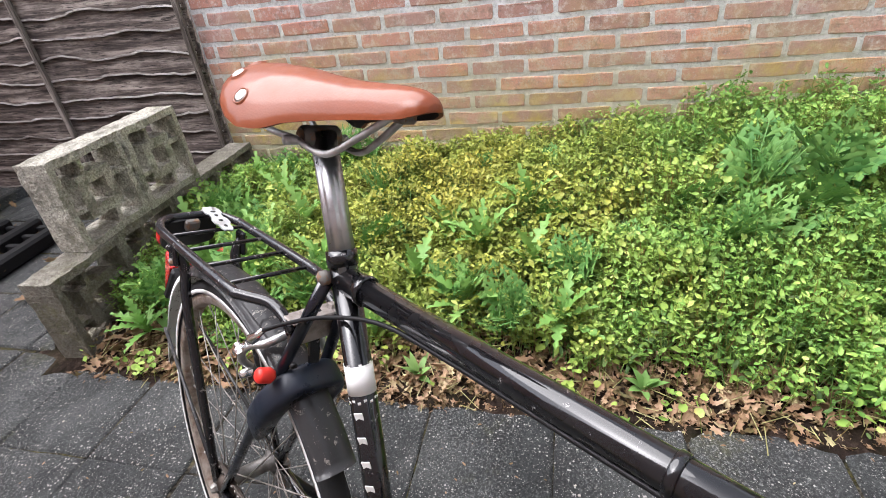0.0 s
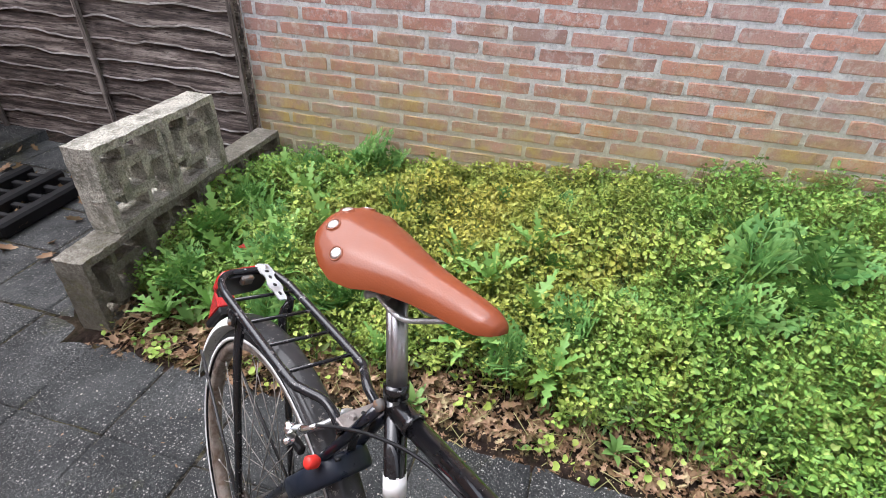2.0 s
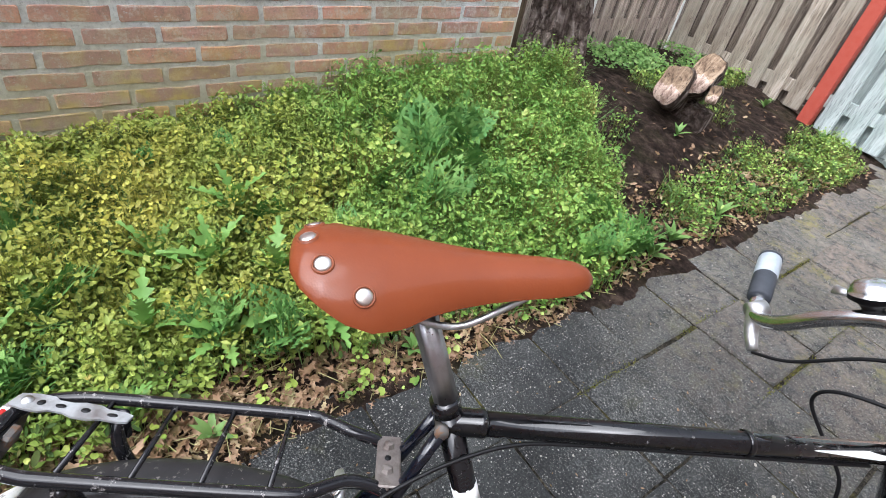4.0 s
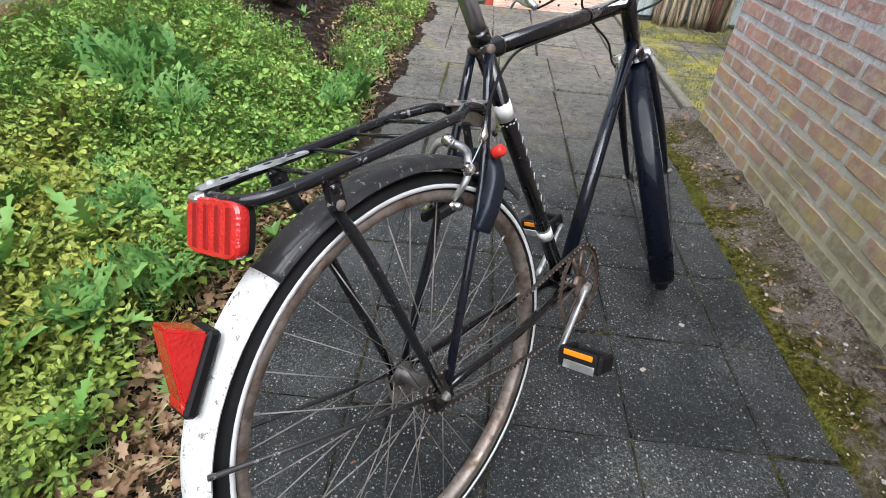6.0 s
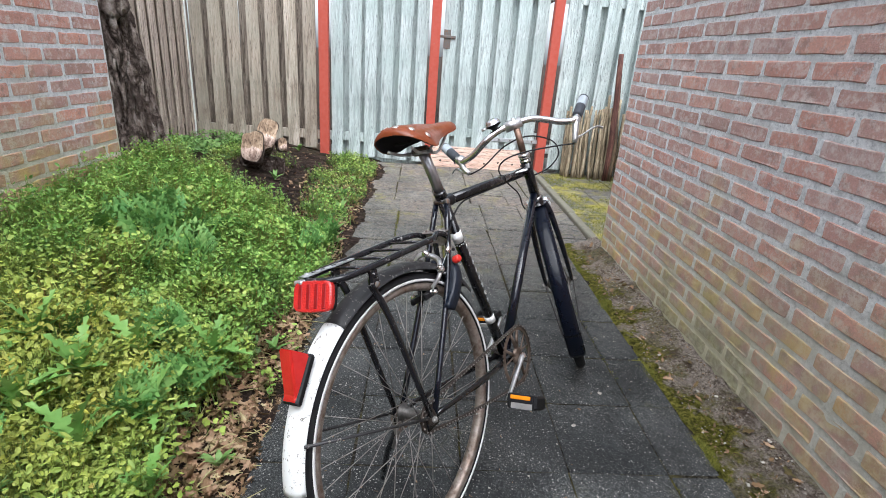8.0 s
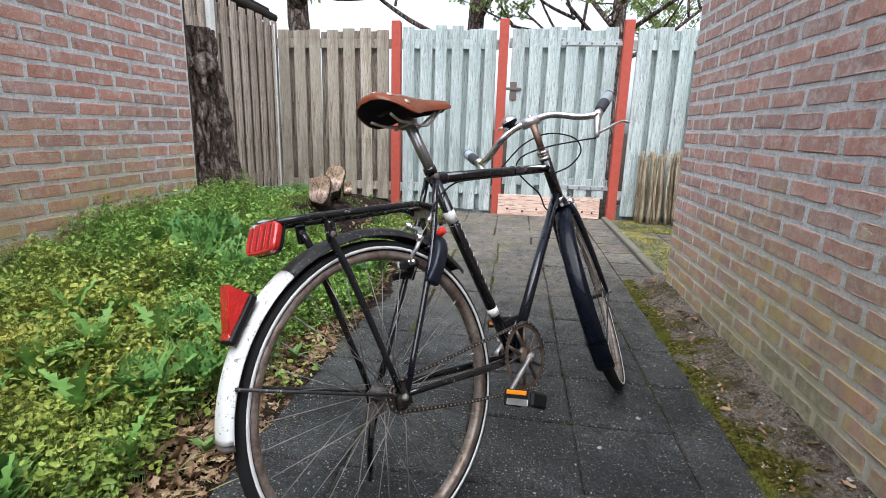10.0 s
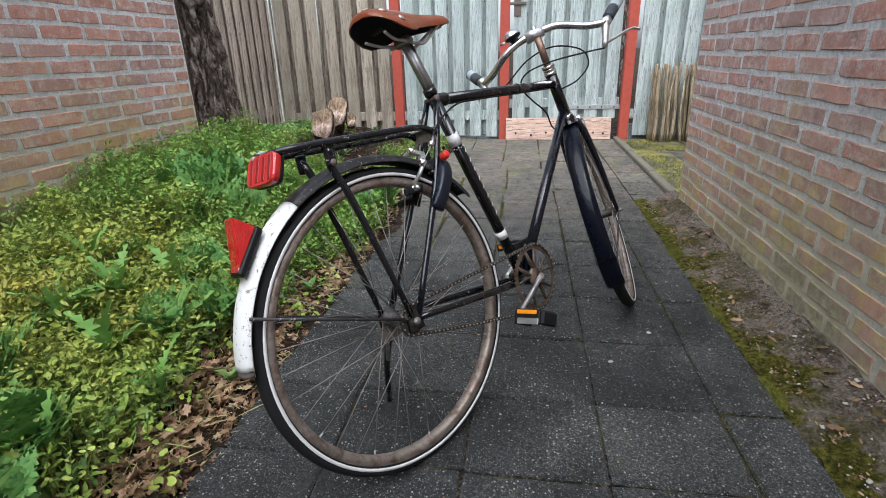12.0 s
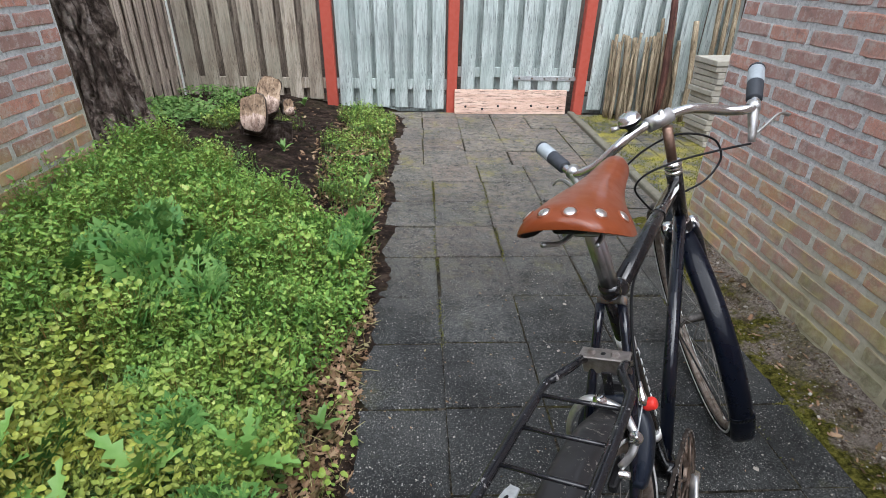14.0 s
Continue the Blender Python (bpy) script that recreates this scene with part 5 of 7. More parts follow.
def lobed_weeds():
    rng = random.Random(58)
    makers = []
    for i in range(3):
        weed = thing("lobed_weed", "lush green weed with deeply lobed leaves", "plant", pose(0, 0, 0), "lobed weeds")
        blades = [mesh("leaf", *lobed_leaf(rng.uniform(0.07, 0.12), rng), M_LOBED, True) for _ in range(4)]
        for j in range(11):
            part("leaf", blades[j % 4], None, weed, m=pose(0, 0, 0.010 * (j % 4)) @ Matrix.Rotation(2.4 * j + rng.uniform(-0.3, 0.3), 4, "Z") @ Matrix.Rotation(-radians(rng.uniform(22, 78)), 4, "Y"))
        makers.append(weed)
    spots_l = [(-1.22, -1.02, 1.15), (-1.34, -0.92, 1.3), (-1.48, -1.05, 1.2), (-1.62, -0.90, 1.25), (-1.12, -0.84, 0.9), (-1.42, -0.72, 1.2), (-1.26, -0.66, 1.0), (-1.56, -0.60, 1.2), (-1.75, -0.78, 1.1), (-1.36, -0.46, 1.1), (-1.16, -0.44, 0.8), (-1.06, -0.98, 0.8), (-1.70, -1.08, 1.1),
               (-1.30, -0.12, 1.1), (-1.22, 0.06, 1.0), (-1.42, 0.10, 1.2), (-1.34, 0.26, 1.1), (-1.16, 0.34, 0.9), (-1.50, -0.05, 1.1), (-1.10, -0.20, 0.7), (-1.62, 0.22, 1.0), (-1.00, 1.50, 0.8), (-1.05, 1.34, 0.9), (-1.85, -0.95, 1.0), (-1.95, -0.70, 0.9)]
    for i, (x, y, size) in enumerate(spots_l):
        ob = makers[i] if i < 3 else copy_thing(makers[i % 3], pose(0, 0, 0))
        ob.matrix_basis = pose(x, y, soil_height(x, y) + 0.55 * tallness(x, y), rng.uniform(-8, 8), rng.uniform(-8, 8), rng.uniform(0, 360)) @ Matrix.Scale(1.3 * size, 4)


def weed_plants():
    rng = random.Random(53)
    ferns = []
    for i in range(3):
        shape = rosette(lambda: frond(rng.uniform(0.12, 0.25), rng, rng.uniform(0.4, 1.0)), 9, rng, 25, 80)
        ob = tagged(new("feathery_weed", mesh("feathery_weed", *shape, M_FERN, True)), "blue-green feathery weed rising from the bed", "plant", "feathery weeds")
        ferns.append(ob)
    places = [(-1.62, 0.92, 1.35), (-1.50, 1.05, 1.3), (-1.72, 1.12, 1.3), (-1.45, 0.84, 1.1), (-1.58, 0.74, 1.0), (-1.80, 0.95, 1.1), (-1.36, 1.16, 1.0), (-2.10, -0.66, 1.15), (-2.13, -0.55, 0.8),
              (-1.62, -1.04, 1.0), (-1.40, -1.02, 1.0), (-1.20, -0.98, 0.9), (-1.50, -0.82, 0.9), (-1.85, -1.02, 0.8), (-1.02, 1.58, 0.95), (-1.05, 1.42, 0.8), (-1.25, -0.42, 1.0), (-1.12, -0.62, 0.9), (-1.32, -0.66, 1.0), (-1.45, -0.30, 0.9), (-1.18, 0.20, 0.85), (-1.30, 0.38, 0.9), (-1.55, 0.28, 0.8), (-1.25, 0.02, 0.8)]
    while len(places) < 34:
        x, y = rng.uniform(-2.15, -1.1), rng.uniform(-1.1, 1.9)
        if grown(x, y) > 0.6:
            places.append((x, y, rng.uniform(0.5, 0.95)))
    for i, (x, y, s) in enumerate(places):
        m = pose(x, y, soil_height(x, y) + 0.25 * tallness(x, y), rng.uniform(-10, 10), rng.uniform(-10, 10), rng.uniform(0, 360))
        ob = ferns[i] if i < 3 else None
        if ob is None:
            ob = ferns[i % 3].copy()
            scene.collection.objects.link(ob)
        ob.matrix_basis = m @ Matrix.Scale(s, 4)
    docks = []
    for i in range(2):
        dock = thing("broad_weed", "low green weed with long smooth leaves", "plant", pose(0, 0, 0), "broad-leaved weeds")
        blade = [mesh("leaf", *broad_leaf(rng.uniform(0.07, 0.13), rng.uniform(0.011, 0.02)), M_BROAD, True) for _ in range(3)]
        for j in range(9):
            part("leaf", blade[j % 3], None, dock, m=Matrix.Rotation(2.4 * j + rng.uniform(-0.3, 0.3), 4, "Z") @ Matrix.Rotation(-radians(rng.uniform(12, 70)), 4, "Y"))
        docks.append(dock)
    spots_d = [(-1.00, 1.75, 1.2), (-1.03, 1.95, 1.1), (-1.06, 2.4, 1.0), (-1.10, 2.8, 1.1), (-1.04, 3.2, 1.0), (-1.22, 3.5, 1.0), (-1.05, 3.75, 0.9), (-1.3, 4.15, 1.1), (-1.85, 1.95, 0.9), (-2.2, 2.25, 1.0), (-1.62, 2.75, 0.8), (-1.25, 2.25, 0.9), (-1.0, -0.05, 0.7), (-1.02, 0.55, 0.8), (-1.08, -0.9, 1.0), (-1.30, -1.12, 1.1), (-0.98, 1.2, 0.8), (-2.35, 3.3, 1.2), (-2.6, 3.6, 1.2), (-2.3, 3.9, 1.0), (-1.75, 4.1, 0.9)]
    for i, (x, y, s) in enumerate(spots_d):
        ob = docks[i] if i < 2 else copy_thing(docks[i % 2], pose(0, 0, 0))
        ob.matrix_basis = pose(x, y, soil_height(x, y) + 0.004, 0, 0, rng.uniform(0, 360)) @ Matrix.Scale(s, 4)


def moss_tufts():
    """Short moss shoots beside the wall, in the joints and on the far paving."""
    rng = random.Random(57)
    verts, faces = [], []

    def shoot(x, y, z, h):
        a = rng.uniform(0, 6.283)
        side = Vector((math.cos(a), math.sin(a), 0)) * h * 0.28
        p = Vector((x, y, z))
        n = len(verts)
        verts.extend([p - side, p + side, p + Vector((rng.gauss(0, 0.4), rng.gauss(0, 0.4), 1)) * h])
        faces.append((n, n + 1, n + 2))

    made = 0
    while made < 15000:
        y = rng.uniform(-1.2, 2.0)
        x = 0.425 + 0.075 * noise.noise(Vector((0, y * 2.3, 4))) + 0.045 * noise.noise(Vector((0, y * 11, 4))) + abs(rng.gauss(0, 0.05 + 0.04 * noise.noise(Vector((2.0, y * 2.2, 0)))))
        if x < 0.66 and noise.noise(Vector((x * 7, y * 2.6, 8))) > 0.16 + 1.5 * max(0, x - 0.50):
            shoot(x, y, foot_height(x) - 0.002, rng.uniform(0.004, 0.012))
            made += 1
    made = 0
    while made < 12000:
        x, y = rng.uniform(0.78, 2.3), rng.uniform(1.9, 4.3)
        if noise.noise(Vector((x * 3, y * 3, 5))) > -0.15:
            shoot(x, y, 0.006, rng.uniform(0.005, 0.016))
            made += 1
    for joint, y0, y1, many in ((-0.645, 0.7, 2.9, 1600), (-0.325, 1.4, 2.9, 700), (0.308, -0.6, 2.9, 700), (-0.383, 2.9, 4.1, 350)):
        for _ in range(many):
            y = rng.uniform(y0, y1)
            if noise.noise(Vector((joint, y * 2.5, 6))) > 0.0:
                shoot(joint + rng.gauss(0, 0.008), y, -0.003, rng.uniform(0.003, 0.009))
    tagged(new("moss_tufts", mesh("moss_tufts", verts, faces, M_TUFT)), "yellow-green moss tufts between the stones", "moss", kind="stuff")
    verts, faces = [], []
    crumb = box(-1, 1, -0.7, 0.7, -0.4, 0.5, 0.3)
    for _ in range(900):
        if rng.random() < 0.6:
            x, y = rng.uniform(0.50, 0.67), rng.uniform(-1.1, 1.9)
            z = foot_height(x) + 0.004
        else:
            x, y, z = rng.uniform(-0.9, 0.5), rng.uniform(-1.1, 3.9), 0.0005
        r = rng.uniform(0.0012, 0.0035) * (2.2 if rng.random() < 0.05 else 1)
        v, f = moved(crumb, pose(x, y, z + 0.4 * r, 0, 0, rng.uniform(0, 360)) @ Matrix.Scale(r, 4))
        n = len(verts)
        verts += v
        faces += [tuple(i + n for i in q) for q in f]
    tagged(new("grit", mesh("grit", verts, faces, M_GRIT)), "pale grit and mortar crumbs strewn on the paving", "grit", kind="stuff")


def red_flower():
    """A small red blossom on a thin stalk at the bed edge."""
    x, y = -1.36, -0.85
    ob = thing("red_flower", "small red blossom on a thin green stalk", "flower", pose(x, y, soil_height(x, y)))
    part("stalk", tube([(0, 0, -0.01), (0.008, 0.004, 0.08), (0.0, 0.0, 0.155)], 0.0016, 6, 3), M_STEM, ob)
    for i in range(5):
        petal = moved(broad_leaf(0.026, 0.011), Matrix.Translation((0, 0, 0.154)) @ Matrix.Rotation(1.257 * i, 4, "Z") @ Matrix.Rotation(-radians(38), 4, "Y"))
        part("petal", petal, M_KNOB, ob, "bright red petal")


def litter():
    rng = random.Random(54)

    def belt(x, y):
        if x > -0.905 + 0.03 * noise.noise(Vector((x, y * 4, 3))):
            return 0.0
        return smooth(-1.55, -1.0, x) * smooth(-1.25, -1.05, y) * (0.35 + 0.65 * smooth(1.5, 0.9, y)) + (0.05 if y < 1.7 else 0.010)

    flat = lambda x, y, g: g.uniform(0.003, 0.022)
    leaf_field("fallen_leaves", "curled brown fallen leaves along the bed edge", M_LITTER, spots(9500, rng, -2.2, -0.88, -1.2, 4.2, belt), rng, OAK,
               lambda g: g.uniform(0.005, 0.015), flat, 0.55, 0.4, 0.003)
    front = spots(330, rng, -1.75, -0.90, -1.19, 0.9, lambda x, y: belt(x, y) * (0.3 + 0.7 * smooth(0.1, -0.5, y)))
    leaf_field("oak_leaves", "large curled tan and pinkish oak leaves on the bed edge", M_LITTER, front, rng, OAK,
               lambda g: g.uniform(0.010, 0.021), lambda x, y, g: g.uniform(0.012, 0.045), 0.55, 0.45, 0.003)
    back = [(rng.gauss(-2.02, 0.10), rng.gauss(-3.2, 0.10)) for _ in range(90)] + [(rng.gauss(-1.30, 0.07), rng.gauss(-2.2, 0.10)) for _ in range(70)] + [(rng.uniform(-2.1, -1.2), rng.uniform(-3.0, -1.6)) for _ in range(60)]
    leaf_field("leaf_heap", "brown leaves blown behind the blocks", M_LITTER, [p for p in back if p[1] < -1.4 and p[0] > -2.15], rng, OAK,
               lambda g: g.uniform(0.014, 0.03), lambda x, y, g: g.uniform(0.035, 0.06), 0.5, 0.35, 0.0)
    foot = [(rng.uniform(0.5, 0.67), rng.uniform(-1.0, 1.9)) for _ in range(90)]
    leaf_field("wall_foot_leaves", "withered leaf scraps along the wall foot", M_LITTER, foot, rng, OAK,
               lambda g: g.uniform(0.006, 0.016), lambda x, y, g: 0.036 + foot_height(x) + g.uniform(0.0, 0.010), 0.5, 0.35, 0.0)
    scraps = [(rng.uniform(0.49, 0.67), rng.uniform(-1.1, 1.95)) for _ in range(1000)]
    leaf_field("wall_foot_scraps", "small brown leaf scraps in the dirt by the wall", M_LITTER, scraps, rng, OVAL,
               lambda g: g.uniform(0.002, 0.005), lambda x, y, g: 0.032 + foot_height(x) + g.uniform(0.0, 0.012), 0.6, 0.3, 0.0)
    strewn = [(min(0.44, rng.uniform(-0.9, -0.2) + rng.random() ** 3 * 0.6), rng.uniform(-1.0, 3.9)) for _ in range(420)]
    leaf_field("strewn_scraps", "leaf scraps and petals strewn on the paving", M_LITTER, strewn, rng, OVAL,
               lambda g: g.uniform(0.0015, 0.0045), lambda x, y, g: g.uniform(0.032, 0.034), 0.25, 0.2, 0.0)
    verts, faces = [], []
    for x, y in spots(420, rng, -1.7, -0.90, -1.15, 1.6, belt):
        p = Vector((x, y, soil_height(x, y) + rng.uniform(0.006, 0.03)))
        a, ln = rng.uniform(0, 6.283), rng.uniform(0.02, 0.09)
        d = Vector((math.cos(a), math.sin(a), rng.uniform(-0.15, 0.35))) * ln
        side = Vector((-math.sin(a), math.cos(a), 0)) * 0.0012
        n = len(verts)
        verts += [p - side, p + side, p + d + side, p + d - side, p + d * 0.5 + Vector((0, 0, 0.003))]
        faces += [(n, n + 1, n + 4), (n + 1, n + 2, n + 4), (n + 2, n + 3, n + 4), (n + 3, n, n + 4)]
    for _ in range(150):
        p = Vector((-1.98 + rng.gauss(0, 0.03), 1.52 + rng.gauss(0, 0.03), 0.26))
        a, ln = rng.uniform(0, 6.283), rng.uniform(0.08, 0.2)
        d = Vector((math.cos(a) * 0.7 + 0.35, math.sin(a) * 0.7 - 0.3, rng.uniform(0.2, 0.9))).normalized() * ln
        side = Vector((-math.sin(a), math.cos(a), 0)) * 0.0012
        n = len(verts)
        verts += [p - side, p + side, p + d, p + d * 0.5 + Vector((0, 0, 0.02))]
        faces += [(n, n + 1, n + 3), (n + 1, n + 2, n + 3), (n + 2, n, n + 3)]
    tagged(new("dry_stalks", mesh("dry_stalks", verts, faces, M_STRAW)), "pale dry grass stalks in the litter", "dry grass", kind="stuff")


weeds()
blades()
sprigs()
weed_plants()
lobed_weeds()
red_flower()
moss_tufts()
litter()


# ---- the bicycle ----
BIKE = pose(-0.381, -0.2345, 0.0, 0, 0, -33.6) @ pose(0, 0, 0, 0, -17.0, 0)
bike = thing("bicycle", "old black city bicycle with tan saddle, parked on its stand", "bicycle", BIKE)
R_WHEEL, AXLE_W = 0.338, 0.340
BB, SEAT_TOP, HEAD_TOP, HEAD_LOW = Vector((0, 0.452, 0.288)), Vector((0, 0.262, 0.826)), Vector((0, 0.822, 0.846)), Vector((0, 0.861, 0.713))
STEER_AXIS = (HEAD_TOP - HEAD_LOW).normalized()
STEER = Matrix.Translation(HEAD_TOP) @ Matrix.Rotation(radians(24.5), 4, STEER_AXIS) @ Matrix.Translation(-HEAD_TOP)
FRONT_HUB = Vector((0, 1.010, 0.340))
REAR = pose(-0.013, 0.002, 0.344, 0, 2.2, -2.0)  # the rear wheel sits slightly askew in its dropouts
DROP_L, DROP_R = -0.061, 0.038


def frame_tubes():
    seat = part("seat_tube", tube([BB, SEAT_TOP], 0.0150, 18), M_BLACK, bike, "black enamelled seat tube with white decals")
    way = (SEAT_TOP - BB).normalized()
    at = lambda w: BB + (SEAT_TOP - BB) * ((w - BB.z) / (SEAT_TOP.z - BB.z))
    for w, h in ((0.705, 0.030), (0.430, 0.022)):
        part("decal_band", tube([at(w - h / 2), at(w + h / 2)], 0.0156, 18), M_LETTER_GLINT, seat, "white decal band")
    for w in (0.687, 0.723):
        for i in range(14):
            a = 2 * math.pi * i / 14
            c = at(w + 0.002 * (i % 2))
            s = moved(box(-0.0017, 0.0017, -0.0005, 0.0005, -0.0018, 0.0018, 0), Matrix.Translation(c) @ Matrix.Rotation(a, 4, way) @ pose(0, 0.0155, 0))
            part("decal_check", s, M_LETTER_GLINT, seat, smooth=False)
    for i in range(8):
        c = at(0.672 - 0.0255 * i)
        s = moved(box(-0.0048, 0.0048, -0.0006, 0.0006, -0.0068, 0.0068, 0), Matrix.Translation(c) @ Matrix.Rotation(radians(-62), 4, way) @ pose(0, 0.0153, 0))
        part("decal_bar", s, M_LETTER_GLINT, seat, smooth=False)
    top = part("top_tube", tube([(0, 0.266, 0.806), (0, 0.60, 0.810), (0, 0.832, 0.813)], 0.0140, 18), M_BLACK, bike, "scratched black top tube")
    # White wedge that paints the sky's reflection on the front top tube.
    for y0, y1, a, r0, r1 in ((0.695, 0.80, 62, 0.0004, 0.0070),):
        verts, faces = [], []
        for i in range(13):
            t = i / 12
            half = (r0 + (r1 - r0) * t) * (1 if t < 0.85 else (1 - t) / 0.15 * 0.8 + 0.2)
            for s in (-1, 0, 1):
                b = radians(a) + s * half / 0.0145
                verts.append((0.0145 * math.sin(b), y0 + (y1 - y0) * t, 0.8115 + 0.0145 * math.cos(b)))
        for i in range(12):
            for j in range(2):
                faces.append((i * 3 + j, i * 3 + j + 1, i * 3 + j + 4, i * 3 + j + 3))
        part("sky_glint", (verts, faces), M_LETTER_GLINT, top, "white painted glint of sky on the top tube")
    part("down_tube", tube([HEAD_LOW + Vector((0, -0.004, 0.012)), BB], 0.0155, 18), M_NAVY, bike)
    head = part("head_tube", tube([HEAD_LOW, HEAD_TOP], 0.0180, 18), M_BLACK, bike)
    for p, r in ((HEAD_TOP, 0.0195), (HEAD_TOP + STEER_AXIS * 0.012, 0.0185), (HEAD_TOP + STEER_AXIS * 0.021, 0.0205), (HEAD_LOW - STEER_AXIS * 0.008, 0.0205)):
        part("headset_ring", tube([p - STEER_AXIS * 0.0045, p + STEER_AXIS * 0.0045], r, 18), M_CHROME, head, "chrome headset ring")
    part("bottom_bracket", lathe([(0.019, -0.036), (0.021, -0.034), (0.021, 0.034), (0.019, 0.036)], 18, "x"), M_BLACK, bike, m=Matrix.Translation(BB))
    for s in (-1, 1):
        part("chain_stay", tube([BB + Vector((s * 0.022, -0.015, 0)), (s * 0.043 - 0.005, 0.25, 0.312), (DROP_R if s > 0 else DROP_L, 0.014, AXLE_W + 0.003)], [0.011, 0.0095, 0.007], 12, 4), M_BLACK, bike)
        part("seat_stay", tube([SEAT_TOP + Vector((s * 0.017, -0.004, -0.024)), (s * 0.036, 0.17, 0.62), (DROP_R if s > 0 else DROP_L, 0.014, AXLE_W + 0.003)], 0.0075, 12, 4), M_NAVY, bike)
        part("dropout", box((DROP_R if s > 0 else DROP_L) - 0.0025, (DROP_R if s > 0 else DROP_L) + 0.0025, -0.020, 0.026, AXLE_W - 0.022, AXLE_W + 0.018, 0.002), M_BLACK, bike, smooth=False)
    part("stay_bridge", tube([(-0.034, 0.175, 0.640), (0.034, 0.175, 0.640)], 0.006, 10), M_BLACK, bike)
    part("seat_clamp", tube([(-0.020, 0.259, 0.808), (0.016, 0.259, 0.808), (0.016, 0.259, 0.808), (0.024, 0.259, 0.808)], [0.0065, 0.0065, 0.0082, 0.0078], 10), M_IRON, bike, "worn clamp bolt")


def wheel(name, m, hub_half):
    """Rim with tyre, white stripe, hub and crossed spokes."""
    w = part(name, lathe([(0.296, -0.010), (0.300, -0.0135), (0.3135, -0.0138), (0.3145, -0.011), (0.302, -0.008), (0.2985, 0.0), (0.302, 0.008), (0.3145, 0.011), (0.3135, 0.0138), (0.300, 0.0135), (0.296, 0.010), (0.293, 0.0)], 96, "x", True), M_RIM, bike, "dirty brownish steel rim", m)
    ring = []
    for i in range(18):
        a = 2 * math.pi * i / 18
        ring.append((0.3205 + 0.0178 * math.cos(a), 0.0178 * math.sin(a) * (1.05 if math.cos(a) > 0 else 0.86)))
    part("tyre", lathe(ring, 96, "x", True), M_RUBBER, w, "worn black tyre")
    for s in (-1, 1):
        band = [(0.3165, s * 0.0172), (0.3165, s * 0.0190), (0.3230, s * 0.0192), (0.3230, s * 0.0176)]
        part("reflective_stripe", lathe(band if s < 0 else band[::-1], 96, "x", True), M_STRIPE, w, "white reflective side stripe")
    part("hub", lathe([(0.006, -hub_half - 0.012), (0.008, -hub_half), (0.020, -hub_half + 0.006), (0.022, -hub_half + 0.010), (0.013, -hub_half + 0.016), (0.013, hub_half - 0.016), (0.022, hub_half - 0.010), (0.020, hub_half - 0.006), (0.008, hub_half), (0.006, hub_half + 0.012)], 20, "x"), M_HUB, w, "grimy metal hub")
    for s in (-1, 1):
        part("axle_nut", lathe([(0.0, s * (hub_half + 0.024)), (0.005, s * (hub_half + 0.023)), (0.0080, s * (hub_half + 0.019)), (0.0085, s * (hub_half + 0.008))], 6, "x"), M_NUT, w, smooth=False)
    for i in range(36):
        side = 1 if i % 2 else -1
        pull = 1 if (i // 2) % 2 else -1
        a = 2 * math.pi * i / 36
        b = a + pull * radians(62)
        p = (side * (hub_half - 0.008), 0.0195 * math.cos(b), 0.0195 * math.sin(b))
        q = (side * 0.002, 0.296 * math.cos(a), 0.296 * math.sin(a))
        part("spoke", tube([p, q], 0.00105, 4), M_SPOKE, w)
        if i % 3 == 0:
            n = Vector(q) + (Vector(p) - Vector(q)).normalized() * 0.012
            part("nipple", tube([q, n], 0.0022, 5), M_ALU, w)
    return w


def arc_guard(center, radius, a0, a1, half, drop, thick=0.0016, steps=40, across=9):
    """A rolled mudguard strip over an arc given in degrees from straight ahead."""
    verts, faces, n = [], [], across
    for layer in (0, 1):
        for i in range(steps + 1):
            a = radians(a0 + (a1 - a0) * i / steps)
            for j in range(n):
                t = 2 * j / (n - 1) - 1
                r = radius - drop * t * t * abs(t) ** 0.5 - layer * thick
                x = half * math.sin(t * 1.45) / math.sin(1.45)
                verts.append((center[0] + x * (1 - 0.03 * layer), center[1] + r * math.cos(a), center[2] + r * math.sin(a)))
    m = (steps + 1) * n
    for i in range(steps):
        for j in range(n - 1):
            q = (i * n + j, i * n + j + 1, (i + 1) * n + j + 1, (i + 1) * n + j)
            faces += [q, tuple(m + k for k in q[::-1])]
        for j in (0, n - 1):
            faces.append((i * n + j, (i + 1) * n + j, m + (i + 1) * n + j, m + i * n + j))
    for i in (0, steps):
        for j in range(n - 1):
            faces.append((i * n + j, i * n + j + 1, m + i * n + j + 1, m + i * n + j))
    return verts, faces


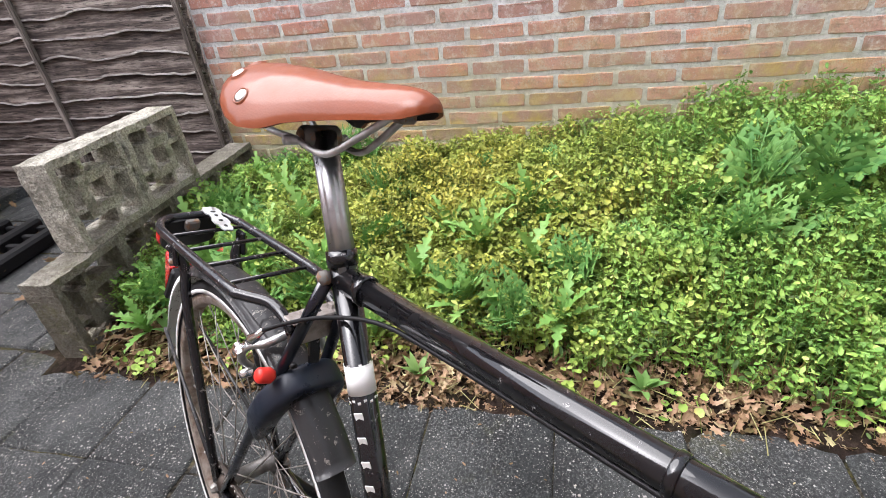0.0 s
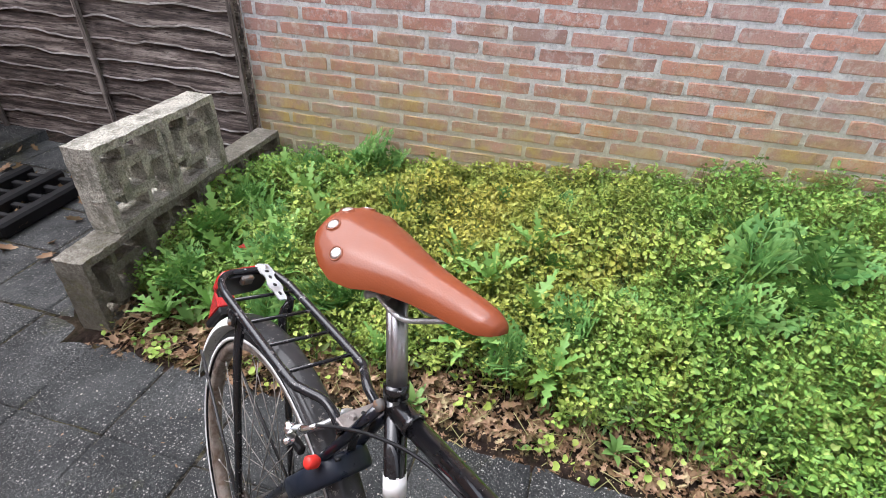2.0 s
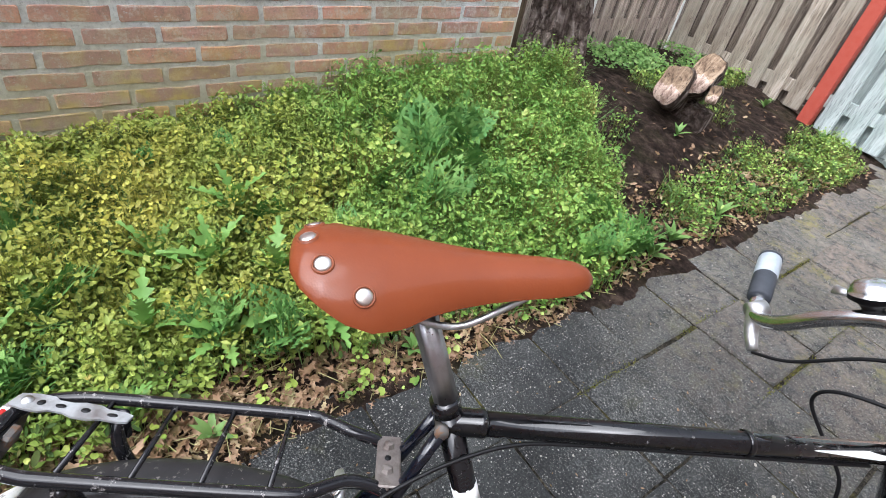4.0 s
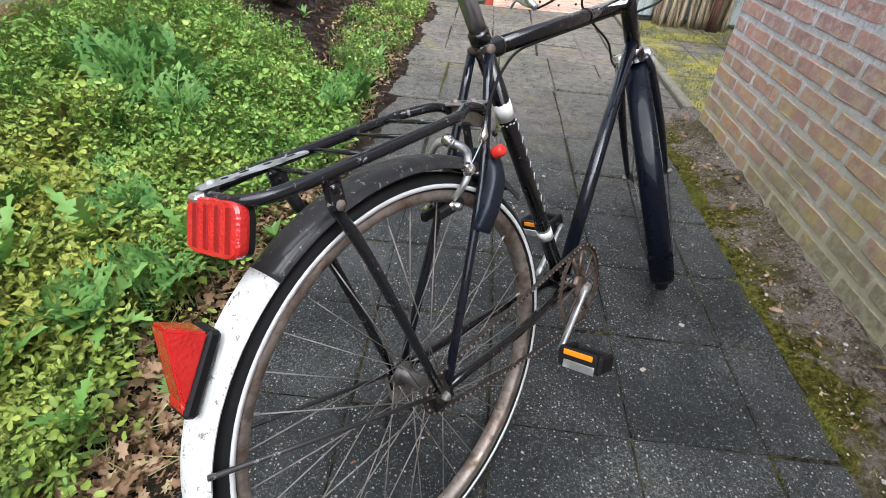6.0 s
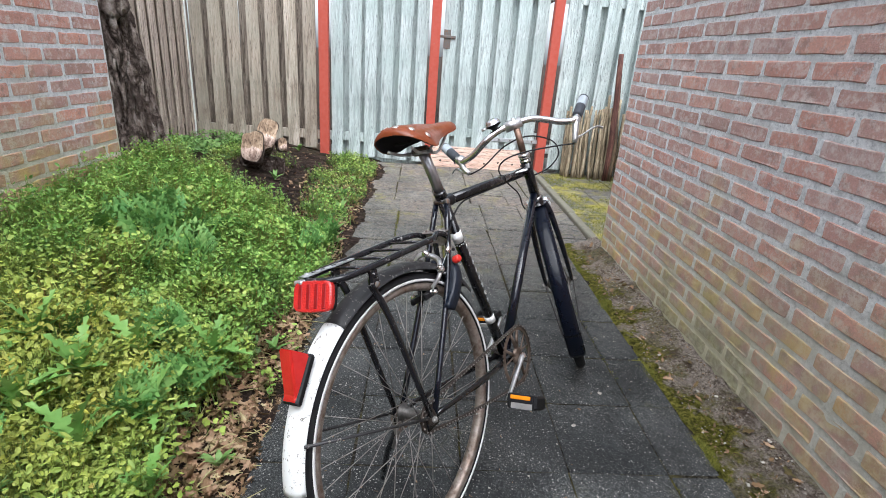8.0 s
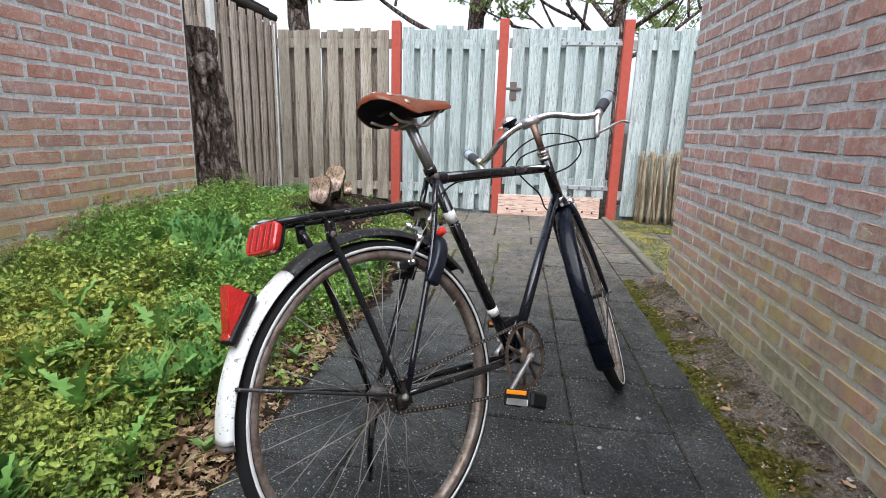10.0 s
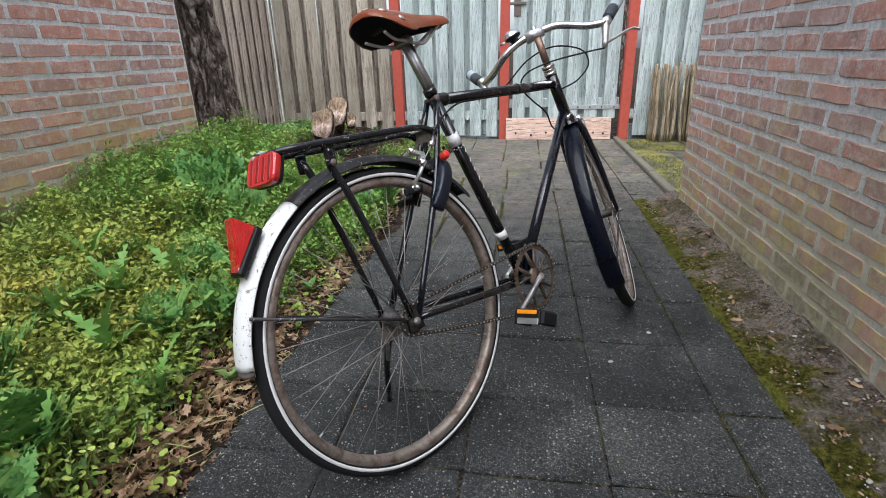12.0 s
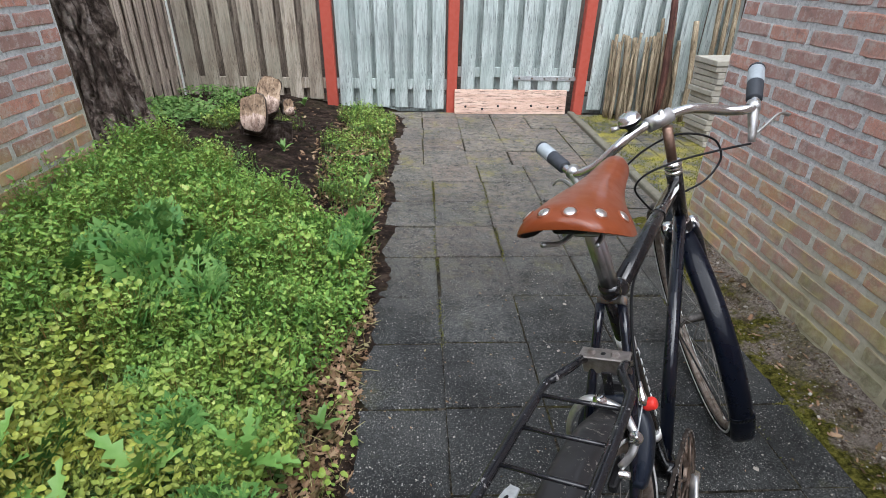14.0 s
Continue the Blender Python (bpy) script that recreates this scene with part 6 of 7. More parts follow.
def mudguards():
    c = (0, 0, 0)
    rear = part("rear_mudguard", moved(arc_guard(c, 0.3650, 38, 122, 0.0275, 0.017), REAR), M_GUARD, bike, "scuffed black rear mudguard")
    part("white_tail", moved(arc_guard(c, 0.3660, 121.5, 173, 0.0275, 0.017, 0.0016, 30), REAR), M_TAIL, rear, "chipped white painted tail of the mudguard")
    part("frayed_edge", moved(arc_guard(c, 0.3647, 172.5, 175.0, 0.024, 0.017, 0.002, 3), REAR), M_IRON, rear)
    front = part("front_mudguard", moved(arc_guard(tuple(FRONT_HUB), 0.3635, 42, 204, 0.0275, 0.017), STEER), M_FENDER, bike, "glossy dark front mudguard")
    part("mud_flap", moved(arc_guard(tuple(FRONT_HUB), 0.3650, 194, 211, 0.0290, 0.013, 0.003, 8), STEER), M_FENDER, front, "scuffed dark mud flap")
    for s in (-1, 1):
        a = radians(158)
        part("mudguard_stay", tube([((DROP_R if s > 0 else DROP_L) + s * 0.003, 0.0, AXLE_W + 0.004), tuple(REAR @ Vector((s * 0.030, 0.354 * math.cos(a), 0.354 * math.sin(a))))], 0.0034, 8), M_GUARD, bike)
        b = radians(196)
        part("mudguard_stay", moved(tube([FRONT_HUB + Vector((s * 0.055, 0, 0)), FRONT_HUB + Vector((s * 0.031, 0.350 * math.cos(b), 0.350 * math.sin(b)))], 0.0026, 8), STEER), M_GUARD, bike)


def tail_lights():
    light = part("tail_light_base", box(-0.0205, 0.0205, -0.012, 0.004, -0.047, 0.047, 0.004), M_DARK, bike, "black tail light base", pose(-0.010, -0.2845, 0.5840, -38, 0, 0), False)
    bm = bmesh.new()
    bmesh.ops.create_cube(bm, size=1)
    for v in bm.verts:
        front = v.co.y < 0
        v.co = Vector((v.co.x * (0.033 if front else 0.040), -0.056 if front and v.co.z > 0 else (-0.016 if front else -0.011), v.co.z * (0.074 if front else 0.090) + (0.006 if front else 0)))
    bmesh.ops.bevel(bm, geom=list(bm.edges), offset=0.003, segments=2, affect="EDGES")
    bm.verts.index_update()
    part("tail_light_lens", ([tuple(v.co) for v in bm.verts], [tuple(v.index for v in f.verts) for f in bm.faces]), M_LENS, light, "red wedge-shaped tail light lens", smooth=False)
    bm.free()
    outline = []
    for i in range(40):
        a = 2 * math.pi * i / 40
        ca, sa = math.cos(a), math.sin(a)
        outline.append((0.0470 * math.copysign(abs(ca) ** 0.38, ca), 0.0300 * math.copysign(abs(sa) ** 0.42, sa)))
    verts = [(x * k, y, z * k) for y, k in ((0.0, 0.97), (-0.004, 1.0), (-0.011, 1.0), (-0.014, 0.94)) for x, z in outline]
    n = len(outline)
    faces = [(r * n + i, r * n + (i + 1) % n, (r + 1) * n + (i + 1) % n, (r + 1) * n + i) for r in range(3) for i in range(n)]
    faces += [tuple(range(n)), tuple(3 * n + i for i in range(n))[::-1]]
    refl = part("rear_reflector", (verts, faces), M_LENS, bike, "wide red reflector under the rack", pose(-0.005, -0.208, 0.7165, -23, 0, 5.5), False)
    part("reflector_back", ([(x * 0.97, y, z * 0.97) for y in (0.0005, 0.007) for x, z in outline], [(i, (i + 1) % n, n + (i + 1) % n, n + i) for i in range(n)] + [tuple(range(n)), tuple(n + i for i in range(n))[::-1]]), M_DARK, refl, "black back of the reflector", smooth=False)
    for x in (-0.028, -0.008, 0.012, 0.031):
        part("reflector_rib", box(x - 0.0045, x + 0.0045, -0.0152, -0.0132, -0.0235, 0.0235, 0.001), M_RIB, refl, smooth=False)
    part("reflector_bracket", box(-0.012, 0.012, 0.004, 0.016, 0.010, 0.030, 0.003), M_IRON, refl, smooth=False)


def luggage_rack():
    z = 0.744
    half = [(0.034, 0.214, 0.726), (0.034, 0.192, 0.738), (0.037, 0.165, z), (0.053, 0.132, z), (0.060, 0.098, z), (0.060, -0.10, z), (0.058, -0.145, z), (0.048, -0.180, z), (0.028, -0.198, z), (0.0, -0.200, z)]
    loop = [(x - 0.004, y, w) for x, y, w in half + [(-x, y, w) for x, y, w in half[-2::-1]]]
    rack = part("luggage_rack", tube(loop, 0.0074, 12, 4), M_RACK, bike, "worn black tubular luggage rack")
    for y in (-0.112, -0.043, 0.024, 0.091):
        part("cross_bar", tube([(-0.062, y, z), (0.054, y, z)], 0.0032, 8), M_RACK, rack)
    for s in (-1, 1):
        leg = part("rack_leg", tube([(s * 0.058, -0.105, z - 0.012), (s * 0.040, -0.100, 0.700), (s * 0.046, -0.075, 0.62), ((DROP_R if s > 0 else DROP_L) + s * 0.004, -0.004, 0.352)], [0.0065, 0.0085, 0.0075, 0.0065], 10, 3), M_RACK, rack)
        part("leg_tab", box(s * 0.052 - 0.0045, s * 0.052 + 0.0045, -0.116, -0.092, 0.700, 0.740, 0.003), M_RACK, leg, smooth=False)
        part("bolt", lathe([(0.0, 0.0), (0.006, 0.001), (0.007, 0.006)], 8, "x"), M_IRON, leg, m=pose(s * 0.060, -0.103, 0.706, 0, 0, 0 if s < 0 else 180))
    plate = part("front_plate", box(-0.042, 0.034, 0.208, 0.212, 0.704, 0.740, 0.002), M_PLATE, rack, "dull rusty steel mounting plate", smooth=False)
    part("top_plate", box(-0.042, 0.034, 0.196, 0.224, 0.738, 0.742, 0.0015), M_PLATE, plate, smooth=False)
    part("plate_tongue", box(-0.012, 0.004, 0.203, 0.207, 0.640, 0.712, 0.002), M_RACK, plate, smooth=False)
    for x in (-0.024, 0.012):
        part("bolt", lathe([(0.0, 0.006), (0.005, 0.005), (0.0072, 0.0)], 6), M_PLATE, plate, m=pose(x, 0.209, 0.742), smooth=False)
    part("bolt_hole", lathe([(0.0, 0.0012), (0.0035, 0.0010), (0.004, 0.0)], 10), M_DARK, plate, m=pose(-0.006, 0.209, 0.742))
    strip = pose(-0.030, -0.135, z + 0.0085, 0, -3, -8)
    outline = []
    for y, w in ((-0.070, 0.010), (-0.052, 0.0135), (-0.034, 0.0135), (-0.026, 0.009), (-0.010, 0.009), (0.002, 0.0125), (0.020, 0.0125), (0.030, 0.0085), (0.050, 0.0085), (0.060, 0.006)):
        outline.append((w, y))
    n = len(outline)
    verts = [(sx * w, y, zz) for zz in (0.0, 0.0024) for sx in (-1, 1) for w, y in outline]
    faces = [(2 * n + i, 2 * n + i + 1, 3 * n + i + 1, 3 * n + i) for i in range(n - 1)] + [(i, n + i, n + i + 1, i + 1) for i in range(n - 1)]
    faces += [(k * n + i, k * n + i + 1, (k + 2) * n + i + 1, (k + 2) * n + i) for k in (0, 1) for i in range(n - 1)]
    strap = part("perforated_strip", (verts, faces), M_GALV, rack, "bent perforated aluminium strip", m=strip, smooth=False)
    for y, w, h in ((-0.040, 0.0042, 0.0042), (-0.018, 0.0030, 0.0058), (0.010, 0.0036, 0.0050), (0.040, 0.0026, 0.0060)):
        part("slot", lathe([(0.0, 0.0006), (w, 0.0004), (w, -0.001)], 12), M_DARK, strap, m=pose(0, y, 0.0028) @ Matrix.Diagonal((1, h / w, 1, 1)))
    part("strip_bolt", lathe([(0.0, 0.004), (0.005, 0.003), (0.0065, 0.0)], 10), M_ALU, strap, m=pose(0, -0.056, 0.0026))
    part("strip_clamp", box(-0.016, 0.012, -0.080, -0.058, -0.014, -0.0035, 0.003), M_ALU, strap, smooth=False)


def fluted(shape):
    """Presses shallow lengthwise grooves into a straight 36-sided bar."""
    verts, faces = shape
    ends = [sum((Vector(v) for v in verts[k * 36:k * 36 + 36]), Vector()) / 36 for k in (0, 1)]
    out = []
    for i, v in enumerate(verts):
        c = ends[i // 36]
        out.append(c + (Vector(v) - c) * (0.90 if i % 6 in (2, 3) else 1.0))
    return out, faces


def saddle():
    stations = [(0.084, 0.020, 0.994, 0.984), (0.089, 0.042, 0.999, 0.979), (0.101, 0.058, 1.003, 0.972), (0.120, 0.0680, 1.005, 0.962), (0.145, 0.0730, 1.005, 0.950), (0.172, 0.0720, 1.005, 0.943), (0.200, 0.0625, 1.004, 0.945), (0.225, 0.051, 1.002, 0.954), (0.250, 0.0415, 1.001, 0.959), (0.280, 0.034, 1.000, 0.964), (0.315, 0.0285, 1.001, 0.969), (0.345, 0.0255, 1.002, 0.973), (0.368, 0.0215, 1.001, 0.977), (0.381, 0.015, 0.997, 0.982), (0.387, 0.007, 0.991, 0.985)]
    n, fine = 25, []
    stations = [(0.094 + (y + 0.010 * max(0.0, (0.30 - y) / 0.216) - 0.094) * 0.978, w, top + 0.007, low + 0.007) for y, w, top, low in stations]
    u = [s[0] for s in stations]
    for i in range(49):
        t = i / 48 * (len(stations) - 1)
        fine.append([float(np.interp(t, range(len(stations)), [s[k] for s in stations])) for k in range(4)])

    def dome(y):
        """How round the section is: a low dome behind, a fuller arch along the nose."""
        return 0.70 - 0.15 * smooth(0.20, 0.30, y)

    def shell(shrink):
        verts = []
        for y, hw, top, low in fine:
            for j in range(n):
                a = math.pi * j / (n - 1)
                ca = math.cos(a)
                x = -(hw - shrink) * ca
                z = low + (top - low - shrink) * (1 - abs(ca) ** 2.2) ** dome(y)
                verts.append((x, y, z))
        return verts

    rows = len(fine)
    faces = [(i * n + j, i * n + j + 1, (i + 1) * n + j + 1, (i + 1) * n + j) for i in range(rows - 1) for j in range(n - 1)]
    out, inn = shell(0.0), shell(0.005)
    m = len(out)
    lip = []
    for i in range(rows - 1):
        for j in (0, n - 1):
            lip.append((i * n + j, (i + 1) * n + j, m + (i + 1) * n + j, m + i * n + j))
    ends = [tuple(range(n))[::-1], tuple((rows - 1) * n + j for j in range(n))]
    seat = part("saddle", (out, faces + ends), M_LEATHER, bike, "smooth tan leather saddle with large steel rivets")
    part("leather_edge", (out + inn, lip), M_EDGE, seat, smooth=False)
    part("saddle_underside", (inn, [f[::-1] for f in faces]), M_UNDER, seat, "dark hollow underside")
    part("frame_plate", wobble(box(-0.024, 0.024, 0.140, 0.154, 0.966, 0.974, 0.003), 0.002, 9), M_UNDER, seat, smooth=False)

    def on_top(x, y):
        hw, top, low = (float(np.interp(y, u, [s[k] for s in stations])) for k in (1, 2, 3))
        return low + (top - low) * (1 - min(1.0, abs(x) / hw) ** 2.2) ** dome(y)

    for x, y in ((-0.0615, 0.165), (-0.0465, 0.127), (-0.0165, 0.1085), (0.0165, 0.1085), (0.0465, 0.127), (0.0615, 0.165)):
        e = 0.004
        gx = (on_top(x + e, y) - on_top(x - e, y)) / (2 * e)
        gy = (on_top(x, y + e) - on_top(x, y - e)) / (2 * e)
        gx, gy = max(-1.4, min(1.4, gx)), max(-1.4, min(1.4, gy))
        normal = Vector((-gx, -gy, 1)).normalized()
        m4 = Matrix.Translation(Vector((x, y, on_top(x, y))) + normal * 0.0008) @ normal.to_track_quat("Z", "Y").to_matrix().to_4x4()
        part("rivet", lathe([(0.0, 0.0016), (0.0050, 0.0014), (0.0070, 0.0006), (0.0080, -0.0010), (0.0080, -0.004)], 20), M_RIVET, seat, "large dull steel rivet", m4)
        part("rivet_crease", lathe([(0.0078, -0.003), (0.0081, 0.0002), (0.0090, 0.0004), (0.0098, 0.0001), (0.0104, -0.004)], 20), M_CREASE, seat, m=m4)
    for s in (-1, 1):
        part("rail", tube([(s * 0.036, 0.130, 0.956), (s * 0.026, 0.165, 0.944), (s * 0.022, 0.205, 0.942), (s * 0.021, 0.235, 0.936), (s * 0.019, 0.262, 0.938), (s * 0.015, 0.296, 0.957), (s * 0.007, 0.340, 0.985)], 0.0036, 8, 4), M_ALU, seat, "chrome saddle rail")
    part("nose_plate", box(-0.009, 0.009, 0.330, 0.352, 0.978, 0.988, 0.003), M_IRON, seat, smooth=False)
    post = part("seat_post", fluted(tube([SEAT_TOP - Vector((0, -0.01, 0.02)), (0, 0.2175, 0.9500)], 0.0137, 36)), M_POSTM, bike, "fluted grey metal seat post")
    part("post_head", lathe([(0.0090, -0.022), (0.0118, -0.019), (0.0118, 0.019), (0.0090, 0.022)], 14, "x"), M_IRON, post, "dark saddle clamp", pose(0, 0.2120, 0.9455))
    part("clamp_bolt", tube([(-0.037, 0.2060, 0.9415), (0.037, 0.2060, 0.9415)], 0.0050, 8), M_GALV, post)
    part("collar", tube([(0, 0.2590, 0.836), (0, 0.2645, 0.820)], 0.0168, 18), M_BLACK, bike)


def steering():
    stem = part("stem", tube([HEAD_TOP + STEER_AXIS * 0.015, HEAD_TOP + STEER_AXIS * 0.115], 0.0112, 16), M_STEMPOST, bike, "grey quill stem")
    part("stem_clamp", tube([(-0.040, 0.787, 0.966), (0.004, 0.822, 0.978)], 0.0175, 14), M_ALU, stem)
    part("stem_bolt", lathe([(0.0, 0.010), (0.006, 0.009), (0.008, 0.0)], 10), M_CHROME, stem, m=pose(-0.012, 0.800, 0.985, 15, 0, 0))
    bar_points = [(-0.262, 0.787, 0.906), (-0.225, 0.757, 0.884), (-0.196, 0.746, 0.880), (-0.150, 0.740, 0.898), (-0.105, 0.746, 0.932), (-0.062, 0.772, 0.960), (-0.018, 0.806, 0.973), (0.030, 0.841, 0.981), (0.068, 0.872, 0.971), (0.105, 0.897, 0.956), (0.140, 0.914, 0.949), (0.157, 0.932, 0.952), (0.158, 0.972, 0.976)]
    bar = part("handlebar", tube(bar_points, 0.0112, 14, 5), M_CHROME, bike, "curved chrome handlebar")
    for a, b in (((-0.240, 0.768, 0.893), (-0.320, 0.828, 0.938)), ((0.1575, 0.950, 0.962), (0.160, 1.042, 1.020))):
        a, b = Vector(a), Vector(b)
        g = part("grip", tube([a.lerp(b, t) for t in (0.0, 0.03, 0.5, 0.52)], [0.0150, 0.0172, 0.0178, 0.0168], 16), M_GRIP_D, bar, "two-tone grey rubber grip")
        part("grip_end", tube([a.lerp(b, t) for t in (0.50, 0.53, 0.90, 0.97, 1.0)], [0.0172, 0.0182, 0.0180, 0.0165, 0.0110], 16), M_GRIP_L, g, "light grey grip end")
        part("grip_cap", tube([a.lerp(b, t) for t in (0.94, 1.0, 1.02)], [0.0184, 0.0172, 0.0110], 16), M_GRIP_D, g)
    levers = (
        ([(0.157, 0.934, 0.950), (0.156, 0.918, 0.915), (0.153, 0.905, 0.876)], [(0.154, 0.912, 0.888), (0.172, 0.940, 0.896), (0.192, 0.975, 0.909), (0.208, 1.000, 0.914), (0.224, 1.012, 0.905)]),
        ([(-0.215, 0.752, 0.884), (-0.206, 0.748, 0.855), (-0.184, 0.744, 0.832)], [(-0.198, 0.748, 0.838), (-0.228, 0.768, 0.843), (-0.258, 0.792, 0.852), (-0.280, 0.806, 0.850), (-0.296, 0.812, 0.838)]),
    )
    for bracket, blade in levers:
        b = part("brake_lever", tube(blade, [0.0065, 0.0055, 0.0050, 0.0045, 0.0055], 10, 4, flat=0.6), M_ALU, bar, "curved aluminium brake lever")
        part("lever_bracket", tube(bracket, [0.0135, 0.0105, 0.0080], 12, 3), M_ALU, b)
        part("lever_clamp", tube([Vector(bracket[0]) - Vector((0, 0.012, 0.004)), Vector(bracket[0]) + Vector((0, 0.012, 0.004))], 0.0150, 12), M_ALU, b)
    part("brake_cable", tube([(0.152, 0.902, 0.873), (0.10, 0.862, 0.876), (0.02, 0.800, 0.876), (-0.045, 0.758, 0.862), (-0.075, 0.758, 0.828), (-0.062, 0.785, 0.780), (-0.040, 0.812, 0.735), (-0.036, 0.822, 0.692), (-0.024, 0.815, 0.676)], 0.0026, 8, 6), M_DARK, bike, "black brake cable")
    part("brake_cable", tube([(-0.180, 0.742, 0.830), (-0.130, 0.760, 0.850), (-0.06, 0.800, 0.905), (0.01, 0.850, 0.925), (0.075, 0.900, 0.895), (0.090, 0.905, 0.845), (0.060, 0.872, 0.805), (0.020, 0.835, 0.790)], 0.0026, 8, 6), M_DARK, bike, "looping black brake cable")
    part("brake_cable", tube([(0.008, 0.78, 0.7985), (0.008, 0.60, 0.7965), (0.008, 0.42, 0.7945), (0.012, 0.34, 0.790), (0.024, 0.27, 0.768), (0.038, 0.218, 0.742), (0.050, 0.183, 0.720)], 0.0024, 8, 5), M_DARK, bike, "black brake cable along the top tube")
    part("seat_lug", lathe([(0.0142, -0.022), (0.0156, -0.020), (0.0156, 0.016), (0.0166, 0.018), (0.0166, 0.023), (0.0142, 0.025)], 18, "y", True), M_BLACK, bike, m=pose(0, 0.285, 0.8066))
    for y in (0.62,):
        part("cable_clip", lathe([(0.0145, -0.004), (0.0158, -0.003), (0.0158, 0.003), (0.0145, 0.004)], 18, "y", True), M_BLACK, bike, m=pose(0, y, 0.8085 if y < 0.5 else 0.8102))
    bell = part("bell", lathe([(0.0, 0.020), (0.012, 0.0185), (0.021, 0.014), (0.0255, 0.006), (0.0265, 0.0)], 22), M_CHROME, bar, "chrome bell with dark base", pose(-0.074, 0.768, 0.986, 12, -10, 0))
    part("bell_base", lathe([(0.0255, 0.0), (0.026, -0.006), (0.015, -0.012), (0.010, -0.020)], 22), M_DARK, bell)
    part("bell_thumb", tube([(-0.020, -0.010, -0.005), (-0.040, -0.016, -0.003)], [0.004, 0.007], 8, flat=0.5), M_ALU, bell)
    crown = part("fork_crown", moved(lathe([(0.012, 0.018), (0.022, 0.014), (0.026, 0.0), (0.022, -0.016)], 18), STEER @ Matrix.Translation(HEAD_LOW - STEER_AXIS * 0.022)), M_BLACK, bike)
    part("crown_nut", moved(lathe([(0.0, 0.012), (0.010, 0.010), (0.016, 0.004), (0.017, -0.006)], 14), STEER @ Matrix.Translation((0.030, 0.895, 0.688))), M_CHROME, crown, "chrome crown cap")
    part("crown_nut", moved(lathe([(0.0, 0.012), (0.010, 0.010), (0.016, 0.004), (0.017, -0.006)], 14), STEER @ Matrix.Translation((-0.030, 0.895, 0.688))), M_CHROME, crown, "chrome crown cap")
    for s in (-1, 1):
        blade = [(s * 0.022, 0.872, 0.684), (s * 0.036, 0.890, 0.640), (s * 0.046, 0.928, 0.520), (s * 0.050, 0.966, 0.410), (s * 0.052, 1.010, 0.340)]
        part("fork_blade", moved(tube(blade, [0.0125, 0.0115, 0.0105, 0.0085, 0.0070], 12, 4), STEER), M_NAVY, bike)
    caliper = [(0.030, 0.905, 0.690), (0.042, 0.900, 0.668), (0.034, 0.905, 0.640)]
    for s in (-1, 1):
        part("front_brake_arm", moved(tube([(s * x, y, z) for x, y, z in caliper], [0.005, 0.006, 0.005], 8, 3), STEER), M_ALU, bike)


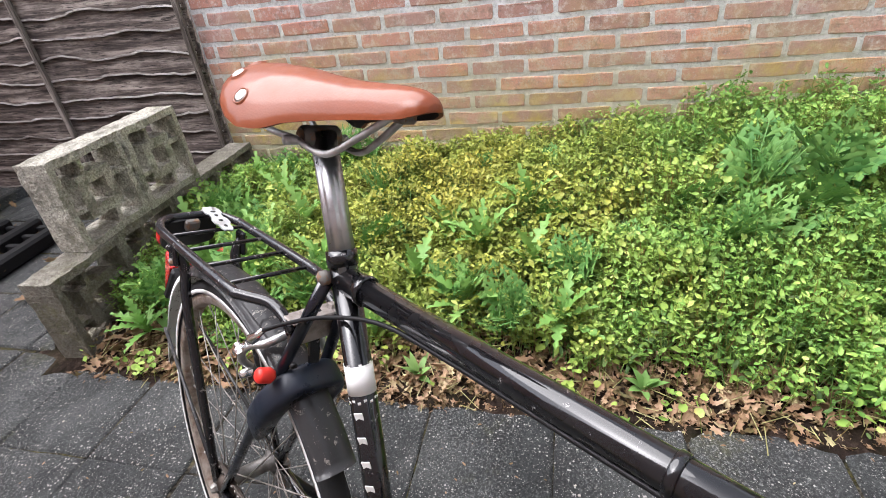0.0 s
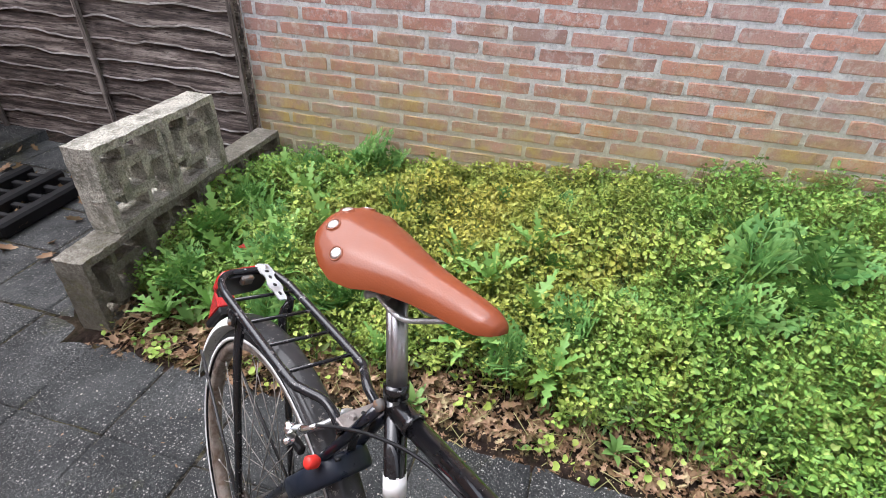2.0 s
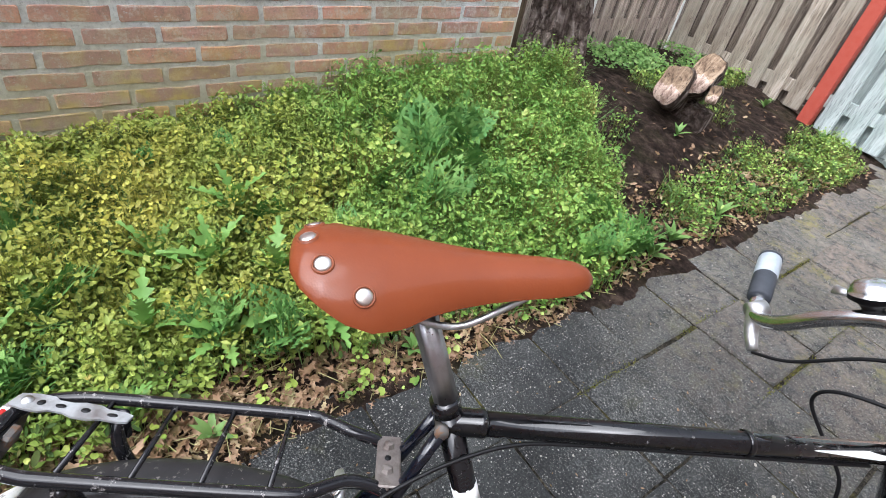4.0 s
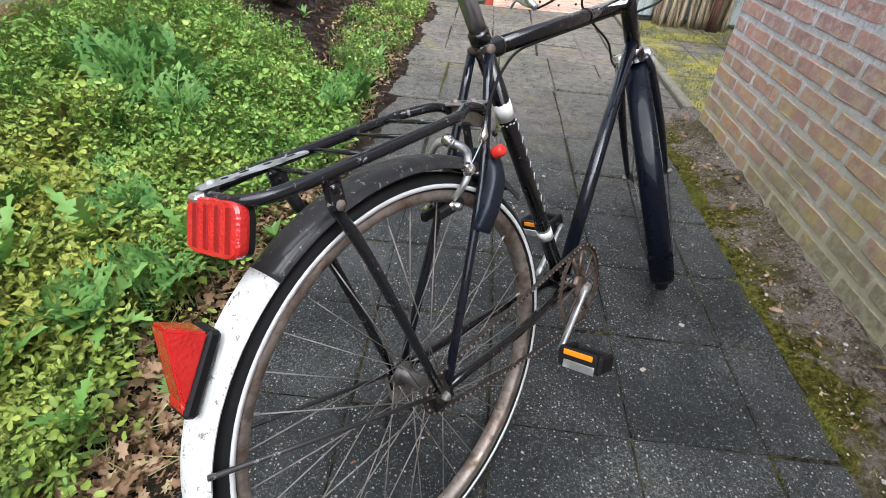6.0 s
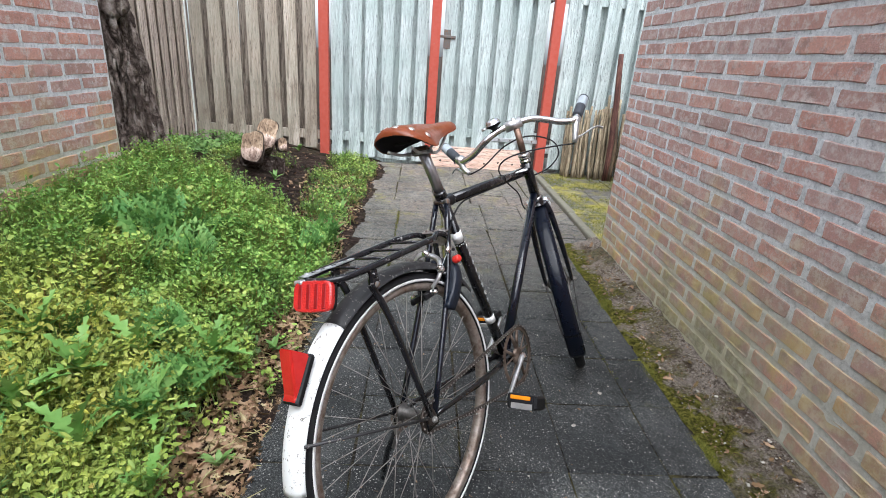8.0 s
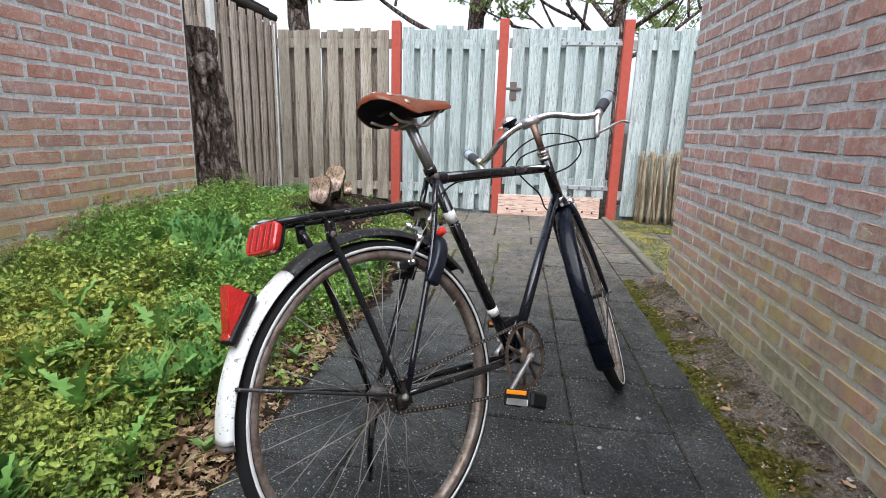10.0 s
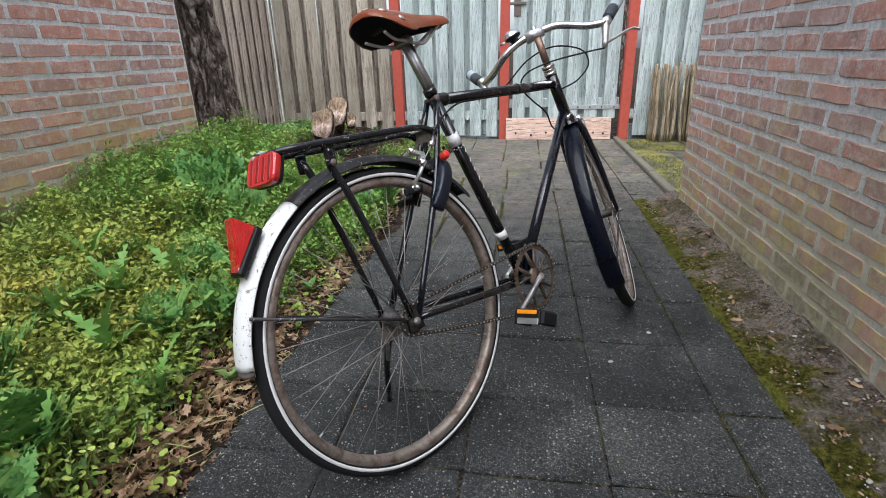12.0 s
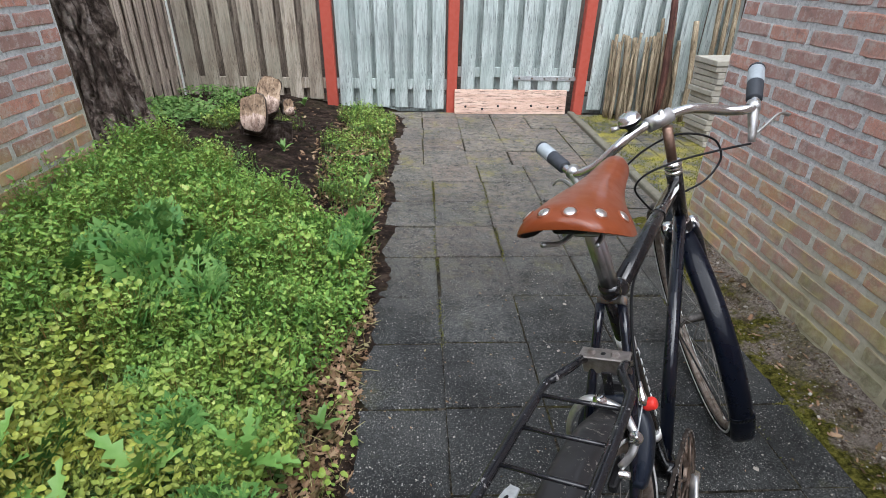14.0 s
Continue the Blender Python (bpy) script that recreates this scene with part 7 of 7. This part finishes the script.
def rear_brake_and_lock():
    arches = ((-1, [(0.002, 0.158, 0.692), (-0.013, 0.157, 0.696), (-0.031, 0.155, 0.688), (-0.050, 0.153, 0.657), (-0.057, 0.149, 0.622), (-0.043, 0.135, 0.600)]),
              (1, [(-0.004, 0.160, 0.694), (0.018, 0.159, 0.688), (0.035, 0.151, 0.681), (0.045, 0.138, 0.676), (0.052, 0.129, 0.664), (0.046, 0.117, 0.644), (0.032, 0.108, 0.626)]))
    for s, arch in arches:
        arm = part("rear_brake_arm", tube(arch, [0.0066, 0.0070, 0.0066, 0.0060, 0.0056, 0.0050], 10, 4, flat=0.8), M_BRAKE, bike, "cast aluminium brake arm")
        tip = arch[-1]
        part("brake_pad", box(tip[0] - s * 0.006 - 0.006, tip[0] - s * 0.006 + 0.006, tip[1] - 0.030, tip[1] + 0.025, tip[2] - 0.022, tip[2] - 0.006, 0.003), M_DARK, arm, smooth=False)
        part("pad_bolt", lathe([(0.0, s * 0.010), (0.0055, s * 0.009), (0.0070, s * 0.002), (0.0070, -s * 0.006)], 8, "x"), M_CHROME, arm, m=pose(tip[0] + s * 0.004, tip[1] - 0.002, tip[2] - 0.010))
    part("pivot_bolt", lathe([(0.0, 0.0085), (0.0045, 0.008), (0.0055, 0.004), (0.0090, 0.003), (0.0100, 0.0), (0.0100, -0.004)], 14), M_CHROME, bike, m=pose(-0.001, 0.152, 0.700, 42, 0, 0))
    part("cable_anchor", lathe([(0.0, 0.010), (0.0040, 0.0095), (0.0048, 0.005), (0.0080, 0.0045), (0.0100, 0.001), (0.0100, -0.004)], 16), M_CHROME, bike, "chrome cable anchor bolt", pose(0.053, 0.126, 0.668, 38, 20, 0))
    part("cable_stop", tube([(0.050, 0.183, 0.720), (0.053, 0.176, 0.712), (0.056, 0.168, 0.704), (0.057, 0.160, 0.697)], [0.0034, 0.0042, 0.0072, 0.0050], 10), M_CHROME, bike, "small chrome cable stop")
    part("inner_cable", tube([(0.057, 0.162, 0.698), (0.054, 0.128, 0.668)], 0.0011, 6), M_GALV, bike)
    path = curve_points([(0.046, 0.262, 0), (0.048, 0.300, 0), (0.045, 0.345, 0), (0.029, 0.374, 0), (0.0, 0.379, 0), (-0.026, 0.370, 0), (-0.040, 0.342, 0), (-0.042, 0.310, 0), (-0.041, 0.285, 0)], 5)
    half = [0.010, 0.017, 0.019, 0.0180, 0.0110, 0.0090, 0.0080, 0.007, 0.006]
    seg, verts, faces = 16, [], []
    for i, p in enumerate(path):
        way = (path[min(i + 1, len(path) - 1)] - path[max(i - 1, 0)]).normalized()
        side = Vector((way.y, -way.x, 0))
        w = float(np.interp(i / (len(path) - 1) * (len(half) - 1), range(len(half)), half))
        for j in range(seg):
            a = 2 * math.pi * j / seg
            ca, sa = math.cos(a), math.sin(a)
            verts.append(p + side * w * math.copysign(abs(ca) ** 0.55, ca) + Vector((0, 0, 1)) * 0.018 * math.copysign(abs(sa) ** 0.55, sa))
    for i in range(len(path) - 1):
        faces += [(i * seg + j, i * seg + (j + 1) % seg, (i + 1) * seg + (j + 1) % seg, (i + 1) * seg + j) for j in range(seg)]
    faces += [tuple(range(seg))[::-1], tuple((len(path) - 1) * seg + j for j in range(seg))]
    turn = radians(56)
    up, out = Vector((0, math.cos(turn), math.sin(turn))), Vector((0, math.sin(turn), -math.cos(turn)))
    stand = Matrix(((1, 0, 0, -0.004), (0, up.y, out.y, 0.0), (0, up.z, out.z, AXLE_W), (0, 0, 0, 1)))
    lock = part("ring_lock", moved((verts, faces), stand), M_LOCK, bike, "black horseshoe ring lock")
    part("key_knob", tube([(0.047, 0.197, 0.666), (0.051, 0.198, 0.668), (0.063, 0.199, 0.673), (0.066, 0.199, 0.674)], [0.0075, 0.0098, 0.0094, 0.0068], 14), M_KNOB, lock, "red plastic key knob")
    part("keyhole", tube([(0.034, 0.223, 0.690), (0.0345, 0.2265, 0.688)], 0.0042, 12), M_DARK, lock)


def drivetrain():
    c = Vector((0.047, BB.y - 0.006, BB.z + 0.004))
    teeth = []
    for i in range(184):
        a = 2 * math.pi * i / 184
        teeth.append((0.0925 if i % 4 < 2 else 0.0885, a))
    verts, faces, n = [], [], 184
    for x in (-0.0015, 0.0015):
        verts += [(x, r * math.cos(a), r * math.sin(a)) for r, a in teeth]
        verts += [(x, 0.078 * math.cos(a), 0.078 * math.sin(a)) for r, a in teeth]
    for i in range(n):
        j = (i + 1) % n
        faces += [(i, j, n + j, n + i), (2 * n + i, 3 * n + i, 3 * n + j, 2 * n + j), (i, 2 * n + i, 2 * n + j, j), (n + i, n + j, 3 * n + j, 3 * n + i)]
    ring = part("chainring", (verts, faces), M_CHAINRING, bike, "rusty brown toothed chainring", Matrix.Translation(c), False)
    for i in range(5):
        a = 2 * math.pi * i / 5 + 0.3
        for d in (-0.28, 0.28):
            part("spider_arm", tube([(0.001, 0.020 * math.cos(a), 0.020 * math.sin(a)), (0.0, 0.080 * math.cos(a + d), 0.080 * math.sin(a + d))], [0.0062, 0.0040], 8, flat=0.5), M_CHAINRING, ring)
    part("spider_hub", lathe([(0.026, -0.003), (0.028, 0.0), (0.022, 0.006), (0.0, 0.008)], 20, "x"), M_CHAINRING, ring)
    for s, foot in ((1, Vector((0.076, 0.300, 0.232))), (-1, Vector((-0.076, 0.604, 0.344)))):
        base = Vector((s * 0.060, BB.y, BB.z))
        crank = part("crank_arm", tube([base, base.lerp(foot, 0.12), base.lerp(foot, 0.9), foot], [0.014, 0.0115, 0.0090, 0.0110], 10, flat=0.62), M_ALU, bike, "worn aluminium crank arm")
        part("crank_cap", lathe([(0.0, s * 0.010), (0.010, s * 0.009), (0.013, 0.0)], 12, "x"), M_CHROME, crank, m=Matrix.Translation(base + Vector((s * 0.002, 0, 0))))
        pedal = part("pedal", join(box(s * 0.018 - 0.006, s * 0.018 + 0.006, -0.034, 0.034, -0.021, 0.019, 0.004), box(s * 0.092 - 0.006, s * 0.092 + 0.006, -0.032, 0.032, -0.020, 0.017, 0.006), box(min(s * 0.02, s * 0.09), max(s * 0.02, s * 0.09), -0.036, -0.026, -0.020, 0.018, 0.003), box(min(s * 0.02, s * 0.09), max(s * 0.02, s * 0.09), 0.026, 0.036, -0.014, 0.014, 0.003), tube([(0, 0, 0), (s * 0.095, 0, 0)], 0.008, 10)), M_DARK, bike, "black block pedal with amber reflector", pose(foot.x, foot.y, foot.z, -28 if s > 0 else 0, 0, 0), False)
        part("pedal_reflector", box(min(s * 0.024, s * 0.082), max(s * 0.024, s * 0.082), -0.0385, -0.0355, 0.0045, 0.0150, 0.001), M_AMBER, pedal, "amber reflector strip", smooth=False)
        part("pedal_plate", box(min(s * 0.026, s * 0.088), max(s * 0.026, s * 0.088), -0.0380, -0.0350, -0.0200, -0.0045, 0.002), M_ALU, pedal, smooth=False)
        part("pedal_cage", box(min(s * 0.03, s * 0.088), max(s * 0.03, s * 0.088), -0.026, 0.026, -0.0165, -0.0125, 0.001), M_ALU, pedal, smooth=False)
    hub = Vector((0.030, 0.002, AXLE_W + 0.003))
    sprocket = part("sprocket", lathe([(0.014, -0.006), (0.030, -0.004), (0.034, -0.001), (0.034, 0.001), (0.030, 0.004), (0.014, 0.006)], 28, "x"), M_CHAIN, bike, "greasy sprocket", Matrix.Translation(hub))
    part("hub_shell", lathe([(0.0, 0.016), (0.012, 0.015), (0.021, 0.008), (0.024, -0.004)], 18, "x"), M_CHAIN, sprocket)
    way = (c - hub)
    length, tilt = math.hypot(way.y, way.z), math.atan2(way.z, way.y)
    lean = math.acos((0.0905 - 0.034) / length)
    path = []
    for i in range(15):
        a = tilt + lean - (2 * lean) * i / 14
        path.append(Vector((0.047, c.y + 0.0905 * math.cos(a), c.z + 0.0905 * math.sin(a))))
    for i in range(9):
        a = tilt - lean - (2 * math.pi - 2 * lean) * i / 8
        path.append(Vector((hub.x + 0.004, hub.y + 0.034 * math.cos(a), hub.z + 0.034 * math.sin(a) - 0.0)))
    steps, dense = [], []
    for i in range(len(path)):
        p, q = path[i], path[(i + 1) % len(path)]
        k = max(1, round((q - p).length / 0.0125))
        for j in range(k):
            t = j / k
            sag = -0.006 * math.sin(math.pi * t) if (q - p).length > 0.2 and p.z < c.z else 0
            dense.append(p.lerp(q, t) + Vector((0, 0, sag)))
    for i in range(len(dense)):
        p, q = dense[i], dense[(i + 1) % len(dense)]
        d = q - p
        w = 0.0042 if i % 2 else 0.0030
        m4 = Matrix.Translation((p + q) / 2) @ Matrix.Rotation(math.atan2(d.z, d.y), 4, "X")
        steps.append(moved(box(-w, w, -d.length * 0.62, d.length * 0.62, -0.0042, 0.0042, 0.0015), m4))
    chain = part("chain", join(*steps), M_CHAIN, bike, "dark oily chain", smooth=False)
    pins = [moved(lathe([(0.0, 0.0052), (0.0022, 0.0050), (0.0024, 0.003)], 6, "x"), Matrix.Translation(p)) for p in dense]
    tagged(part("chain_pin", join(*pins), M_SPOKE, chain, "bright chain pins"), kind="stuff")


def kick_stand():
    foot = BIKE.inverted() @ Vector((-0.550, -0.046, 0.004))
    top = Vector((-0.068, 0.005, AXLE_W - 0.03))
    stand = part("kick_stand", tube([top, top.lerp(foot, 0.5) + Vector((-0.01, 0, 0)), foot], [0.010, 0.0085, 0.0075], 10, 3), M_BLACK, bike, "black side stand")
    part("stand_bracket", box(-0.074, -0.058, -0.02, 0.03, AXLE_W - 0.05, AXLE_W + 0.012, 0.004), M_IRON, stand, smooth=False)
    part("spring", tube([top.lerp(foot, 0.05) + Vector((0.01, -0.014, 0)), top.lerp(foot, 0.35) + Vector((0.01, -0.012, 0))], 0.005, 8), M_SPOKE, stand)


frame_tubes()
wheel("rear_wheel", REAR @ Matrix.Scale(1.004, 4), 0.044)
wheel("front_wheel", STEER @ Matrix.Translation(FRONT_HUB), 0.045)
mudguards()
tail_lights()
luggage_rack()
saddle()
steering()
rear_brake_and_lock()
drivetrain()
kick_stand()


# ---- paving tiles and bricks, the many small pieces ----
def pavement():
    rng = random.Random(71)
    near_xs, far_xs = [-1.0, -0.645, -0.325, 0.0, 0.308, 0.47], [-1.0, -0.70, -0.383, -0.066, 0.25, 0.47]
    ys = [-3.62 + 0.305 * i for i in range(12)] + [0.005, 0.33, 0.637, 0.955, 1.262, 1.60, 1.93, 2.255, 2.575, 2.895, 3.21, 3.53, 3.85, 4.17, 4.37]
    base = thing("pavement", "dark wet concrete paving tiles with mossy joints", "pavement", pose(0, 0, 0), kind="structure")
    bed = new("joint_sand", mesh("joint_sand", *join(box(-0.99, 0.70, -3.7, 1.9, -0.028, -0.0062, 0), box(-0.99, 2.68, 1.9, 4.37, -0.028, -0.0062, 0)), M_JOINT))
    tagged(bed, "dark sand and moss filling the tile joints", "sand", kind="stuff")
    tagged(new("joint_sand", mesh("joint_sand", *box(-2.22, -0.99, -3.7, -1.42, -0.028, -0.0062, 0), M_JOINT)), "dark sand between the back tiles", "sand", kind="stuff")
    made = {}
    for i in range(5):
        for j in range(len(ys) - 1):
            xs = far_xs if ys[j] > 2.85 else near_xs
            w, d = xs[i + 1] - xs[i] - 0.003, ys[j + 1] - ys[j] - 0.003
            key = (i, j % 4, round(w, 2), round(d, 2))
            if key not in made:
                made[key] = mesh("tile", *tile_shape(w, d, rng), M_TILE)
            t = new("tile", made[key])
            t.parent = base
            loose = 0.007 if ys[j] > 1.2 else 0.003
            lift = 0.006 if ys[j] > 1.2 else 0.0015
            t.matrix_basis = pose((xs[i] + xs[i + 1]) / 2 + rng.uniform(-1, 1) * loose, (ys[j] + ys[j + 1]) / 2 + rng.uniform(-1.4, 1.4) * loose, rng.uniform(-0.0015, lift), rng.uniform(-0.5, 0.5), rng.uniform(-0.5, 0.5), rng.uniform(-0.8, 0.8))
    court = [mesh("tile", *tile_shape(0.298, 0.298, rng), M_TILE) for _ in range(4)]
    for i in range(4):
        for j in range(8):
            t = new("tile", rng.choice(court))
            t.parent, t.matrix_basis = base, pose(-1.153 - 0.305 * i, -3.62 + 0.1525 + 0.305 * j, rng.uniform(-0.002, 0.001), rng.uniform(-0.4, 0.4), rng.uniform(-0.4, 0.4), rng.uniform(-0.8, 0.8))
    strip = mesh("tile", *tile_shape(0.23, 0.314, rng), M_TILE)
    for j in range(8):
        t = new("tile", strip)
        t.parent, t.matrix_basis = base, pose(0.59, 1.93 + 0.16 + 0.32 * j - 0.08, -0.004, 0.3, -0.4, rng.uniform(-0.6, 0.6))
    wide = mesh("tile", *tile_shape(0.312, 0.312, rng), M_TILE_MOSS)
    for i in range(6):
        for j in range(8):
            t = new("tile", wide)
            t.parent, t.matrix_basis = base, pose(0.93 + 0.318 * i, 1.97 + 0.318 * j, 0.004 + rng.uniform(-0.004, 0.004), rng.uniform(-0.6, 0.6), rng.uniform(-0.6, 0.6), rng.uniform(-1, 1))


pavement()
build_wall("wall_garden", "red brick wall with pale mortar and algae stains", WALL_A, 1, -1.318, 1.845, 2.35, 0.439, (0.650, 0.531), lambda y, z: 0.2 < z < 1.75, (M_BRICK, M_BRICK_ISL, M_MORTAR))
build_wall("wall_house", "rough red brick house wall with pale mortar", WALL_B, -1, -3.75, 1.86, 2.6, 0.382, (0.56, 0.69), lambda y, z: -0.75 < y and 0.0 < z < 1.72, (M_BRICK_B, M_BRICK_B_ISL, M_MORTAR_B), 0.0015)
